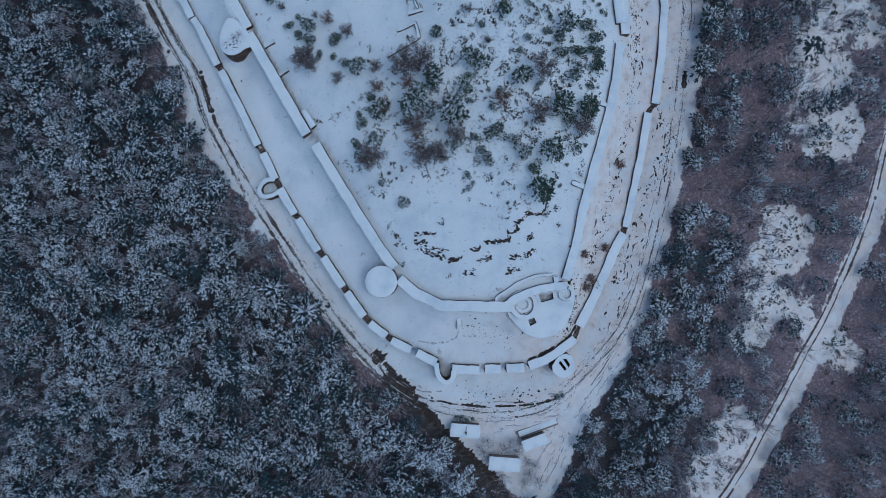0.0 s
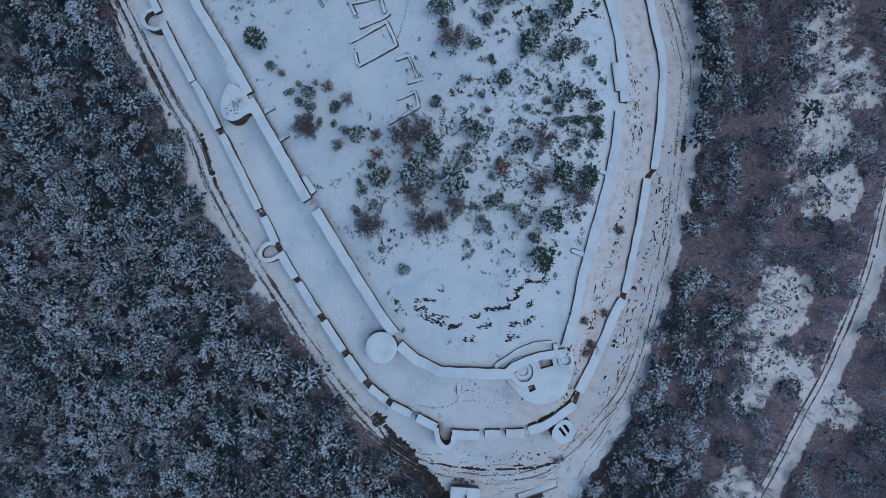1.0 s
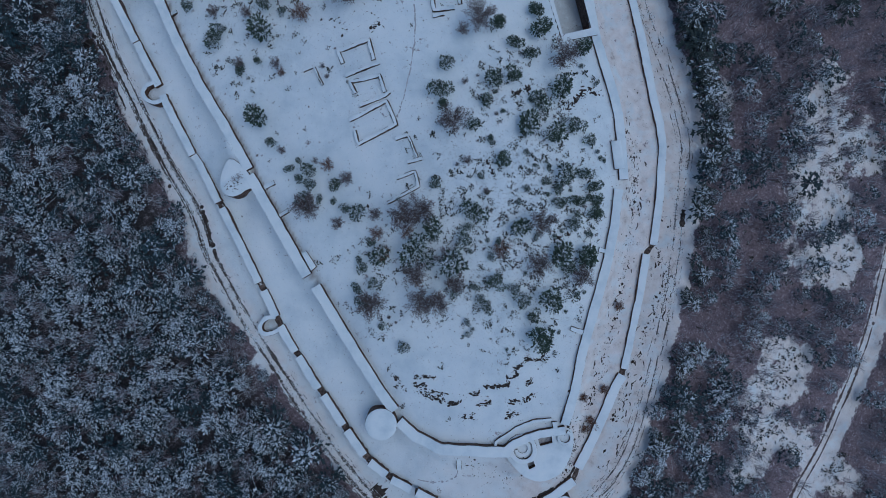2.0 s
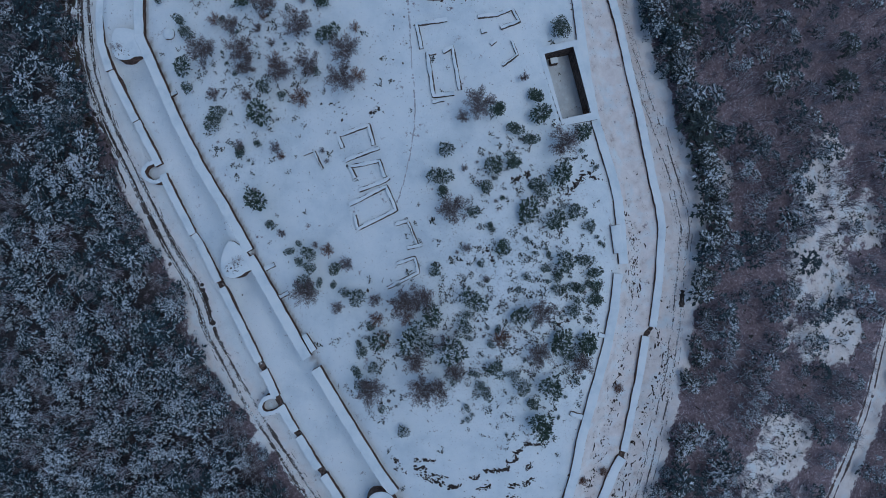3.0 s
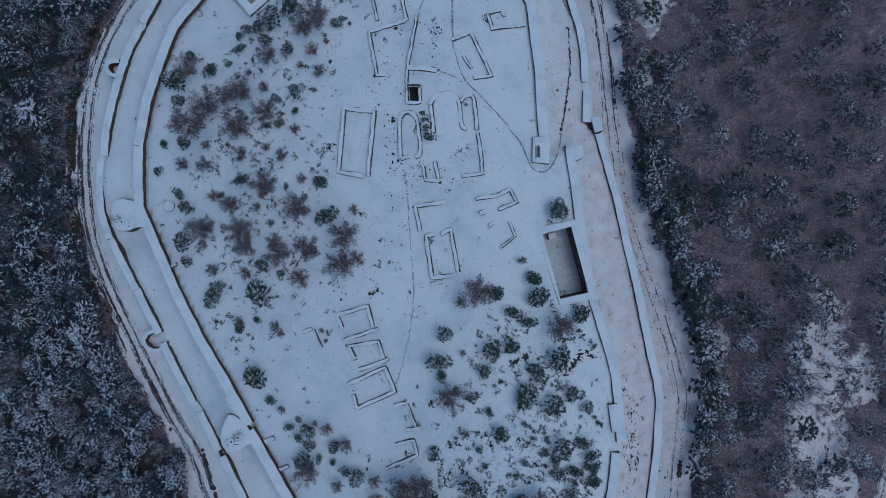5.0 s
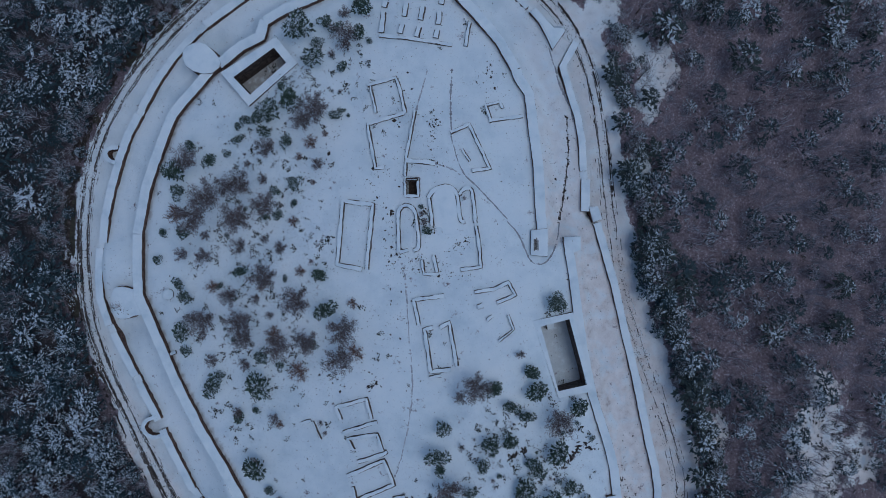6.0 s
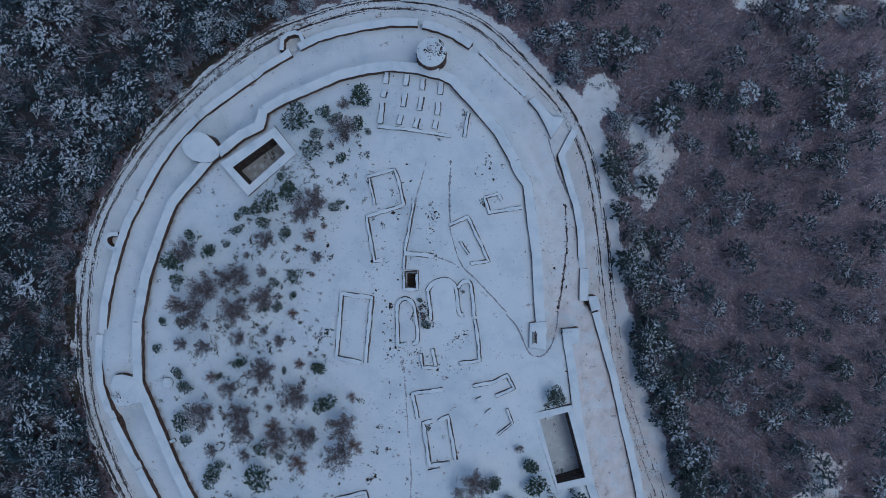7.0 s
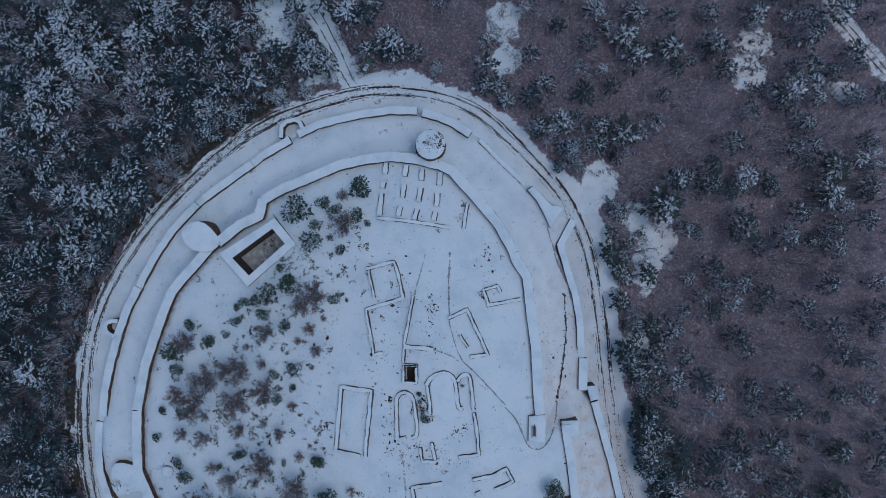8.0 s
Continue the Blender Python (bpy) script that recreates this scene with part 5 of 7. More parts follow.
strip_wall("ruin_wall", [(-2.9, 143.4), (-3.4, 140.6)], 0.95, ruin_top, RUIN, "ruin wall", "house ruins in the court", 0.6, cap=0.1, worn=0.12, foot=0.1, stone=M_CISTERN, lee=0.13)
strip_wall("ruin_wall", [(-3.7, 139.1), (-4.1, 137.1)], 0.95, ruin_top, RUIN, "ruin wall", "house ruins in the court", 0.6, cap=0.1, worn=0.12, foot=0.1, stone=M_CISTERN, lee=0.13)
strip_wall("ruin_wall", [(1, 146.5), (0.7, 143.9)], 0.95, ruin_top, RUIN, "ruin wall", "house ruins in the court", 0.6, cap=0.1, worn=0.12, foot=0.1, stone=M_CISTERN, lee=0.13)
strip_wall("ruin_wall", [(0.4, 142.3), (0.1, 139.7)], 0.95, ruin_top, RUIN, "ruin wall", "house ruins in the court", 0.6, cap=0.1, worn=0.12, foot=0.1, stone=M_CISTERN, lee=0.13)
strip_wall("ruin_wall", [(-0.1, 138.5), (-0.4, 136.9)], 0.95, ruin_top, RUIN, "ruin wall", "house ruins in the court", 0.6, cap=0.1, worn=0.12, foot=0.1, stone=M_CISTERN, lee=0.13)
strip_wall("ruin_wall", [(6.3, 140), (5.4, 135.2)], 0.65, ruin_top, RUIN, "ruin wall", "house ruins in the court", 0.6, cap=0.1, worn=0.12, foot=0.1, stone=M_CISTERN, lee=0.13)
strip_wall("ruin_wall", [(-3.8, 81.1), (-4.7, 85.8), (1, 86.6)], 0.65, ruin_top, RUIN, "ruin wall", "house ruins in the court", 0.6, cap=0.1, worn=0.12, foot=0.1, stone=M_CISTERN, lee=0.13)
strip_wall("ruin_wall", [(-1.1, 80.5), (-2.7, 80.2), (-1.5, 72.2), (2.3, 72.7)], 0.72, ruin_top, RUIN, "ruin wall", "house ruins in the court", 0.6, cap=0.1, worn=0.12, foot=0.1, stone=M_CISTERN, lee=0.13)
strip_wall("ruin_wall", [(0.2, 80.5), (2, 81.5), (3.4, 73.3)], 0.65, ruin_top, RUIN, "ruin wall", "house ruins in the court", 0.6, cap=0.1, worn=0.12, foot=0.1, stone=M_CISTERN, lee=0.13)
strip_wall("ruin_wall", [(-1.8, 71.1), (0.4, 71.5)], 0.5, ruin_top, RUIN, "ruin wall", "house ruins in the court", 0.6, cap=0.1, worn=0.12, foot=0.1, stone=M_CISTERN, lee=0.13)
strip_wall("ruin_wall", [(6.8, 87.2), (10.6, 87.8), (13.3, 89), (14.7, 86.6), (11.1, 85.2)], 0.58, ruin_top, RUIN, "ruin wall", "house ruins in the court", 0.6, cap=0.1, worn=0.12, foot=0.1, stone=M_CISTERN, lee=0.13)
strip_wall("ruin_wall", [(7.4, 84.4), (8.4, 84.7)], 0.86, ruin_top, RUIN, "ruin wall", "house ruins in the court", 0.6, cap=0.1, worn=0.12, foot=0.1, stone=M_CISTERN, lee=0.13)
strip_wall("ruin_wall", [(9.2, 81.9), (10.2, 82.7)], 0.5, ruin_top, RUIN, "ruin wall", "house ruins in the court", 0.6, cap=0.1, worn=0.12, foot=0.1, stone=M_CISTERN, lee=0.13)
strip_wall("ruin_wall", [(11.4, 77.9), (14.3, 80.1), (13.2, 82.8)], 0.36, ruin_top, RUIN, "ruin wall", "house ruins in the court", 0.6, cap=0.1, worn=0.12, foot=0.1, stone=M_CISTERN, lee=0.13)
strip_wall("ruin_wall", [(-18.9, 62.7), (-19.8, 65.1), (-13.8, 66.9), (-12.9, 63.1)], 0.65, ruin_top, RUIN, "ruin wall", "house ruins in the court", 0.6, cap=0.1, worn=0.12, foot=0.1, stone=M_CISTERN, lee=0.13)
strip_wall("ruin_wall", [(-18.4, 60.3), (-11.8, 62.6)], 0.58, ruin_top, RUIN, "ruin wall", "house ruins in the court", 0.6, cap=0.1, worn=0.12, foot=0.1, stone=M_CISTERN, lee=0.13)
strip_wall("ruin_wall", [(-16.4, 57), (-17.5, 59.1), (-11.8, 60.2), (-10.8, 57)], 0.58, ruin_top, RUIN, "ruin wall", "house ruins in the court", 0.6, cap=0.1, worn=0.12, foot=0.1, stone=M_CISTERN, lee=0.13)
strip_wall("ruin_wall", [(-15.7, 54.6), (-10.8, 56.4), (-9.9, 57)], 0.65, ruin_top, RUIN, "ruin wall", "house ruins in the court", 0.6, cap=0.1, worn=0.12, foot=0.1, stone=M_CISTERN, lee=0.13)
strip_wall("ruin_wall", [(-17.7, 51.9), (-10.5, 55.3), (-8.6, 50.8), (-16, 47.3)], 0.65, ruin_top, RUIN, "ruin wall", "house ruins in the court", 0.6, cap=0.1, worn=0.12, foot=0.1, stone=M_CISTERN, lee=0.13)
strip_wall("ruin_wall", [(-16, 47.6), (-16.6, 49.9)], 0.5, ruin_top, RUIN, "ruin wall", "house ruins in the court", 0.6, cap=0.1, worn=0.12, foot=0.1, stone=M_CISTERN, lee=0.13)
strip_wall("ruin_wall", [(-26.7, 61.7), (-24.8, 62.4)], 0.5, ruin_top, RUIN, "ruin wall", "house ruins in the court", 0.6, cap=0.1, worn=0.12, foot=0.1, stone=M_CISTERN, lee=0.13)
strip_wall("ruin_wall", [(-24.5, 62.2), (-22.8, 58.8)], 0.36, ruin_top, RUIN, "ruin wall", "house ruins in the court", 0.6, cap=0.1, worn=0.12, foot=0.1, stone=M_CISTERN, lee=0.13)
strip_wall("ruin_wall", [(-8.8, 48.1), (-6.5, 48.7)], 0.58, ruin_top, RUIN, "ruin wall", "house ruins in the court", 0.6, cap=0.1, worn=0.12, foot=0.1, stone=M_CISTERN, lee=0.13)
strip_wall("ruin_wall", [(-6.3, 48.5), (-4.6, 44.5)], 0.36, ruin_top, RUIN, "ruin wall", "house ruins in the court", 0.6, cap=0.1, worn=0.12, foot=0.1, stone=M_CISTERN, lee=0.13)
strip_wall("ruin_wall", [(-6.5, 43.6), (-3.8, 44.3)], 0.58, ruin_top, RUIN, "ruin wall", "house ruins in the court", 0.6, cap=0.1, worn=0.12, foot=0.1, stone=M_CISTERN, lee=0.13)
strip_wall("ruin_wall", [(-8.6, 40.7), (-5.1, 41.9), (-4.4, 39.1), (-10.3, 36.1)], 0.5, ruin_top, RUIN, "ruin wall", "house ruins in the court", 0.6, cap=0.1, worn=0.12, foot=0.1, stone=M_CISTERN, lee=0.13)
strip_wall("ruin_wall", [(24.1, 12.5), (26.9, 11.5)], 0.79, ruin_top, RUIN, "ruin wall", "house ruins in the court", 0.6, cap=0.1, worn=0.12, foot=0.1, stone=M_CISTERN, lee=0.13)
strip_wall("ruin_wall", [(29.4, 27.3), (31.3, 26.8)], 0.79, ruin_top, RUIN, "ruin wall", "house ruins in the court", 0.6, cap=0.1, worn=0.12, foot=0.1, stone=M_CISTERN, lee=0.13)
strip_wall("ruin_wall", [(-34.9, 39.6), (-32.9, 40.5)], 0.72, ruin_top, RUIN, "ruin wall", "house ruins in the court", 0.6, cap=0.1, worn=0.12, foot=0.1, stone=M_CISTERN, lee=0.13)
strip_wall("ruin_wall", [(-32, 34), (-30.1, 35)], 0.72, ruin_top, RUIN, "ruin wall", "house ruins in the court", 0.6, cap=0.1, worn=0.12, foot=0.1, stone=M_CISTERN, lee=0.13)
strip_wall("ruin_wall", [(-54.2, 74.4), (-53, 74.9)], 0.58, ruin_top, RUIN, "ruin wall", "house ruins in the court", 0.6, cap=0.1, worn=0.12, foot=0.1, stone=M_CISTERN, lee=0.13)
strip_wall("ruin_wall", [(-37, 136.9), (-36.1, 139.2)], 0.95, ruin_top, RUIN, "ruin wall", "house ruins in the court", 0.6, cap=0.1, worn=0.12, foot=0.1, stone=M_CISTERN, lee=0.13)

nave = thing("church_platform", "snow-filled nave and apse of the ruined church", "ruin", "house ruins in the court")
holed_slab(rounded([(-0.7, 98.2), (-0.8, 103.0), (-1.3, 104.4), (-0.9, 106.1), (0.2, 107.1), (1.6, 107.5), (2.9, 106.5), (3.5, 104), (3.9, 98.0)], 1, True), [], ruin_top(1.4, 103) - 0.32, ruin_top(1.4, 103) - 1.6, nave)

# ---- plants ----


def spikes(rows):
    """Thin three-sided tapering twigs: rows of base, tip, thickness."""
    V, T = [], []
    for base, tip, w in rows:
        base, tip = np.array(base), np.array(tip)
        way = tip - base
        a = np.cross(way, (0.3, 0.2, 1.0))
        a = a / (np.linalg.norm(a) + 1e-9)
        b = np.cross(way, a)
        b = b / (np.linalg.norm(b) + 1e-9)
        k = len(V)
        V += [base + a * w, base - a * w * 0.5 + b * w * 0.87, base - a * w * 0.5 - b * w * 0.87, tip]
        T += [(k, k + 1, k + 3), (k + 1, k + 2, k + 3), (k + 2, k, k + 3)]
    return np.array(V), np.array(T)


def needles(rows):
    """Roof-shaped sprays of needles: rows of base, direction, length, width, droop."""
    base = np.array([r[0] for r in rows], float)
    way = np.array([r[1] for r in rows], float)
    way = way / (np.linalg.norm(way, axis=1, keepdims=True) + 1e-9)
    length, width, droop = (np.array([r[k] for r in rows], float)[:, None] for k in (2, 3, 4))
    side = np.cross(way, (0, 0, 1.0))
    side = side / (np.linalg.norm(side, axis=1, keepdims=True) + 1e-9)
    down = np.array([[0, 0, 1.0]])
    mid = base + way * length * 0.55 - down * (droop * 0.35 + width * 0.22)
    V = np.stack([base, mid + side * width / 2, base + way * length - down * droop, mid - side * width / 2], 1).reshape(-1, 3)
    k = 4 * np.arange(len(rows))[:, None]
    return V, np.concatenate([k + np.array([[0, 2, 1]]), k + np.array([[0, 3, 2]])])


def conifer_crown(seed, tall, wide, clumps, shoots):
    """Branch ends in clumps of sprays, in tiers that widen downwards, with gaps between them."""
    rnd = random.Random(seed)
    rows = []
    lean = (rnd.uniform(-0.4, 0.4), rnd.uniform(-0.4, 0.4))
    tiers = [(rnd.uniform(0, 6.283), rnd.randint(5, 8)) for _ in range(7)]
    for i in range(clumps):
        u = (i + rnd.random()) / clumps
        r = wide * (0.06 + 0.94 * u ** 0.62) * rnd.uniform(0.75, 1.12)
        a0, n = tiers[int(u * 6.99)]
        a = a0 + 6.283 * rnd.randrange(n) / n + rnd.gauss(0, 0.16)
        z = tall * (1 - 0.68 * (r / wide) ** 1.1) + rnd.gauss(0, 0.25)
        cx, cy = lean[0] * z / tall + r * math.cos(a), lean[1] * z / tall + r * math.sin(a)
        big = rnd.uniform(0.75, 1.25)
        for k in range(shoots):
            b = a + rnd.gauss(0, 1.0)
            reach = rnd.uniform(-0.2, 0.3)
            rows.append(((cx + rnd.gauss(0, 0.2) * big, cy + rnd.gauss(0, 0.2) * big, z + rnd.uniform(-0.22, 0.12)), (math.cos(b), math.sin(b), rnd.uniform(-0.1, 0.5)), rnd.uniform(0.35, 0.85) * big, rnd.uniform(0.16, 0.4) * big, 0.12 + 0.1 * reach))
        if i % 3 == 0:
            rows.append(((lean[0] * 0.7, lean[1] * 0.7, z + 0.15), (math.cos(a), math.sin(a), 0.05), r, 0.14, 0.2))
    rows.append(((lean[0], lean[1], tall * 0.95), (0.1, 0.05, 1), tall * 0.08, 0.15, 0))
    return needles(rows)


def bough_crown(seed, tall, wide, n):
    """An old pine: long boughs that radiate in uneven tiers, with shorter side sprays along them."""
    rnd = random.Random(seed)
    rows = []
    lean = (rnd.uniform(-0.3, 0.3), rnd.uniform(-0.3, 0.3))
    for i in range(n):
        u = (i + rnd.random()) / n
        r = wide * (0.1 + 0.9 * u ** 0.7) * rnd.uniform(0.7, 1.1)
        a = 2.4 * i + rnd.gauss(0, 0.2)
        z = tall * (1 - 0.6 * (r / wide) ** 1.2) + rnd.gauss(0, 0.2)
        cx, cy = lean[0] + r * 0.72 * math.cos(a), lean[1] + r * 0.72 * math.sin(a)
        size = rnd.uniform(0.7, 1.25) * (0.55 + 0.45 * u)
        rows.append(((cx, cy, z), (math.cos(a), math.sin(a), 0.12), 1.15 * size, 0.42 * size, 0.18))
        for s in (-1, 1):
            f = rnd.uniform(0.0, 0.45)
            b = a + s * rnd.uniform(0.5, 0.95)
            rows.append(((cx + f * math.cos(a), cy + f * math.sin(a), z + 0.03), (math.cos(b), math.sin(b), 0.08), rnd.uniform(0.45, 0.8) * size, 0.26 * size, 0.12))
        if i % 4 == 0:
            rows.append(((lean[0], lean[1], z - 0.15), (math.cos(a), math.sin(a), 0.0), r, 0.5, 0.25))
    return needles(rows)


def round_crown(seed, tall, wide, n):
    """A round pine crown of short upswept shoots all over a lobed dome."""
    rnd = random.Random(seed)
    lobes = [(rnd.uniform(-0.55, 0.55) * wide, rnd.uniform(-0.55, 0.55) * wide, tall * rnd.uniform(0.6, 0.85), wide * rnd.uniform(0.4, 0.6)) for _ in range(6)]
    rows = []
    for i in range(n):
        cx, cy, cz, cr = lobes[i % 6]
        a, e = rnd.uniform(0, 6.283), rnd.uniform(-0.1, 1.4)
        way = np.array((math.cos(a) * math.cos(e), math.sin(a) * math.cos(e), math.sin(e)))
        base = np.array((cx, cy, cz)) + way * cr * rnd.uniform(0.5, 0.9)
        flat = way * np.array((1, 1, 0.45)) + np.array((rnd.uniform(-0.3, 0.3), rnd.uniform(-0.3, 0.3), 0.1))
        rows.append((tuple(base), tuple(flat), rnd.uniform(0.12, 0.3), rnd.uniform(0.07, 0.16), 0.05))
    return needles(rows)


def splinters(rows):
    """Ridged tapering twigs for trees far down the slope: rows of base, tip, thickness."""
    base, tip = np.array([r[0] for r in rows], float), np.array([r[1] for r in rows], float)
    w = np.array([r[2] for r in rows], float)[:, None]
    side = np.cross(tip - base, (0, 0, 1.0))
    side = side / (np.linalg.norm(side, axis=1, keepdims=True) + 1e-9)
    V = np.stack([base + side * w, base + np.array([[0, 0, 1.0]]) * w, base - side * w, tip], 1).reshape(-1, 3)
    k = 4 * np.arange(len(rows))[:, None]
    return V, np.concatenate([k + np.array([[0, 3, 1]]), k + np.array([[1, 3, 2]])])


def limbs_of(rnd, tall, wide, n):
    out = []
    for i in range(n):
        a = 6.283 * i / n + rnd.uniform(-0.4, 0.4)
        h = tall * rnd.uniform(0.2, 0.55)
        r = wide * rnd.uniform(0.55, 0.95)
        out.append((np.array((0, 0, h)), np.array((math.cos(a) * r, math.sin(a) * r, min(tall, h + tall * rnd.uniform(0.3, 0.5))))))
    return out


def bare_crown(seed, tall, wide, n, thick=1.0, long=1.0, twigs=spikes):
    """Limbs that fork into many fine upswept twigs."""
    rnd = random.Random(seed)
    limbs = limbs_of(rnd, tall, wide, 16)
    rows = [(a, b, 0.016 * thick) for a, b in limbs]
    for i in range(n):
        a, b = limbs[i % 16]
        f = rnd.uniform(0.2, 1.0)
        base = a + (b - a) * f + np.array((rnd.gauss(0, 0.1), rnd.gauss(0, 0.1), 0)) * wide
        out = np.array((base[0], base[1], 0)) * 0.6 / wide + np.array((rnd.gauss(0, 0.6), rnd.gauss(0, 0.6), rnd.uniform(0.1, 0.7)))
        out = out / np.linalg.norm(out) * rnd.uniform(0.16, 0.38) * wide * long
        rows.append((base, base + out, rnd.uniform(0.010, 0.019) * thick))
    return twigs(rows)


def tall_crown(seed, tall, wide, n, thick):
    """A slender forest tree without leaves: steep limbs and long upswept shoots round a narrow crown."""
    rnd = random.Random(seed)
    rows, limbs = [], []
    for i in range(9):
        a, h = 6.283 * i / 9 + rnd.uniform(-0.5, 0.5), tall * rnd.uniform(0.25, 0.6)
        r = wide * rnd.uniform(0.4, 0.9)
        limbs.append((np.array((0, 0, h)), np.array((math.cos(a) * r, math.sin(a) * r, min(tall, h + tall * rnd.uniform(0.25, 0.45))))))
    rows += [(a, b, 0.03 * thick) for a, b in limbs]
    for i in range(n):
        a, b = limbs[i % 9]
        base = a + (b - a) * rnd.uniform(0.15, 1.0) + np.array((rnd.gauss(0, 0.14), rnd.gauss(0, 0.14), 0)) * wide
        way = np.array((base[0], base[1], 0)) * 0.35 / wide + np.array((rnd.gauss(0, 0.3), rnd.gauss(0, 0.3), rnd.uniform(0.5, 1.2)))
        rows.append((base, base + way / np.linalg.norm(way) * rnd.uniform(0.7, 2.1), rnd.uniform(0.014, 0.03) * thick))
    return splinters(rows)


def stem_mesh(seed, tall, r):
    rnd = random.Random(seed)
    v, f, n = [], [], 6
    bx = by = 0.0
    for k in range(4):
        z = -0.5 + (tall + 0.5) * k / 3
        for i in range(n):
            a = 6.283 * i / n
            rr = r * (1.15 - 0.33 * k)
            v.append((bx + rr * math.cos(a), by + rr * math.sin(a), z))
        bx, by = bx + rnd.uniform(-0.1, 0.1), by + rnd.uniform(-0.1, 0.1)
    for k in range(3):
        f += [(n * k + i, n * k + (i + 1) % n, n * k + n + (i + 1) % n, n * k + n + i) for i in range(n)]
    return mesh_of("trunk", v, f + [tuple(range(3 * n, 4 * n))], True)


def plant_kind(name, crown, crown_mat, stem, label, category, group, crown_name="crown", stem_name="trunk"):
    """One plant with its parts, as a pattern for copies."""
    root = thing(name, label, category, group)
    part(stem_name, stem, M_BARK, root)
    me = fast_mesh(crown_name, *crown)
    bear_snow(me, snow_and_shade_by_height(crown[0]))
    part(crown_name, me, crown_mat, root)
    return root


def planted(kinds, spots, seed, sink=0.1):
    """Copies of the kinds at spots of x, y, size; the pattern itself takes the first spot of its kind."""
    rnd = random.Random(seed)
    z = heights([s[0] for s in spots], [s[1] for s in spots])
    used = set()
    for i, (x, y, size) in enumerate(spots):
        k = rnd.randrange(len(kinds)) if i >= len(kinds) else i
        m = Matrix.Translation((x, y, z[i] - sink)) @ pose(0, 0, 0, rnd.uniform(-4, 4), rnd.uniform(-4, 4), rnd.uniform(0, 360)) @ Matrix.Diagonal((size, size, size * rnd.uniform(0.85, 1.15), 1))
        if k in used:
            copy_thing(kinds[k], m)
        else:
            used.add(k)
            kinds[k].matrix_basis = m


def snow_and_shade_by_height(v):
    """Upper branches catch the snow; the shade lower down is painted as less of it."""
    return 0.55 * (v[:, 2] / max(0.1, v[:, 2].max()) - 0.62)


def bear_snow(me, values):
    me.attributes.new("laden", "FLOAT", "POINT").data.foreach_set("value", np.ascontiguousarray(values, np.float32))


def woods(name, patterns, spots, seed, mat, label, category, sink=0.1):
    """One sheet of trees that nobody could count."""
    rng = np.random.default_rng(seed)
    z = heights(spots[:, 0], spots[:, 1])
    V, T, L, k = [], [], [], 0
    for i, (x, y, size) in enumerate(spots):
        v, t = patterns[rng.integers(len(patterns))]
        a = rng.uniform(0, 6.283)
        c, s = math.cos(a) * size, math.sin(a) * size
        w = np.empty_like(v)
        w[:, 0], w[:, 1], w[:, 2] = v[:, 0] * c - v[:, 1] * s + x, v[:, 0] * s + v[:, 1] * c + y, v[:, 2] * size * rng.uniform(0.85, 1.15) + z[i] - sink
        V.append(w)
        T.append(t + k)
        L.append(snow_and_shade_by_height(v) + rng.normal(0, 0.2))
        k += len(v)
    me = fast_mesh(name, np.concatenate(V), np.concatenate(T))
    bear_snow(me, np.concatenate(L))
    return tagged(part(name, me, mat), label, category, "", "stuff")


def joined(*pairs):
    V, T, k = [], [], 0
    for v, t in pairs:
        V.append(v)
        T.append(t + k)
        k += len(v)
    return np.concatenate(V), np.concatenate(T)


# shrubs and small trees in the court
GREEN_A = [(-55.4, 98.9, 0.9), (-50.7, 98.7, 1.3), (-56.5, 93.6, 0.9), (-38.7, 91.3, 1.2), (-23.1, 90, 1.5), (-50.1, 86, 1.5), (-51.8, 88.7, 0.9), (-49.9, 79.4, 1.3), (-34.1, 75.3, 1.5), (-24.2, 77.3, 1.1), (-30.5, 72.7, 0.9), (-33.9, 69.9, 1.7), (-44.6, 68.7, 1.6), (-50.2, 75.2, 0.8), (-43.3, 70.7, 0.8), (-21.4, 84.1, 1.5), (-38.8, 62.4, 0.8), (-35.8, 64, 0.8), (-35.1, 53.7, 1.7), (17.9, 72.7, 1.1), (17.9, 69.3, 1.5), (10.2, 69.2, 1.8), (13.6, 65.9, 1.2), (25.9, 65.7, 1.3), (9.7, 59.2, 1.3), (12.8, 59.6, 1.6), (18.3, 54.7, 1.5)]
GREEN_B = [(17, 50.2, 1.7), (0.6, 61.9, 1.1), (-0.5, 57.1, 1.7), (5.8, 50.2, 0.9), (8.7, 54.9, 0.9), (0.2, 54, 1.3), (21.5, 57.8, 1.6), (16.7, 64, 1.1), (25.3, 50.6, 1.7), (21.4, 48.7, 1.5), (27.4, 47.6, 1.3), (-33.2, 48.2, 1.2), (-27.6, 44.8, 0.5), (-29.6, 43, 0.8), (-26, 42, 1.1), (-27.7, 41, 1.1), (-25.4, 39.7, 0.9), (-21.2, 39.8, 0.9), (-19.7, 39.7, 0.6), (-27.4, 37.6, 1.2), (-25.9, 35.5, 1.3), (-23.6, 37, 0.7), (-20.9, 36.6, 0.8), (-18.5, 35.1, 1.2), (-16.3, 34.2, 1.3), (-1.1, 31.9, 1.5), (-13.7, 28.7, 0.9)]
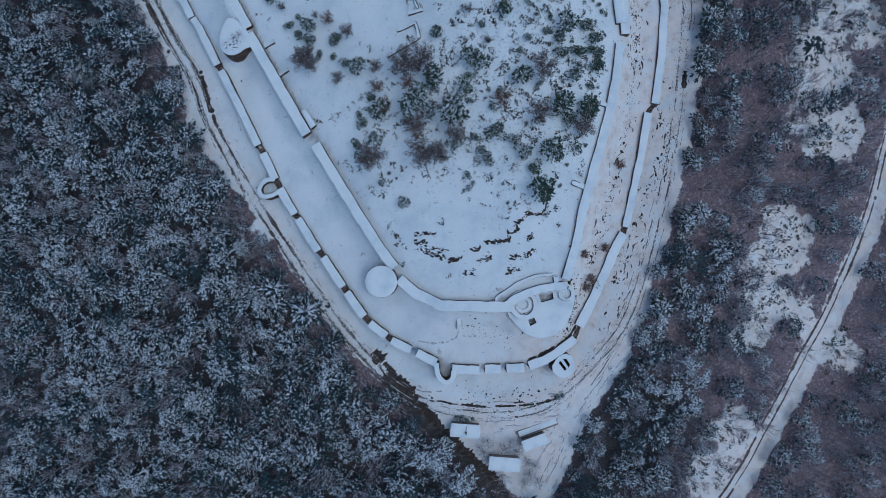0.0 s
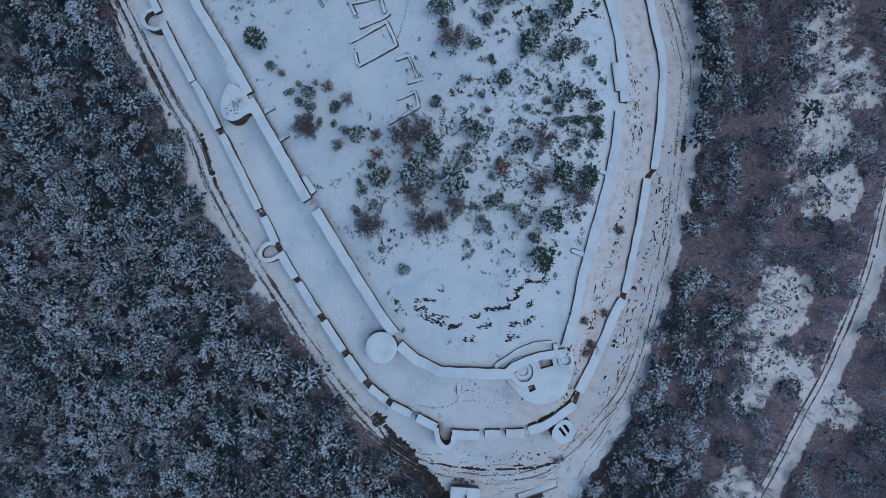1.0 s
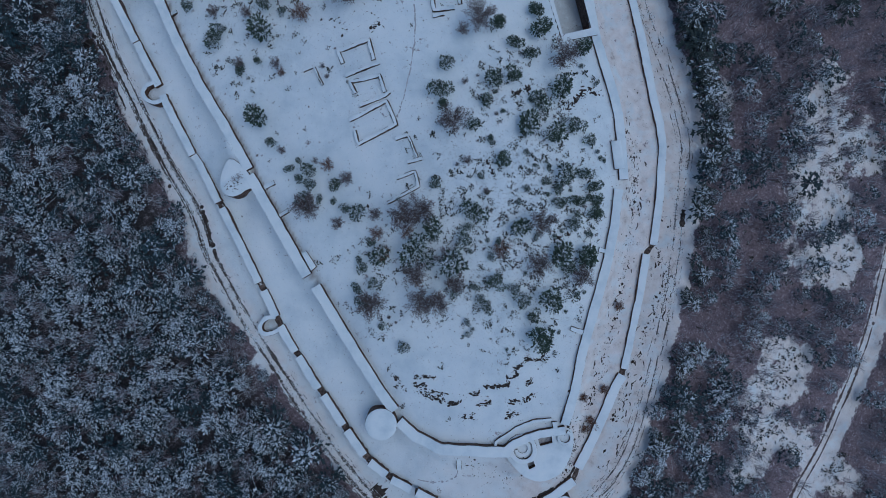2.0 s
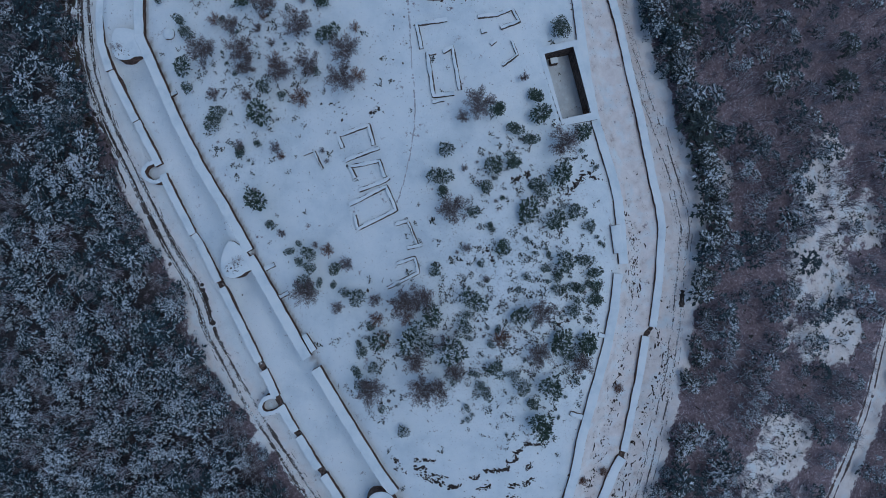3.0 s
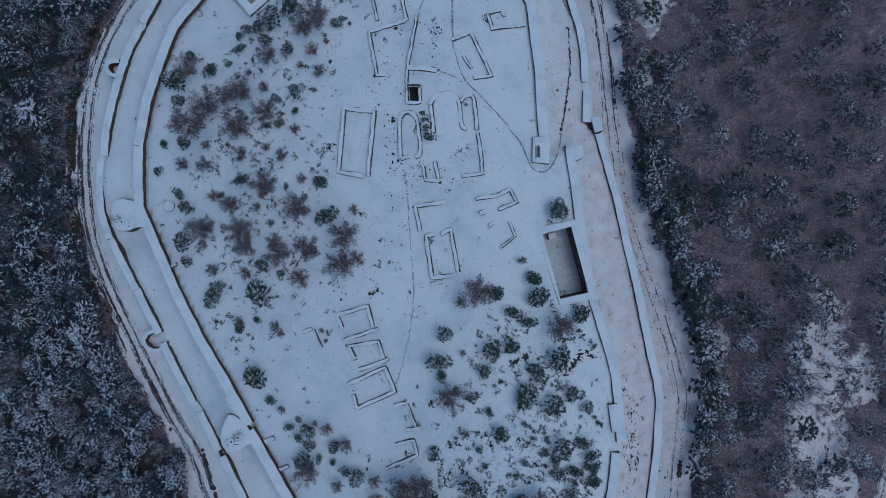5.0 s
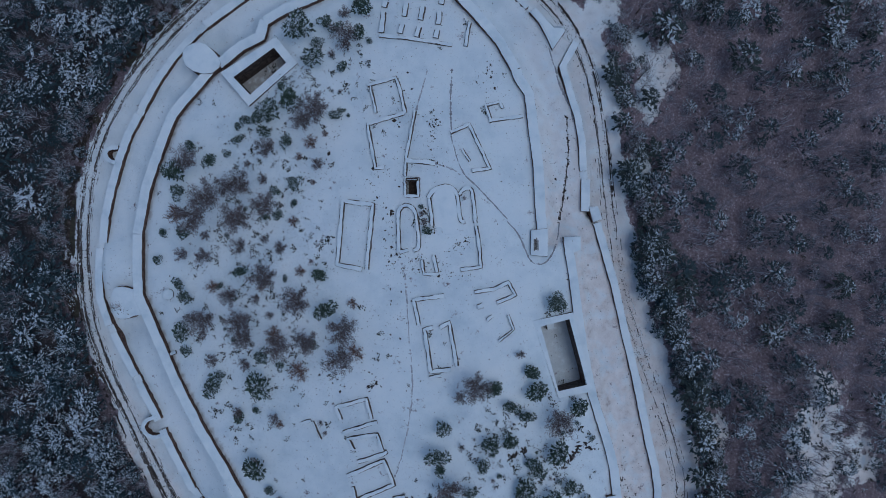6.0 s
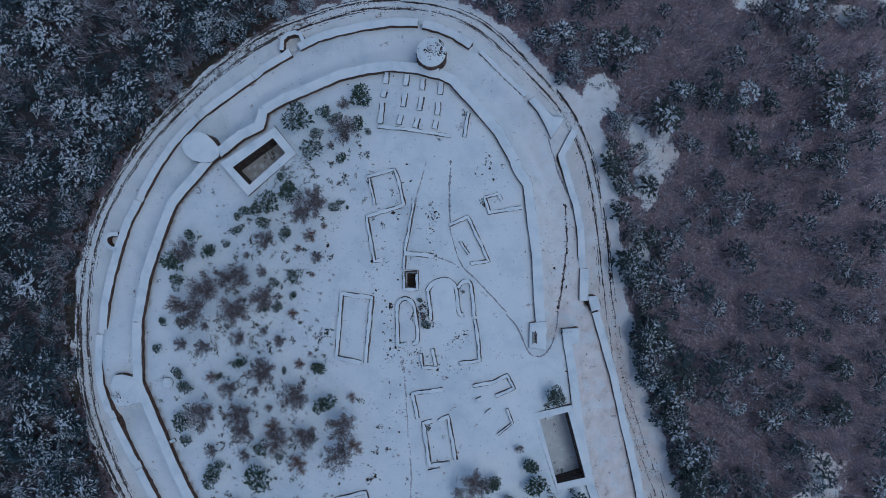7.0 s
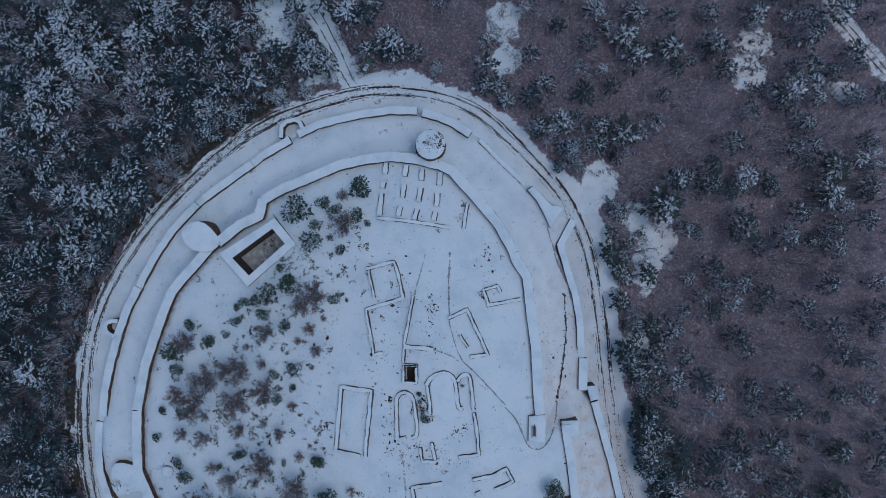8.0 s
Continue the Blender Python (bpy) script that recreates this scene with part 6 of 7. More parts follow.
GREEN_C = [(-15.3, 23.8, 1.3), (-16.5, 19.8, 0.9), (-14.9, 17.1, 1.3), (5.8, 34.4, 1.9), (3.9, 28.7, 1.6), (4.6, 31.4, 1.1), (2.2, 25, 1.9), (-5.6, 27.2, 2.3), (-2.9, 25.5, 1.3), (-1.7, 29.4, 0.8), (2.4, 19.3, 1.1), (10, 21.3, 1.7), (8.9, 26.1, 0.9), (14.6, 30.6, 1.4), (14.4, 17.8, 1.7), (13, 19.9, 1.2), (19.9, 18.5, 1.7), (22.7, 25.8, 1.7), (23.4, 23.7, 1.5), (25.9, 26.1, 1.6), (24.8, 36.2, 1.1), (28.5, 34, 1.5), (27.6, 36.8, 0.8), (29.3, 37.1, 0.8), (24.5, 32.2, 1.7), (21.3, 35.8, 1.1), (6.8, 18.2, 1.1)]
GREEN_D = [(8.1, 16.7, 1.1), (5.9, 20.4, 0.7), (17, 15.3, 1.4), (-11.7, 12.8, 0.8), (-12.6, 21, 1.3), (-12.7, 26.8, 1.5), (4.7, 13.8, 0.6), (8.8, 47.7, 0.8), (11.2, 43.6, 1.1), (7.1, 41, 0.8), (22.8, 41.4, 1.5), (26.7, 41.3, 1.5), (28.4, 39.1, 1.1), (21.2, 38.3, 0.9), (15.3, 38.4, 0.9), (18.3, 11.2, 1.8), (-7.6, 8.9, 0.9), (4.9, 11.6, 0.7), (-1.2, 39.4, 0.8), (-49.9, 115.8, 0.8), (-45.2, 113.1, 1.5), (-52.2, 111, 1.5), (-42, 114.5, 0.8), (-39.4, 120, 0.8), (-37.5, 121, 0.9), (-35.2, 121.5, 1.2), (-32.5, 122.6, 1.5)]
GREEN_E = [(-28.2, 124.7, 1.9), (-19.9, 122, 0.8), (-34.3, 118, 0.9), (-39.3, 117.2, 0.8), (-29.5, 116.4, 1.4), (-27.4, 108.6, 1.4), (-31.8, 106.4, 1.1), (-51.7, 106.8, 1.5), (-39.3, 101.1, 0.9), (-33.8, 101.7, 0.8), (-27.9, 104.4, 0.8), (-31.2, 102, 0.6), (-35.8, 126.4, 0.9), (-30.6, 127.9, 0.9), (-2, 99.3, 0.7), (-3.4, 103.5, 0.5), (-26.6, 139.1, 1.9), (-22.6, 140.2, 1.3), (-23.6, 136.1, 1.3), (-15.1, 143, 1.6), (-24.7, 132.9, 1.4), (-13.5, 136.3, 0.8), (-20, 139, 1.1), (-16.3, 138.1, 1.1), (-19, 131.4, 0.8)]
BARE_A = [(-50.9, 94.6, 1.7), (-45.7, 94.3, 1.9), (-46, 98.3, 1.3), (-38.5, 96.1, 1.9), (-33.5, 97.4, 1.1), (-30.2, 95.8, 1.5), (-33.5, 90.1, 1.9), (-40.1, 86.4, 1.5), (-35.3, 85.9, 1.3), (-27.4, 85.5, 1.7), (-45.5, 81.7, 2.5), (-38.3, 81.6, 1.9), (-32.5, 82.8, 1.1), (-37.2, 78.4, 1.7), (-30.5, 76.6, 1.5), (-25.1, 78.3, 1.9), (-37.8, 73.1, 1.3), (-44.5, 73.7, 1.3), (-17.4, 80.5, 2.3), (-18.5, 75.2, 1.7), (-39.3, 63.6, 1.3), (-31.8, 62.9, 1.4), (-36, 54.2, 1.3)]
BARE_B = [(15.5, 75.5, 0.9), (6.8, 69.7, 2.1), (3.9, 67.7, 1.4), (22.6, 63.1, 2.5), (1.9, 50.7, 2.6), (4.2, 58.3, 0.8), (-22.7, 62.2, 0.7), (-21.9, 60.3, 0.6), (-31.1, 46.5, 0.9), (-24.3, 44.3, 0.8), (-17.8, 40.8, 1.4), (-25.6, 35.4, 1.6), (-19.8, 32.4, 1.3), (-12.7, 34.1, 1.3), (-7.2, 33.7, 1.7), (-3.9, 34.6, 2.3), (0.9, 25.6, 1.5), (-5.4, 23, 1.5), (-0.9, 17.4, 2.5), (-3.9, 17.6, 1.7), (2.2, 21.3, 1.5), (26, 22.3, 1.5), (17.9, 32, 1.5)]
BARE_C = [(17.5, 24.2, 1.5), (-13.3, 17.1, 1.7), (4.6, 43.6, 0.9), (8.1, 38, 0.8), (-49.6, 113, 1.5), (-23.3, 122.3, 2.1), (-26.3, 120.4, 1.5), (-23.1, 112, 1.3), (-33.9, 109, 1.3), (-33.4, 115, 1.5), (-45.5, 106.2, 2.5), (-38.1, 108.5, 1.7), (-41.8, 107.6, 1.5), (-46.6, 102.2, 2.1), (-39.5, 101.6, 2.1), (-33.3, 104, 1.5), (-37.2, 112.3, 0.9), (-3.1, 102.2, 0.6), (-2.5, 100.7, 0.7), (5, 105, 0.5), (-18, 136.4, 1.6), (-18.3, 141.8, 1.3), (-20.7, 133.6, 0.9)]
RUSSET = [(-34.3, 88.3, 1.1), (-26.4, 91.3, 1.3), (-44.4, 88.2, 1.5), (-31.7, 78.9, 1.4), (-26.7, 72.1, 1.5), (-16, 76.1, 1.3), (-16.2, 85.3, 0.8), (-31, 61.5, 0.8), (-21.6, 43.4, 1.2), (-12.2, 30.2, 1.3), (-6.5, 30.7, 1.1), (-5, 21.2, 0.8), (10.5, 27.3, 1.3), (-11.1, 26.9, 1.1), (-24.4, 115.8, 1.3), (-27, 113.4, 0.9), (-21.9, 117.8, 0.6), (-24.1, 108.4, 0.6), (-52.1, 102.3, 1.7), (-28.1, 101, 0.8)]

SCRUB = "scrub in the court"
green_kinds = [plant_kind("juniper_bush", round_crown(20 + i, 1.35, 1.0, 520), M_JUNIPER, stem_mesh(i, 0.5, 0.08), "dark green juniper bush dusted with snow", "bush", SCRUB, "foliage", "stem") for i in range(5)]
bare_kinds = [plant_kind("bare_shrub", bare_crown(40 + i, 2.2, 0.9, 900, 1.15, 0.7, splinters), M_SHRUB, stem_mesh(i + 9, 0.6, 0.07), "leafless grey-brown shrub in the snow", "shrub", SCRUB, "twig_crown", "stem") for i in range(4)]
russet_kinds = [plant_kind("russet_shrub", bare_crown(60 + i, 1.7, 1.0, 700, 1.05, 0.8, splinters), M_RUSSET, stem_mesh(i + 15, 0.5, 0.07), "russet shrub with withered leaves in the snow", "shrub", SCRUB, "twig_crown", "stem") for i in range(3)]
planted(green_kinds, [(x, y, q * (1.1 if x < -20 and y > 60 else 1.0)) for x, y, q in GREEN_A + GREEN_B + GREEN_C + GREEN_D + GREEN_E], 1)
big_kinds = [plant_kind("bare_shrub", bare_crown(50 + i, 1.9, 0.95, 1900, 0.95, 0.5, splinters), M_SHRUB, stem_mesh(i + 19, 0.6, 0.06), "broad leafless grey-brown thicket in the snow", "shrub", SCRUB, "twig_crown", "stem") for i in range(4)]
bare_all = [(x, y, min(q, 2.3 if x < -20 else 1.75)) for x, y, q in BARE_A + BARE_B + BARE_C]
planted(bare_kinds, [q for q in bare_all if q[2] < 1.45], 2)
planted(big_kinds, [q for q in bare_all if q[2] >= 1.45], 12)
planted(russet_kinds, RUSSET, 3)


def scrubby(x, y):
    """Where dwarf scrub grows in the court."""
    a = np.exp(-(((x - 15) / 15) ** 2 + ((y - 32) / 20) ** 2) ** 1.5)
    b = 0.5 * np.exp(-(((x + 36) / 13) ** 2 + ((y - 90) / 28) ** 2) ** 2)
    c = 0.6 * np.exp(-(((x + 4) / 15) ** 2 + ((y - 24) / 12) ** 2) ** 2)
    d = 0.6 * np.exp(-(((x - 16) / 11) ** 2 + ((y - 58) / 9) ** 2) ** 2)
    e = 0.45 * np.exp(-(((x + 26) / 12) ** 2 + ((y - 128) / 8) ** 2) ** 2)
    return (a + b + c + d + e + 0.012) * (far_from(INNER, x, y) > 2.0)


# young growth between the larger bushes
young = random.Random(77)
small = []
while len(small) < 34:
    q = (young.gauss(26.5, 4.5), young.gauss(36, 13), young.uniform(0.45, 1.05))
    if far_from(INNER, q[0], q[1])[0] > 2.6:
        small.append(q)
while len(small) < 164:
    q = (young.uniform(-56, 32), young.uniform(-4, 140), young.uniform(0.35, 0.95))
    if scrubby(q[0], q[1])[0] > young.random() * 1.1 + 0.06:
        small.append(q)
planted([copy_thing(green_kinds[i], Matrix()) for i in range(4)], small[:105], 13)
planted([copy_thing(bare_kinds[i], Matrix()) for i in range(4)], small[105:], 14)
court_pine = plant_kind("pine_tree", joined(round_crown(81, 2.4, 1.9, 1500), round_crown(82, 3.2, 1.2, 700)), M_JUNIPER, stem_mesh(31, 2.5, 0.16), "single green pine tree beside the cistern wall", "tree", "")
court_pine.matrix_basis = Matrix.Translation((22.3, 85.3, land(22.3, 85.3))) @ Matrix.Diagonal((1.25, 1.25, 1.1, 1))
planted([plant_kind("terrace_bush", bare_crown(77, 1.0, 1.0, 500, 1.8, 1.0, splinters), M_RUSSET, stem_mesh(33, 0.5, 0.07), "brown withered bush on the terrace", "bush", "bushes on the terrace", "twig_crown", "stem")], [(34.2, 16.3, 1.2)] + TERRACE_BUSHES, 4)

row = [(-3.4 + 2.4 * f + young.gauss(0, 0.15), 103.6 - 3.4 * f + young.gauss(0, 0.2), young.uniform(0.3, 0.5)) for f in (0, 0.13, 0.27, 0.4, 0.52, 0.65, 0.8, 0.95)]
planted([copy_thing(green_kinds[i], Matrix()) for i in range(2)], row, 15)

# ---- woods ----
WEST_N, EAST_N = 120, 260


def scattered(rng, n, x0, x1, y0, y1, gap, keep):
    """Spots at least gap apart for which keep gives a chance above a random number."""
    x, y = rng.uniform(x0, x1, n), rng.uniform(y0, y1, n)
    ok = keep(x, y) > rng.uniform(0, 1, n)
    cells, out = {}, []
    for px, py in zip(x[ok], y[ok]):
        c = (int(px // gap), int(py // gap))
        if any(math.hypot(px - q[0], py - q[1]) < gap for i in (-1, 0, 1) for j in (-1, 0, 1) for q in cells.get((c[0] + i, c[1] + j), ())):
            continue
        cells.setdefault(c, []).append((px, py))
        out.append((px, py))
    return np.array(out)


def wooded(x, y):
    """How far a place may carry trees: beyond the road, off the tracks and clearings."""
    w = (far_from(OUTER, x, y) < -5.5) & (far_from(ROAD, x, y) < -2.2)
    w = w & (far_from(TRACK_EAST, x, y, False) > 3.9) & (far_from(TRACK_NORTH, x, y, False) > 2.4) & (far_from(TRACK_FAR, x, y, False) > 2.6) & (far_from(LANE_BANKS[0], x, y, False) > 1.4)
    w = w & ((np.hypot(x - 11, (y + 40) * 0.9) > 12.5) | (above_lane(x, y) < 0.5)) & (far_from(LANE, x, y, False) > 1.5) & (far_from(TRACK_SOUTH, x, y, False) > 3.6)
    return w * (1 - 0.93 * cleared(x, y)) * (far_from(ROAD, x, y) - 1.2 * lumpy(x, y, 11) - 1.6 * smooth(0, -15, x) + 2.3 * western_verge(x, y) + 0.9 * smooth(50, 70, y) * smooth(-20, -40, x) + 1.3 * smooth(15, 30, x) * smooth(30, 50, y) < -2.8)


rng = np.random.default_rng(5)
ever = scattered(rng, 26000, -101, 104, -62, 200, 2.95, lambda x, y: wooded(x, y) * westerly(x, y))
bare = scattered(rng, 20000, -101, 104, -62, 200, 2.2, lambda x, y: wooded(x, y) * (0.18 + 0.77 * (1 - westerly(x, y))))
ever = np.column_stack([ever, rng.uniform(0.65, 1.3, len(ever)) * (1 - 0.15 * smooth(10, 30, ever[:, 0]))])
bare = np.column_stack([bare, rng.uniform(0.6, 1.3, len(bare))])
ever_road = np.argsort(-far_from(OUTER, ever[:, 0], ever[:, 1]))
bare_road = np.argsort(-far_from(OUTER, bare[:, 0], bare[:, 1]))
pine_kinds = [plant_kind("pine_tree", conifer_crown(100 + i, 6.6, 2.3, 54, 9) if i < 3 else bough_crown(100 + i, 6.6, 2.7, 70), M_PINE if i < 3 else M_BOUGH, stem_mesh(50 + i, 3.4, 0.16), "snow-dusted dark green pine on the wooded slope", "tree", "pines beside the road") for i in range(6)]
planted(pine_kinds, [tuple(ever[i]) for i in ever_road[:WEST_N]], 6)
grove = [(x + young.gauss(0, 2.0), y + young.gauss(0, 2.6), young.uniform(0.4, 0.85)) for x, y in GROVES for _ in range(4 if y > 100 else 6)]
fringe = [p for p in beside(RING, -6.8) if p[0] > 30 and 48 < p[1] < 108]
grove += [(x + young.gauss(0, 0.9), y + young.gauss(0, 1.0), young.uniform(0.4, 0.85)) for x, y in fringe for _ in range(2)]
laden_kinds = [plant_kind("pine_tree", bough_crown(110 + i, 6.0, 2.5, 72), M_LADEN, stem_mesh(57 + i, 3.4, 0.16), "snow-laden pine standing among leafless trees", "tree", "scattered pines on the slope") for i in range(3)]
planted(laden_kinds, [(x, y, (0.62 if x < 57 and y < 90 else 0.85) + 0.45 * math.sin(7 * x) ** 2) for x, y in LONE_PINES]
        + [q for q in grove if far_from(ROAD, q[0], q[1])[0] < -3.0], 16)
tree_kinds = [plant_kind("bare_tree", tall_crown(130 + i, 6.5, 2.0, 180, 1.5), M_TWIG if i < 3 else M_RIME, stem_mesh(70 + i, 4.5, 0.13), "leafless grey-brown tree on the wooded slope", "tree", "bare trees beside the road") for i in range(5)]
planted(tree_kinds, [tuple(bare[i]) for i in bare_road[:EAST_N]], 7)
deep = ever[ever_road[WEST_N:]]
bold = smooth(20, 105, deep[:, 1]) > rng.uniform(0.05, 1.05, len(deep))
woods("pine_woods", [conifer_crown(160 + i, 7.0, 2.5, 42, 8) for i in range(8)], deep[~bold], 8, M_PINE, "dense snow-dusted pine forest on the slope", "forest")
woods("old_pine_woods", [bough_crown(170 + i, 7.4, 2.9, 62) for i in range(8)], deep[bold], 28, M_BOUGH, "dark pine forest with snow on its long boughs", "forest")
woods("bare_woods", [tall_crown(180 + i, 6.8, 2.0, 124, 1.6) for i in range(6)], bare[bare_road[EAST_N:]], 9, M_TWIG, "leafless purple-brown thicket on the slope", "forest")


# ---- rocks, loose stones and tufts ----
def rock_data(seed, flat):
    """An angular stone about one metre long."""
    rnd = random.Random(seed)
    bm = bmesh.new()
    bmesh.ops.create_icosphere(bm, subdivisions=1, radius=0.5)
    for v in bm.verts:
        v.co = v.co * rnd.uniform(0.7, 1.25)
        v.co.z *= flat
        v.co.y *= 0.55
    bm.verts.ensure_lookup_table()
    v = np.array([tuple(q.co) for q in bm.verts])
    t = np.array([[q.index for q in f.verts] for f in bm.faces])
    bm.free()
    return v, t


ROCKS = [rock_data(300 + i, 0.55) for i in range(5)]


def clod_data(seed):
    """A small uneven clod or twig end, longer than wide."""
    rnd = random.Random(seed)
    v = np.array([(1, 0, 0), (0, 1, 0), (-1, 0, 0), (0, -1, 0), (0, 0, 0.7), (0, 0, -0.7)]) * 0.5
    v = v * np.array([[rnd.uniform(0.6, 1.4) for _ in range(3)] for _ in range(6)]) * np.array((1.0, rnd.uniform(0.35, 0.8), 0.7))
    return v, np.array([(i, (i + 1) % 4, 4) for i in range(4)] + [((i + 1) % 4, i, 5) for i in range(4)])


CLODS = [clod_data(340 + i) for i in range(7)]
rock_meshes = [fast_mesh("rock", v, t) for v, t in ROCKS]
for me in rock_meshes:
    me.materials.append(M_ROCK)


def along(pts, rnd):
    """A random place on a line and its heading."""
    spans = [math.hypot(b[0] - a[0], b[1] - a[1]) for a, b in zip(pts[:-1], pts[1:])]
    s = rnd.uniform(0, sum(spans))
    for (a, b), l in zip(zip(pts[:-1], pts[1:]), spans):
        if s <= l or b is pts[-1]:
            f = min(1, s / max(l, 1e-6))
            return a[0] + (b[0] - a[0]) * f, a[1] + (b[1] - a[1]) * f, math.degrees(math.atan2(b[1] - a[1], b[0] - a[0]))
        s -= l


TOWER_TOPS = [(-1.0, 151.6, 2.7, 6.72), (-41.0, 40.6, 2.4, inner_top(-38, 41) + 0.26), (-63.6, 84.2, 2.4, inner_top(-61.5, 85) + 0.26)]
for k, (line, spread, count, size) in enumerate(STRATA + LEDGES):
    rnd = random.Random(500 + k)
    ledge = thing("rock_ledge", "dark rock ledge breaking through the snow of the court", "rock", "rock ledges in the court")
    for i in range(round(count * (4.6 if k < len(STRATA) else 3.0))):
        x, y, turn = along(line, rnd)
        x, y = x + rnd.gauss(0, spread * 0.65), y + rnd.gauss(0, spread * 0.65)
        s = size * (0.35 + 1.5 * rnd.random() ** 2)
        ob = part("rock", rock_meshes[rnd.randrange(5)], None, ledge)
        ob.matrix_basis = Matrix.Translation((x, y, max([land(x, y) + 0.02] + [z for tx, ty, r, z in TOWER_TOPS if math.hypot(x - tx, y - ty) < r]))) @ pose(0, 0, 0, rnd.uniform(-15, 15), rnd.uniform(-15, 15), turn + rnd.gauss(0, 22 if k < len(STRATA) else 45)) @ Matrix.Diagonal((s * rnd.uniform(0.8, 1.7), s * rnd.uniform(0.7, 1.3), s * 0.9, 1))

rng = np.random.default_rng(21)
loose = []
for k, (line, spread, count) in enumerate(LOOSE_TERRACE + LOOSE_COURT + LOOSE_CHURCH):
    rnd = random.Random(700 + k)
    for i in range(round((0.8 if k < 3 else 1.5) * count)):
        x, y, turn = along(line, rnd)
        loose.append((x + rnd.gauss(0, spread * 0.6), y + rnd.gauss(0, spread * 0.6), min(0.9, 0.12 + rnd.expovariate(5.5))))
fx, fy = rng.uniform(-70, 48, 26000), rng.uniform(-33, 162, 26000)
within = far_from(INNER, fx, fy) > 1.5
chance = 0.10 + 0.30 * (fx > 8) * ~within + 0.5 * np.clip(lumpy(fx, fy, 6), 0, 1) * (0.4 + 0.6 * within)
fleck = (far_from(ROAD, fx, fy) > -1.5) & (rng.uniform(0, 1, 26000) < 0.8 * chance)
loose += [(x, y, 0.09 + rng.exponential(0.07)) for x, y in zip(fx[fleck], fy[fleck])]
# chains of clods thrown up along the wheel tracks
slush = []
for k, (off, spread, each, size) in enumerate(((-0.62, 0.17, 8.0, 0.2), (0.62, 0.16, 7.5, 0.19), (-1.1, 0.12, 2.0, 0.15), (1.15, 0.12, 2.5, 0.15), (0.0, 0.25, 1.2, 0.14))):
    line = resampled(beside(RING, off), 0.5)
    swell = lumpy([p[0] for p in line], [p[1] for p in line], 15)
    for (x, y), v in zip(line, swell):
        for _ in range(rng.poisson(max(0.05, each * 0.5 * (0.75 + 0.6 * v) * (0.7 if x > 10 else 1.2)))):
            slush.append((x + rng.normal(0, spread), y + rng.normal(0, spread), size * rng.uniform(0.5, 1.7)))
woods("rut_slush", CLODS, np.array(slush), 25, M_CLOD, "dark clods and slush thrown up along the wheel tracks", "slush", -0.04)
woods("loose_stone", CLODS, np.array(loose), 22, M_CLOD, "scattered dark stones and clods in the snow", "stones", -0.04)


def tuft_data(seed):
    rnd = random.Random(seed)
    rows = []
    for i in range(15):
        a = rnd.uniform(0, 6.283)
        rows.append(((rnd.gauss(0, 0.18), rnd.gauss(0, 0.18), rnd.uniform(0.05, 0.25)), (math.cos(a), math.sin(a), rnd.uniform(0.1, 0.9)), rnd.uniform(0.14, 0.36), rnd.uniform(0.09, 0.2), 0.03))
    return needles(rows)


tufts = scattered(rng, 40000, -62, 34, -8, 146, 0.5, lambda x, y: scrubby(x, y) * smooth(-0.7, 0.5, lumpy(x, y, 5)))
tufts = np.column_stack([tufts, rng.uniform(0.35, 1.45, len(tufts)) ** 1.6])
woods("tuft", [tuft_data(400 + i) for i in range(8)], tufts, 23, M_TUFT, "small dark tufts of dwarf scrub poking through snow", "scrub")
# undergrowth at the forest's edge and in its clearings
edge = scattered(rng, 150000, -90, 108, -60, 204, 0.6, lambda x, y: (far_from(ROAD, x, y) < -3.0) * (far_from(TRACK_EAST, x, y, False) > 2.2) * (0.012 + 0.25 * smooth(-5.5, -3.5, far_from(ROAD, x, y)) * smooth(-10, -30, x) + 0.6 * smooth(0.05, 0.4, cleared(x, y)) * smooth(-0.6, 0.5, lumpy(x, y, 5))))
edge = np.column_stack([edge, rng.uniform(0.45, 1.4, len(edge)) ** 1.6 * (1 + 0.12 * smooth(50, 60, edge[:, 0]))])
woods("undergrowth", [tuft_data(420 + i) for i in range(8)], edge[edge[:, 0] < 50], 24, M_PINE, "snowy dark undergrowth in the forest clearings", "undergrowth")
woods("undergrowth", [tuft_data(430 + i) for i in range(8)], edge[edge[:, 0] >= 50], 25, M_TUFT, "dark dwarf scrub poking through the snow of the clearings", "undergrowth")
verge = scattered(rng, 60000, -92, 20, -60, 186, 1.15, lambda x, y: (far_from(LANE, x, y, False) > 1.9) * (far_from(LANE_BANKS[0], x, y, False) > 1.2) * (far_from(TRACK_NORTH, x, y, False) > 2.0) * smooth(-2.9, -3.9, far_from(ROAD, x, y) - 0.8 * lumpy(x, y, 9)) * smooth(-11, -7, far_from(ROAD, x, y)) * (smooth(-5, -15, x) * (y > -40)) * smooth(-0.75, 0.1, lumpy(x, y, 12)) * (1 - 0.8 * western_verge(x, y) * smooth(-7, -5, far_from(ROAD, x, y))))
verge = np.column_stack([verge, rng.uniform(0.5, 1.3, len(verge))])
woods("roadside_thicket", [bare_crown(440 + i, 2.4, 1.1, 62, 2.2, 1.0, splinters) for i in range(5)], verge, 26, M_RIME, "rimed leafless thicket along the forest's edge", "thicket")
brush = plant_kind("dry_brush", bare_crown(90, 0.6, 1.0, 160, 0.8), M_RUSSET, stem_mesh(91, 0.3, 0.05), "dry brush growing on a tower top", "brush", "", "twig_crown", "stem")
brush.location = (-40.6, 41.0, 5.15)
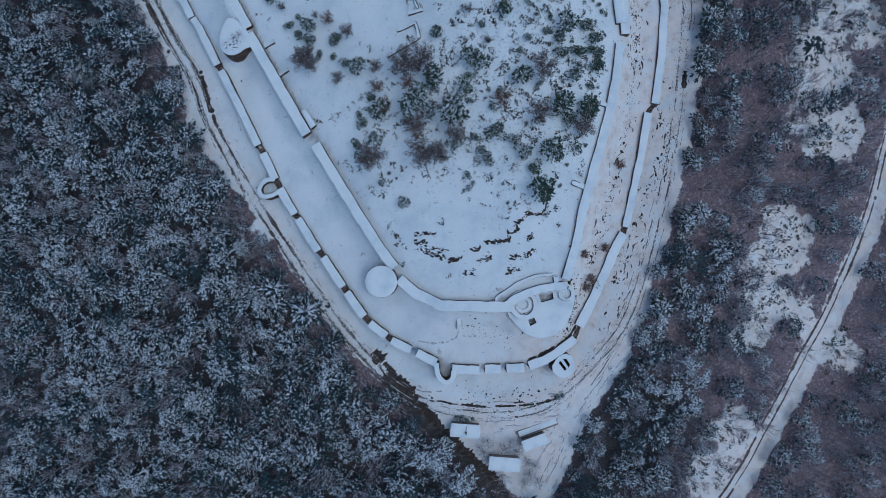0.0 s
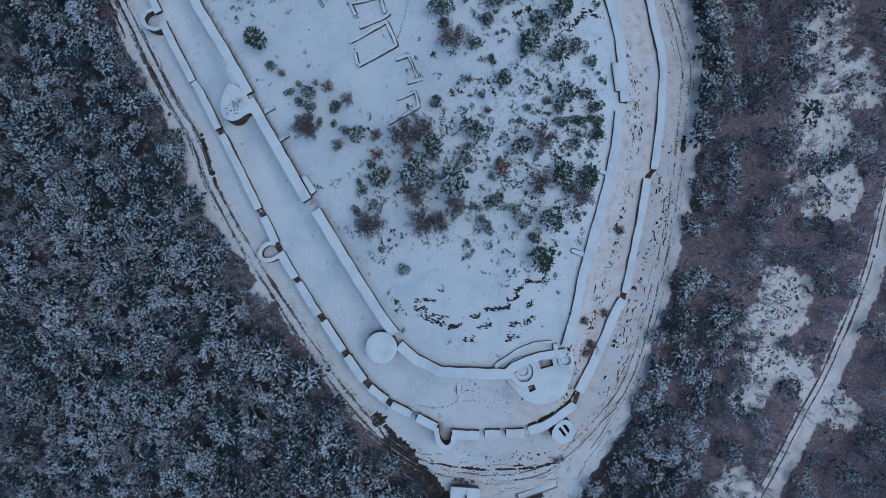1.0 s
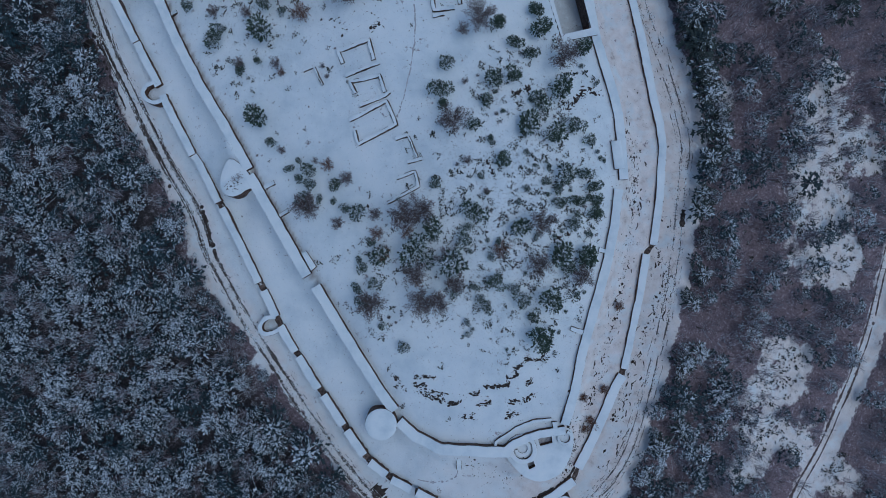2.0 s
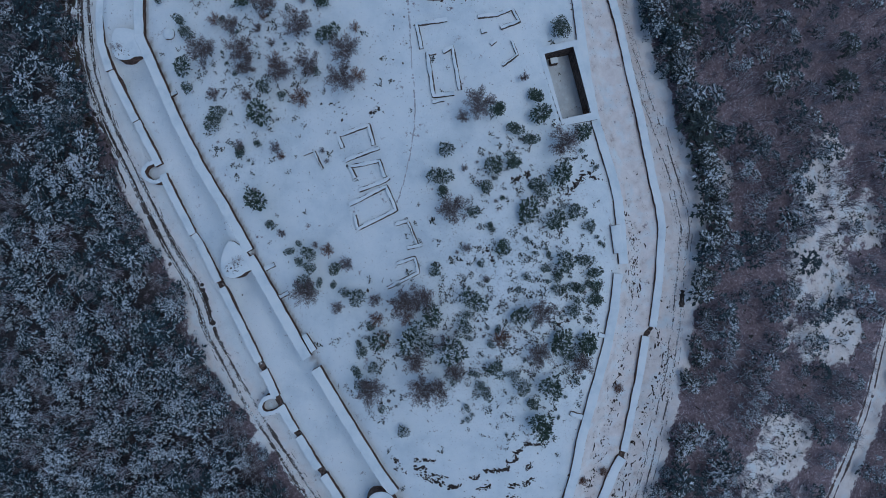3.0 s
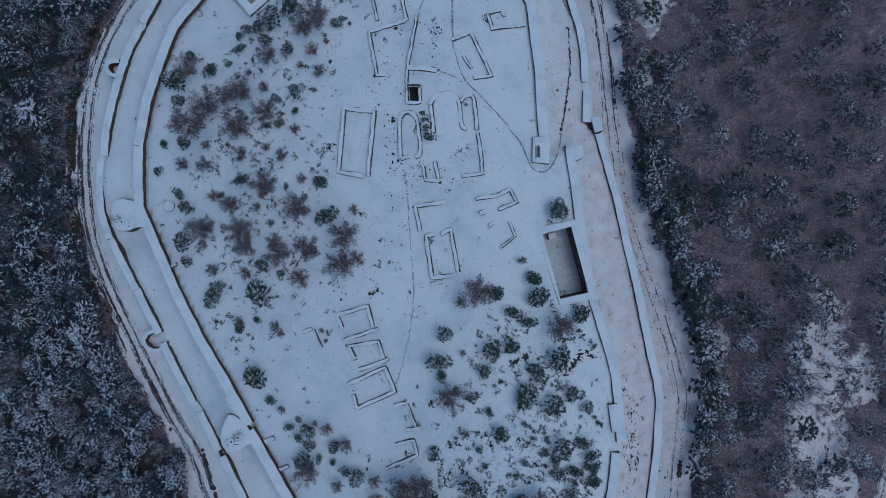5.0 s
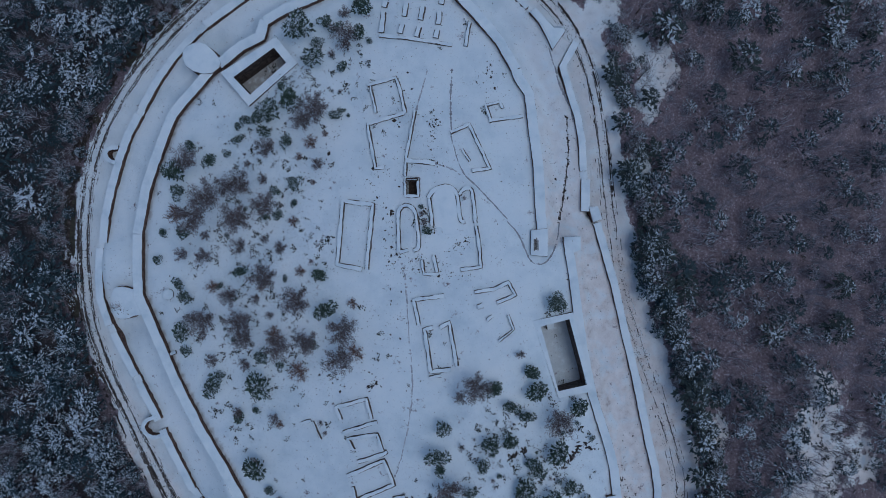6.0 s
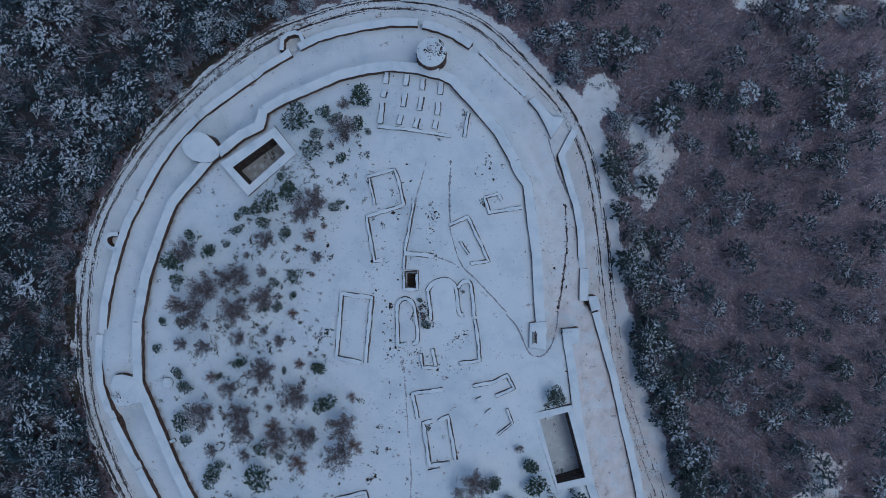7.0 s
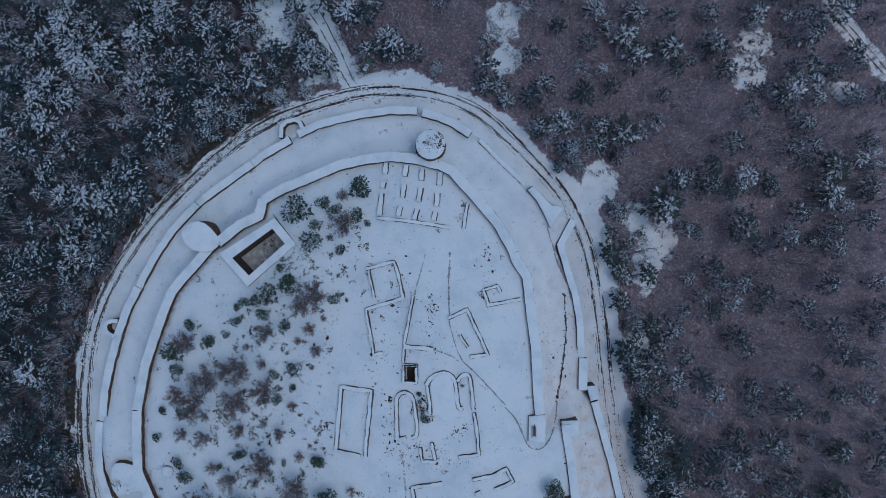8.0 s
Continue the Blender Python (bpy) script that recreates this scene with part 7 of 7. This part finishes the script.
for x, y, z in ((-39.6, 41.6, 5.15), (-64.6, 84.2, 2.35), (-66.0, 84.0, 2.35), (-1.4, 152.0, 6.65)):
    copy_thing(brush, Matrix.Translation((x, y, z)))


# ---- huts below the southern walls ----
def gable_hut(at, size, turn, label, tilt=0.25):
    """A site hut: plank walls, a low mono-pitch roof with snow, a door and a window."""
    l, w, h = size
    root = thing("site_hut", label, "hut", "site huts")
    root.matrix_basis = Matrix.Translation((*at, land(*at) - 0.1)) @ pose(0, 0, 0, 0, 0, turn)
    part("hut_wall", box_mesh("hut_wall", (l, w, h), (0, 0, h / 2), 0.02), M_BOARD, root)
    roof = box_mesh("roof", (l + 0.5, w + 0.5, 0.08), (0, 0, h + 0.1))
    snow = box_mesh("snow_cap", (l + 0.48, w + 0.48, 0.18), (0, 0, h + 0.235), 0.06)
    for me in (roof, snow):
        for v in me.vertices:
            v.co.z += v.co.y / w * tilt
    part("roof", roof, M_STONE, root)
    part("snow_cap", snow, M_SNOW, root)
    part("door", box_mesh("door", (0.85, 0.06, 1.95), (l * 0.2, -w / 2 - 0.02, 1.0), 0.01), M_DARK, root)
    part("window", box_mesh("window", (0.9, 0.06, 0.7), (-l * 0.2, -w / 2 - 0.02, 1.5), 0.01), M_DARK, root)
    return root


first_hut = gable_hut((4.4, -36.0), (5.4, 2.3, 2.4), -4, "small wooden hut with a snow-covered roof beside the road")
part("chimney", box_mesh("chimney", (0.35, 0.35, 1.1), (0.15, -0.35, 2.85), 0.02), M_CISTERN, first_hut, "dark stove chimney")
part("roof_seam", box_mesh("roof_seam", (0.12, 1.3, 0.1), (0.15, 0.45, 2.78), 0.02), M_CISTERN, first_hut, "bare seam between two roof sheets")
gable_hut((18.2, -38.2), (4.6, 1.8, 2.4), 20, "narrow wooden hut with a snow-covered roof beside a slab")
gable_hut((12.3, -43.1), (5.8, 2.4, 2.5), -4, "wooden hut with a snow-covered roof among bare trees")
slab = thing("concrete_slab", "low concrete foundation slab with partly melted snow", "slab")
slab.matrix_basis = Matrix.Translation((18.9, -35.9, land(18.9, -35.9))) @ pose(0, 0, 0, 0, 0, 20)
part("base", box_mesh("base", (8.4, 1.5, 0.5), (0, 0, 0), 0.03), M_BOARD, slab)
part("snow_cap", box_mesh("snow_cap", (8.0, 1.1, 0.12), (0.1, 0.12, 0.31), 0.04), M_SNOW, slab)
planted([plant_kind("rimed_tree", bare_crown(230 + i, 3.6, 1.9, 420, 1.3, 0.8, splinters), M_RIME, stem_mesh(95 + i, 2.2, 0.12), "small leafless tree white with rime beside the huts", "tree", "trees by the huts") for i in range(3)],
        [(9.0, -38.6, 0.9), (12.6, -39.9, 1.0), (14.8, -40.8, 0.9), (17.2, -43.2, 1.0), (17.8, -45.8, 1.1), (7.4, -40.0, 0.7), (12.0, -46.5, 1.0), (13.6, -38.9, 0.8), (15.6, -39.4, 0.75), (8.2, -41.4, 0.8), (18.6, -43.9, 0.9), (16.6, -47.6, 1.0), (19.4, -47.4, 0.9)], 31)
pier = thing("stone_pier", "short square stone pier standing in the cistern", "pier")
pier.matrix_basis = Matrix.Translation((21.9, 80.2, land(21.9, 80.2) - 0.2)) @ pose(0, 0, 0, 0, 0, 12)
part("masonry", box_mesh("masonry", (1.5, 1.2, 1.8), (0, 0, 0.9), 0.05), M_STONE, pier)
part("snow_cap", box_mesh("snow_cap", (1.45, 1.15, 0.16), (0, 0, 1.89), 0.06), M_SNOW, pier)

# dark-floored pit between the church and the house ruins
sump = thing("sump", "dark floor of a small square pit between ruins", "pit")
sump.location = (-5.0, 107.3, court_level(-5.0, 107.3) - 2.4)
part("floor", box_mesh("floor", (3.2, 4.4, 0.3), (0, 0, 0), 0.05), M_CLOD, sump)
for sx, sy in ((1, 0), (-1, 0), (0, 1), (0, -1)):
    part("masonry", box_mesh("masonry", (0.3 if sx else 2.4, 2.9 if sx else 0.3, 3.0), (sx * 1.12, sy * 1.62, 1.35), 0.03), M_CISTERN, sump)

# hedge behind the first hut
planted([plant_kind("hedge_bush", round_crown(240 + i, 0.95, 1.0, 560), M_JUNIPER, stem_mesh(98 + i, 0.5, 0.08), "dark green hedge bush behind the hut", "bush", "hedge behind the hut", "foliage", "stem") for i in range(2)],
        [(2.6, -33.9, 0.7), (3.7, -34.0, 0.8), (4.8, -34.1, 0.8), (5.9, -34.2, 0.7), (22.6, -29.4, 1.0), (23.6, -28.9, 0.8)], 41)


# ---- green board stand beside the northern road ----
def board_stand(at, turn):
    root = thing("board_stand", "green painted metal board stand beside the forest road", "sign stand")
    root.matrix_basis = Matrix.Translation((*at, land(*at))) @ pose(0, 0, 0, 0, 0, turn)
    for sx in (-1, 1):
        part("post", box_mesh("post", (0.12, 0.12, 2.3), (sx * 1.1, 0, 1.1), 0.02), M_GREEN, root)
    board = part("board", box_mesh("board", (2.4, 0.08, 1.3), (0, -0.1, 1.6), 0.02), M_GREEN, root)
    board.rotation_euler = (radians(-25), 0, 0)
    roof = part("roof", box_mesh("roof", (2.7, 1.0, 0.08), (0, 0, 2.45), 0.02), M_GREEN, root)
    part("snow_cap", box_mesh("snow_cap", (1.5, 0.8, 0.1), (-0.4, 0, 2.55), 0.04), M_SNOW, roof)
    return root


board_stand(BOARD, 60)
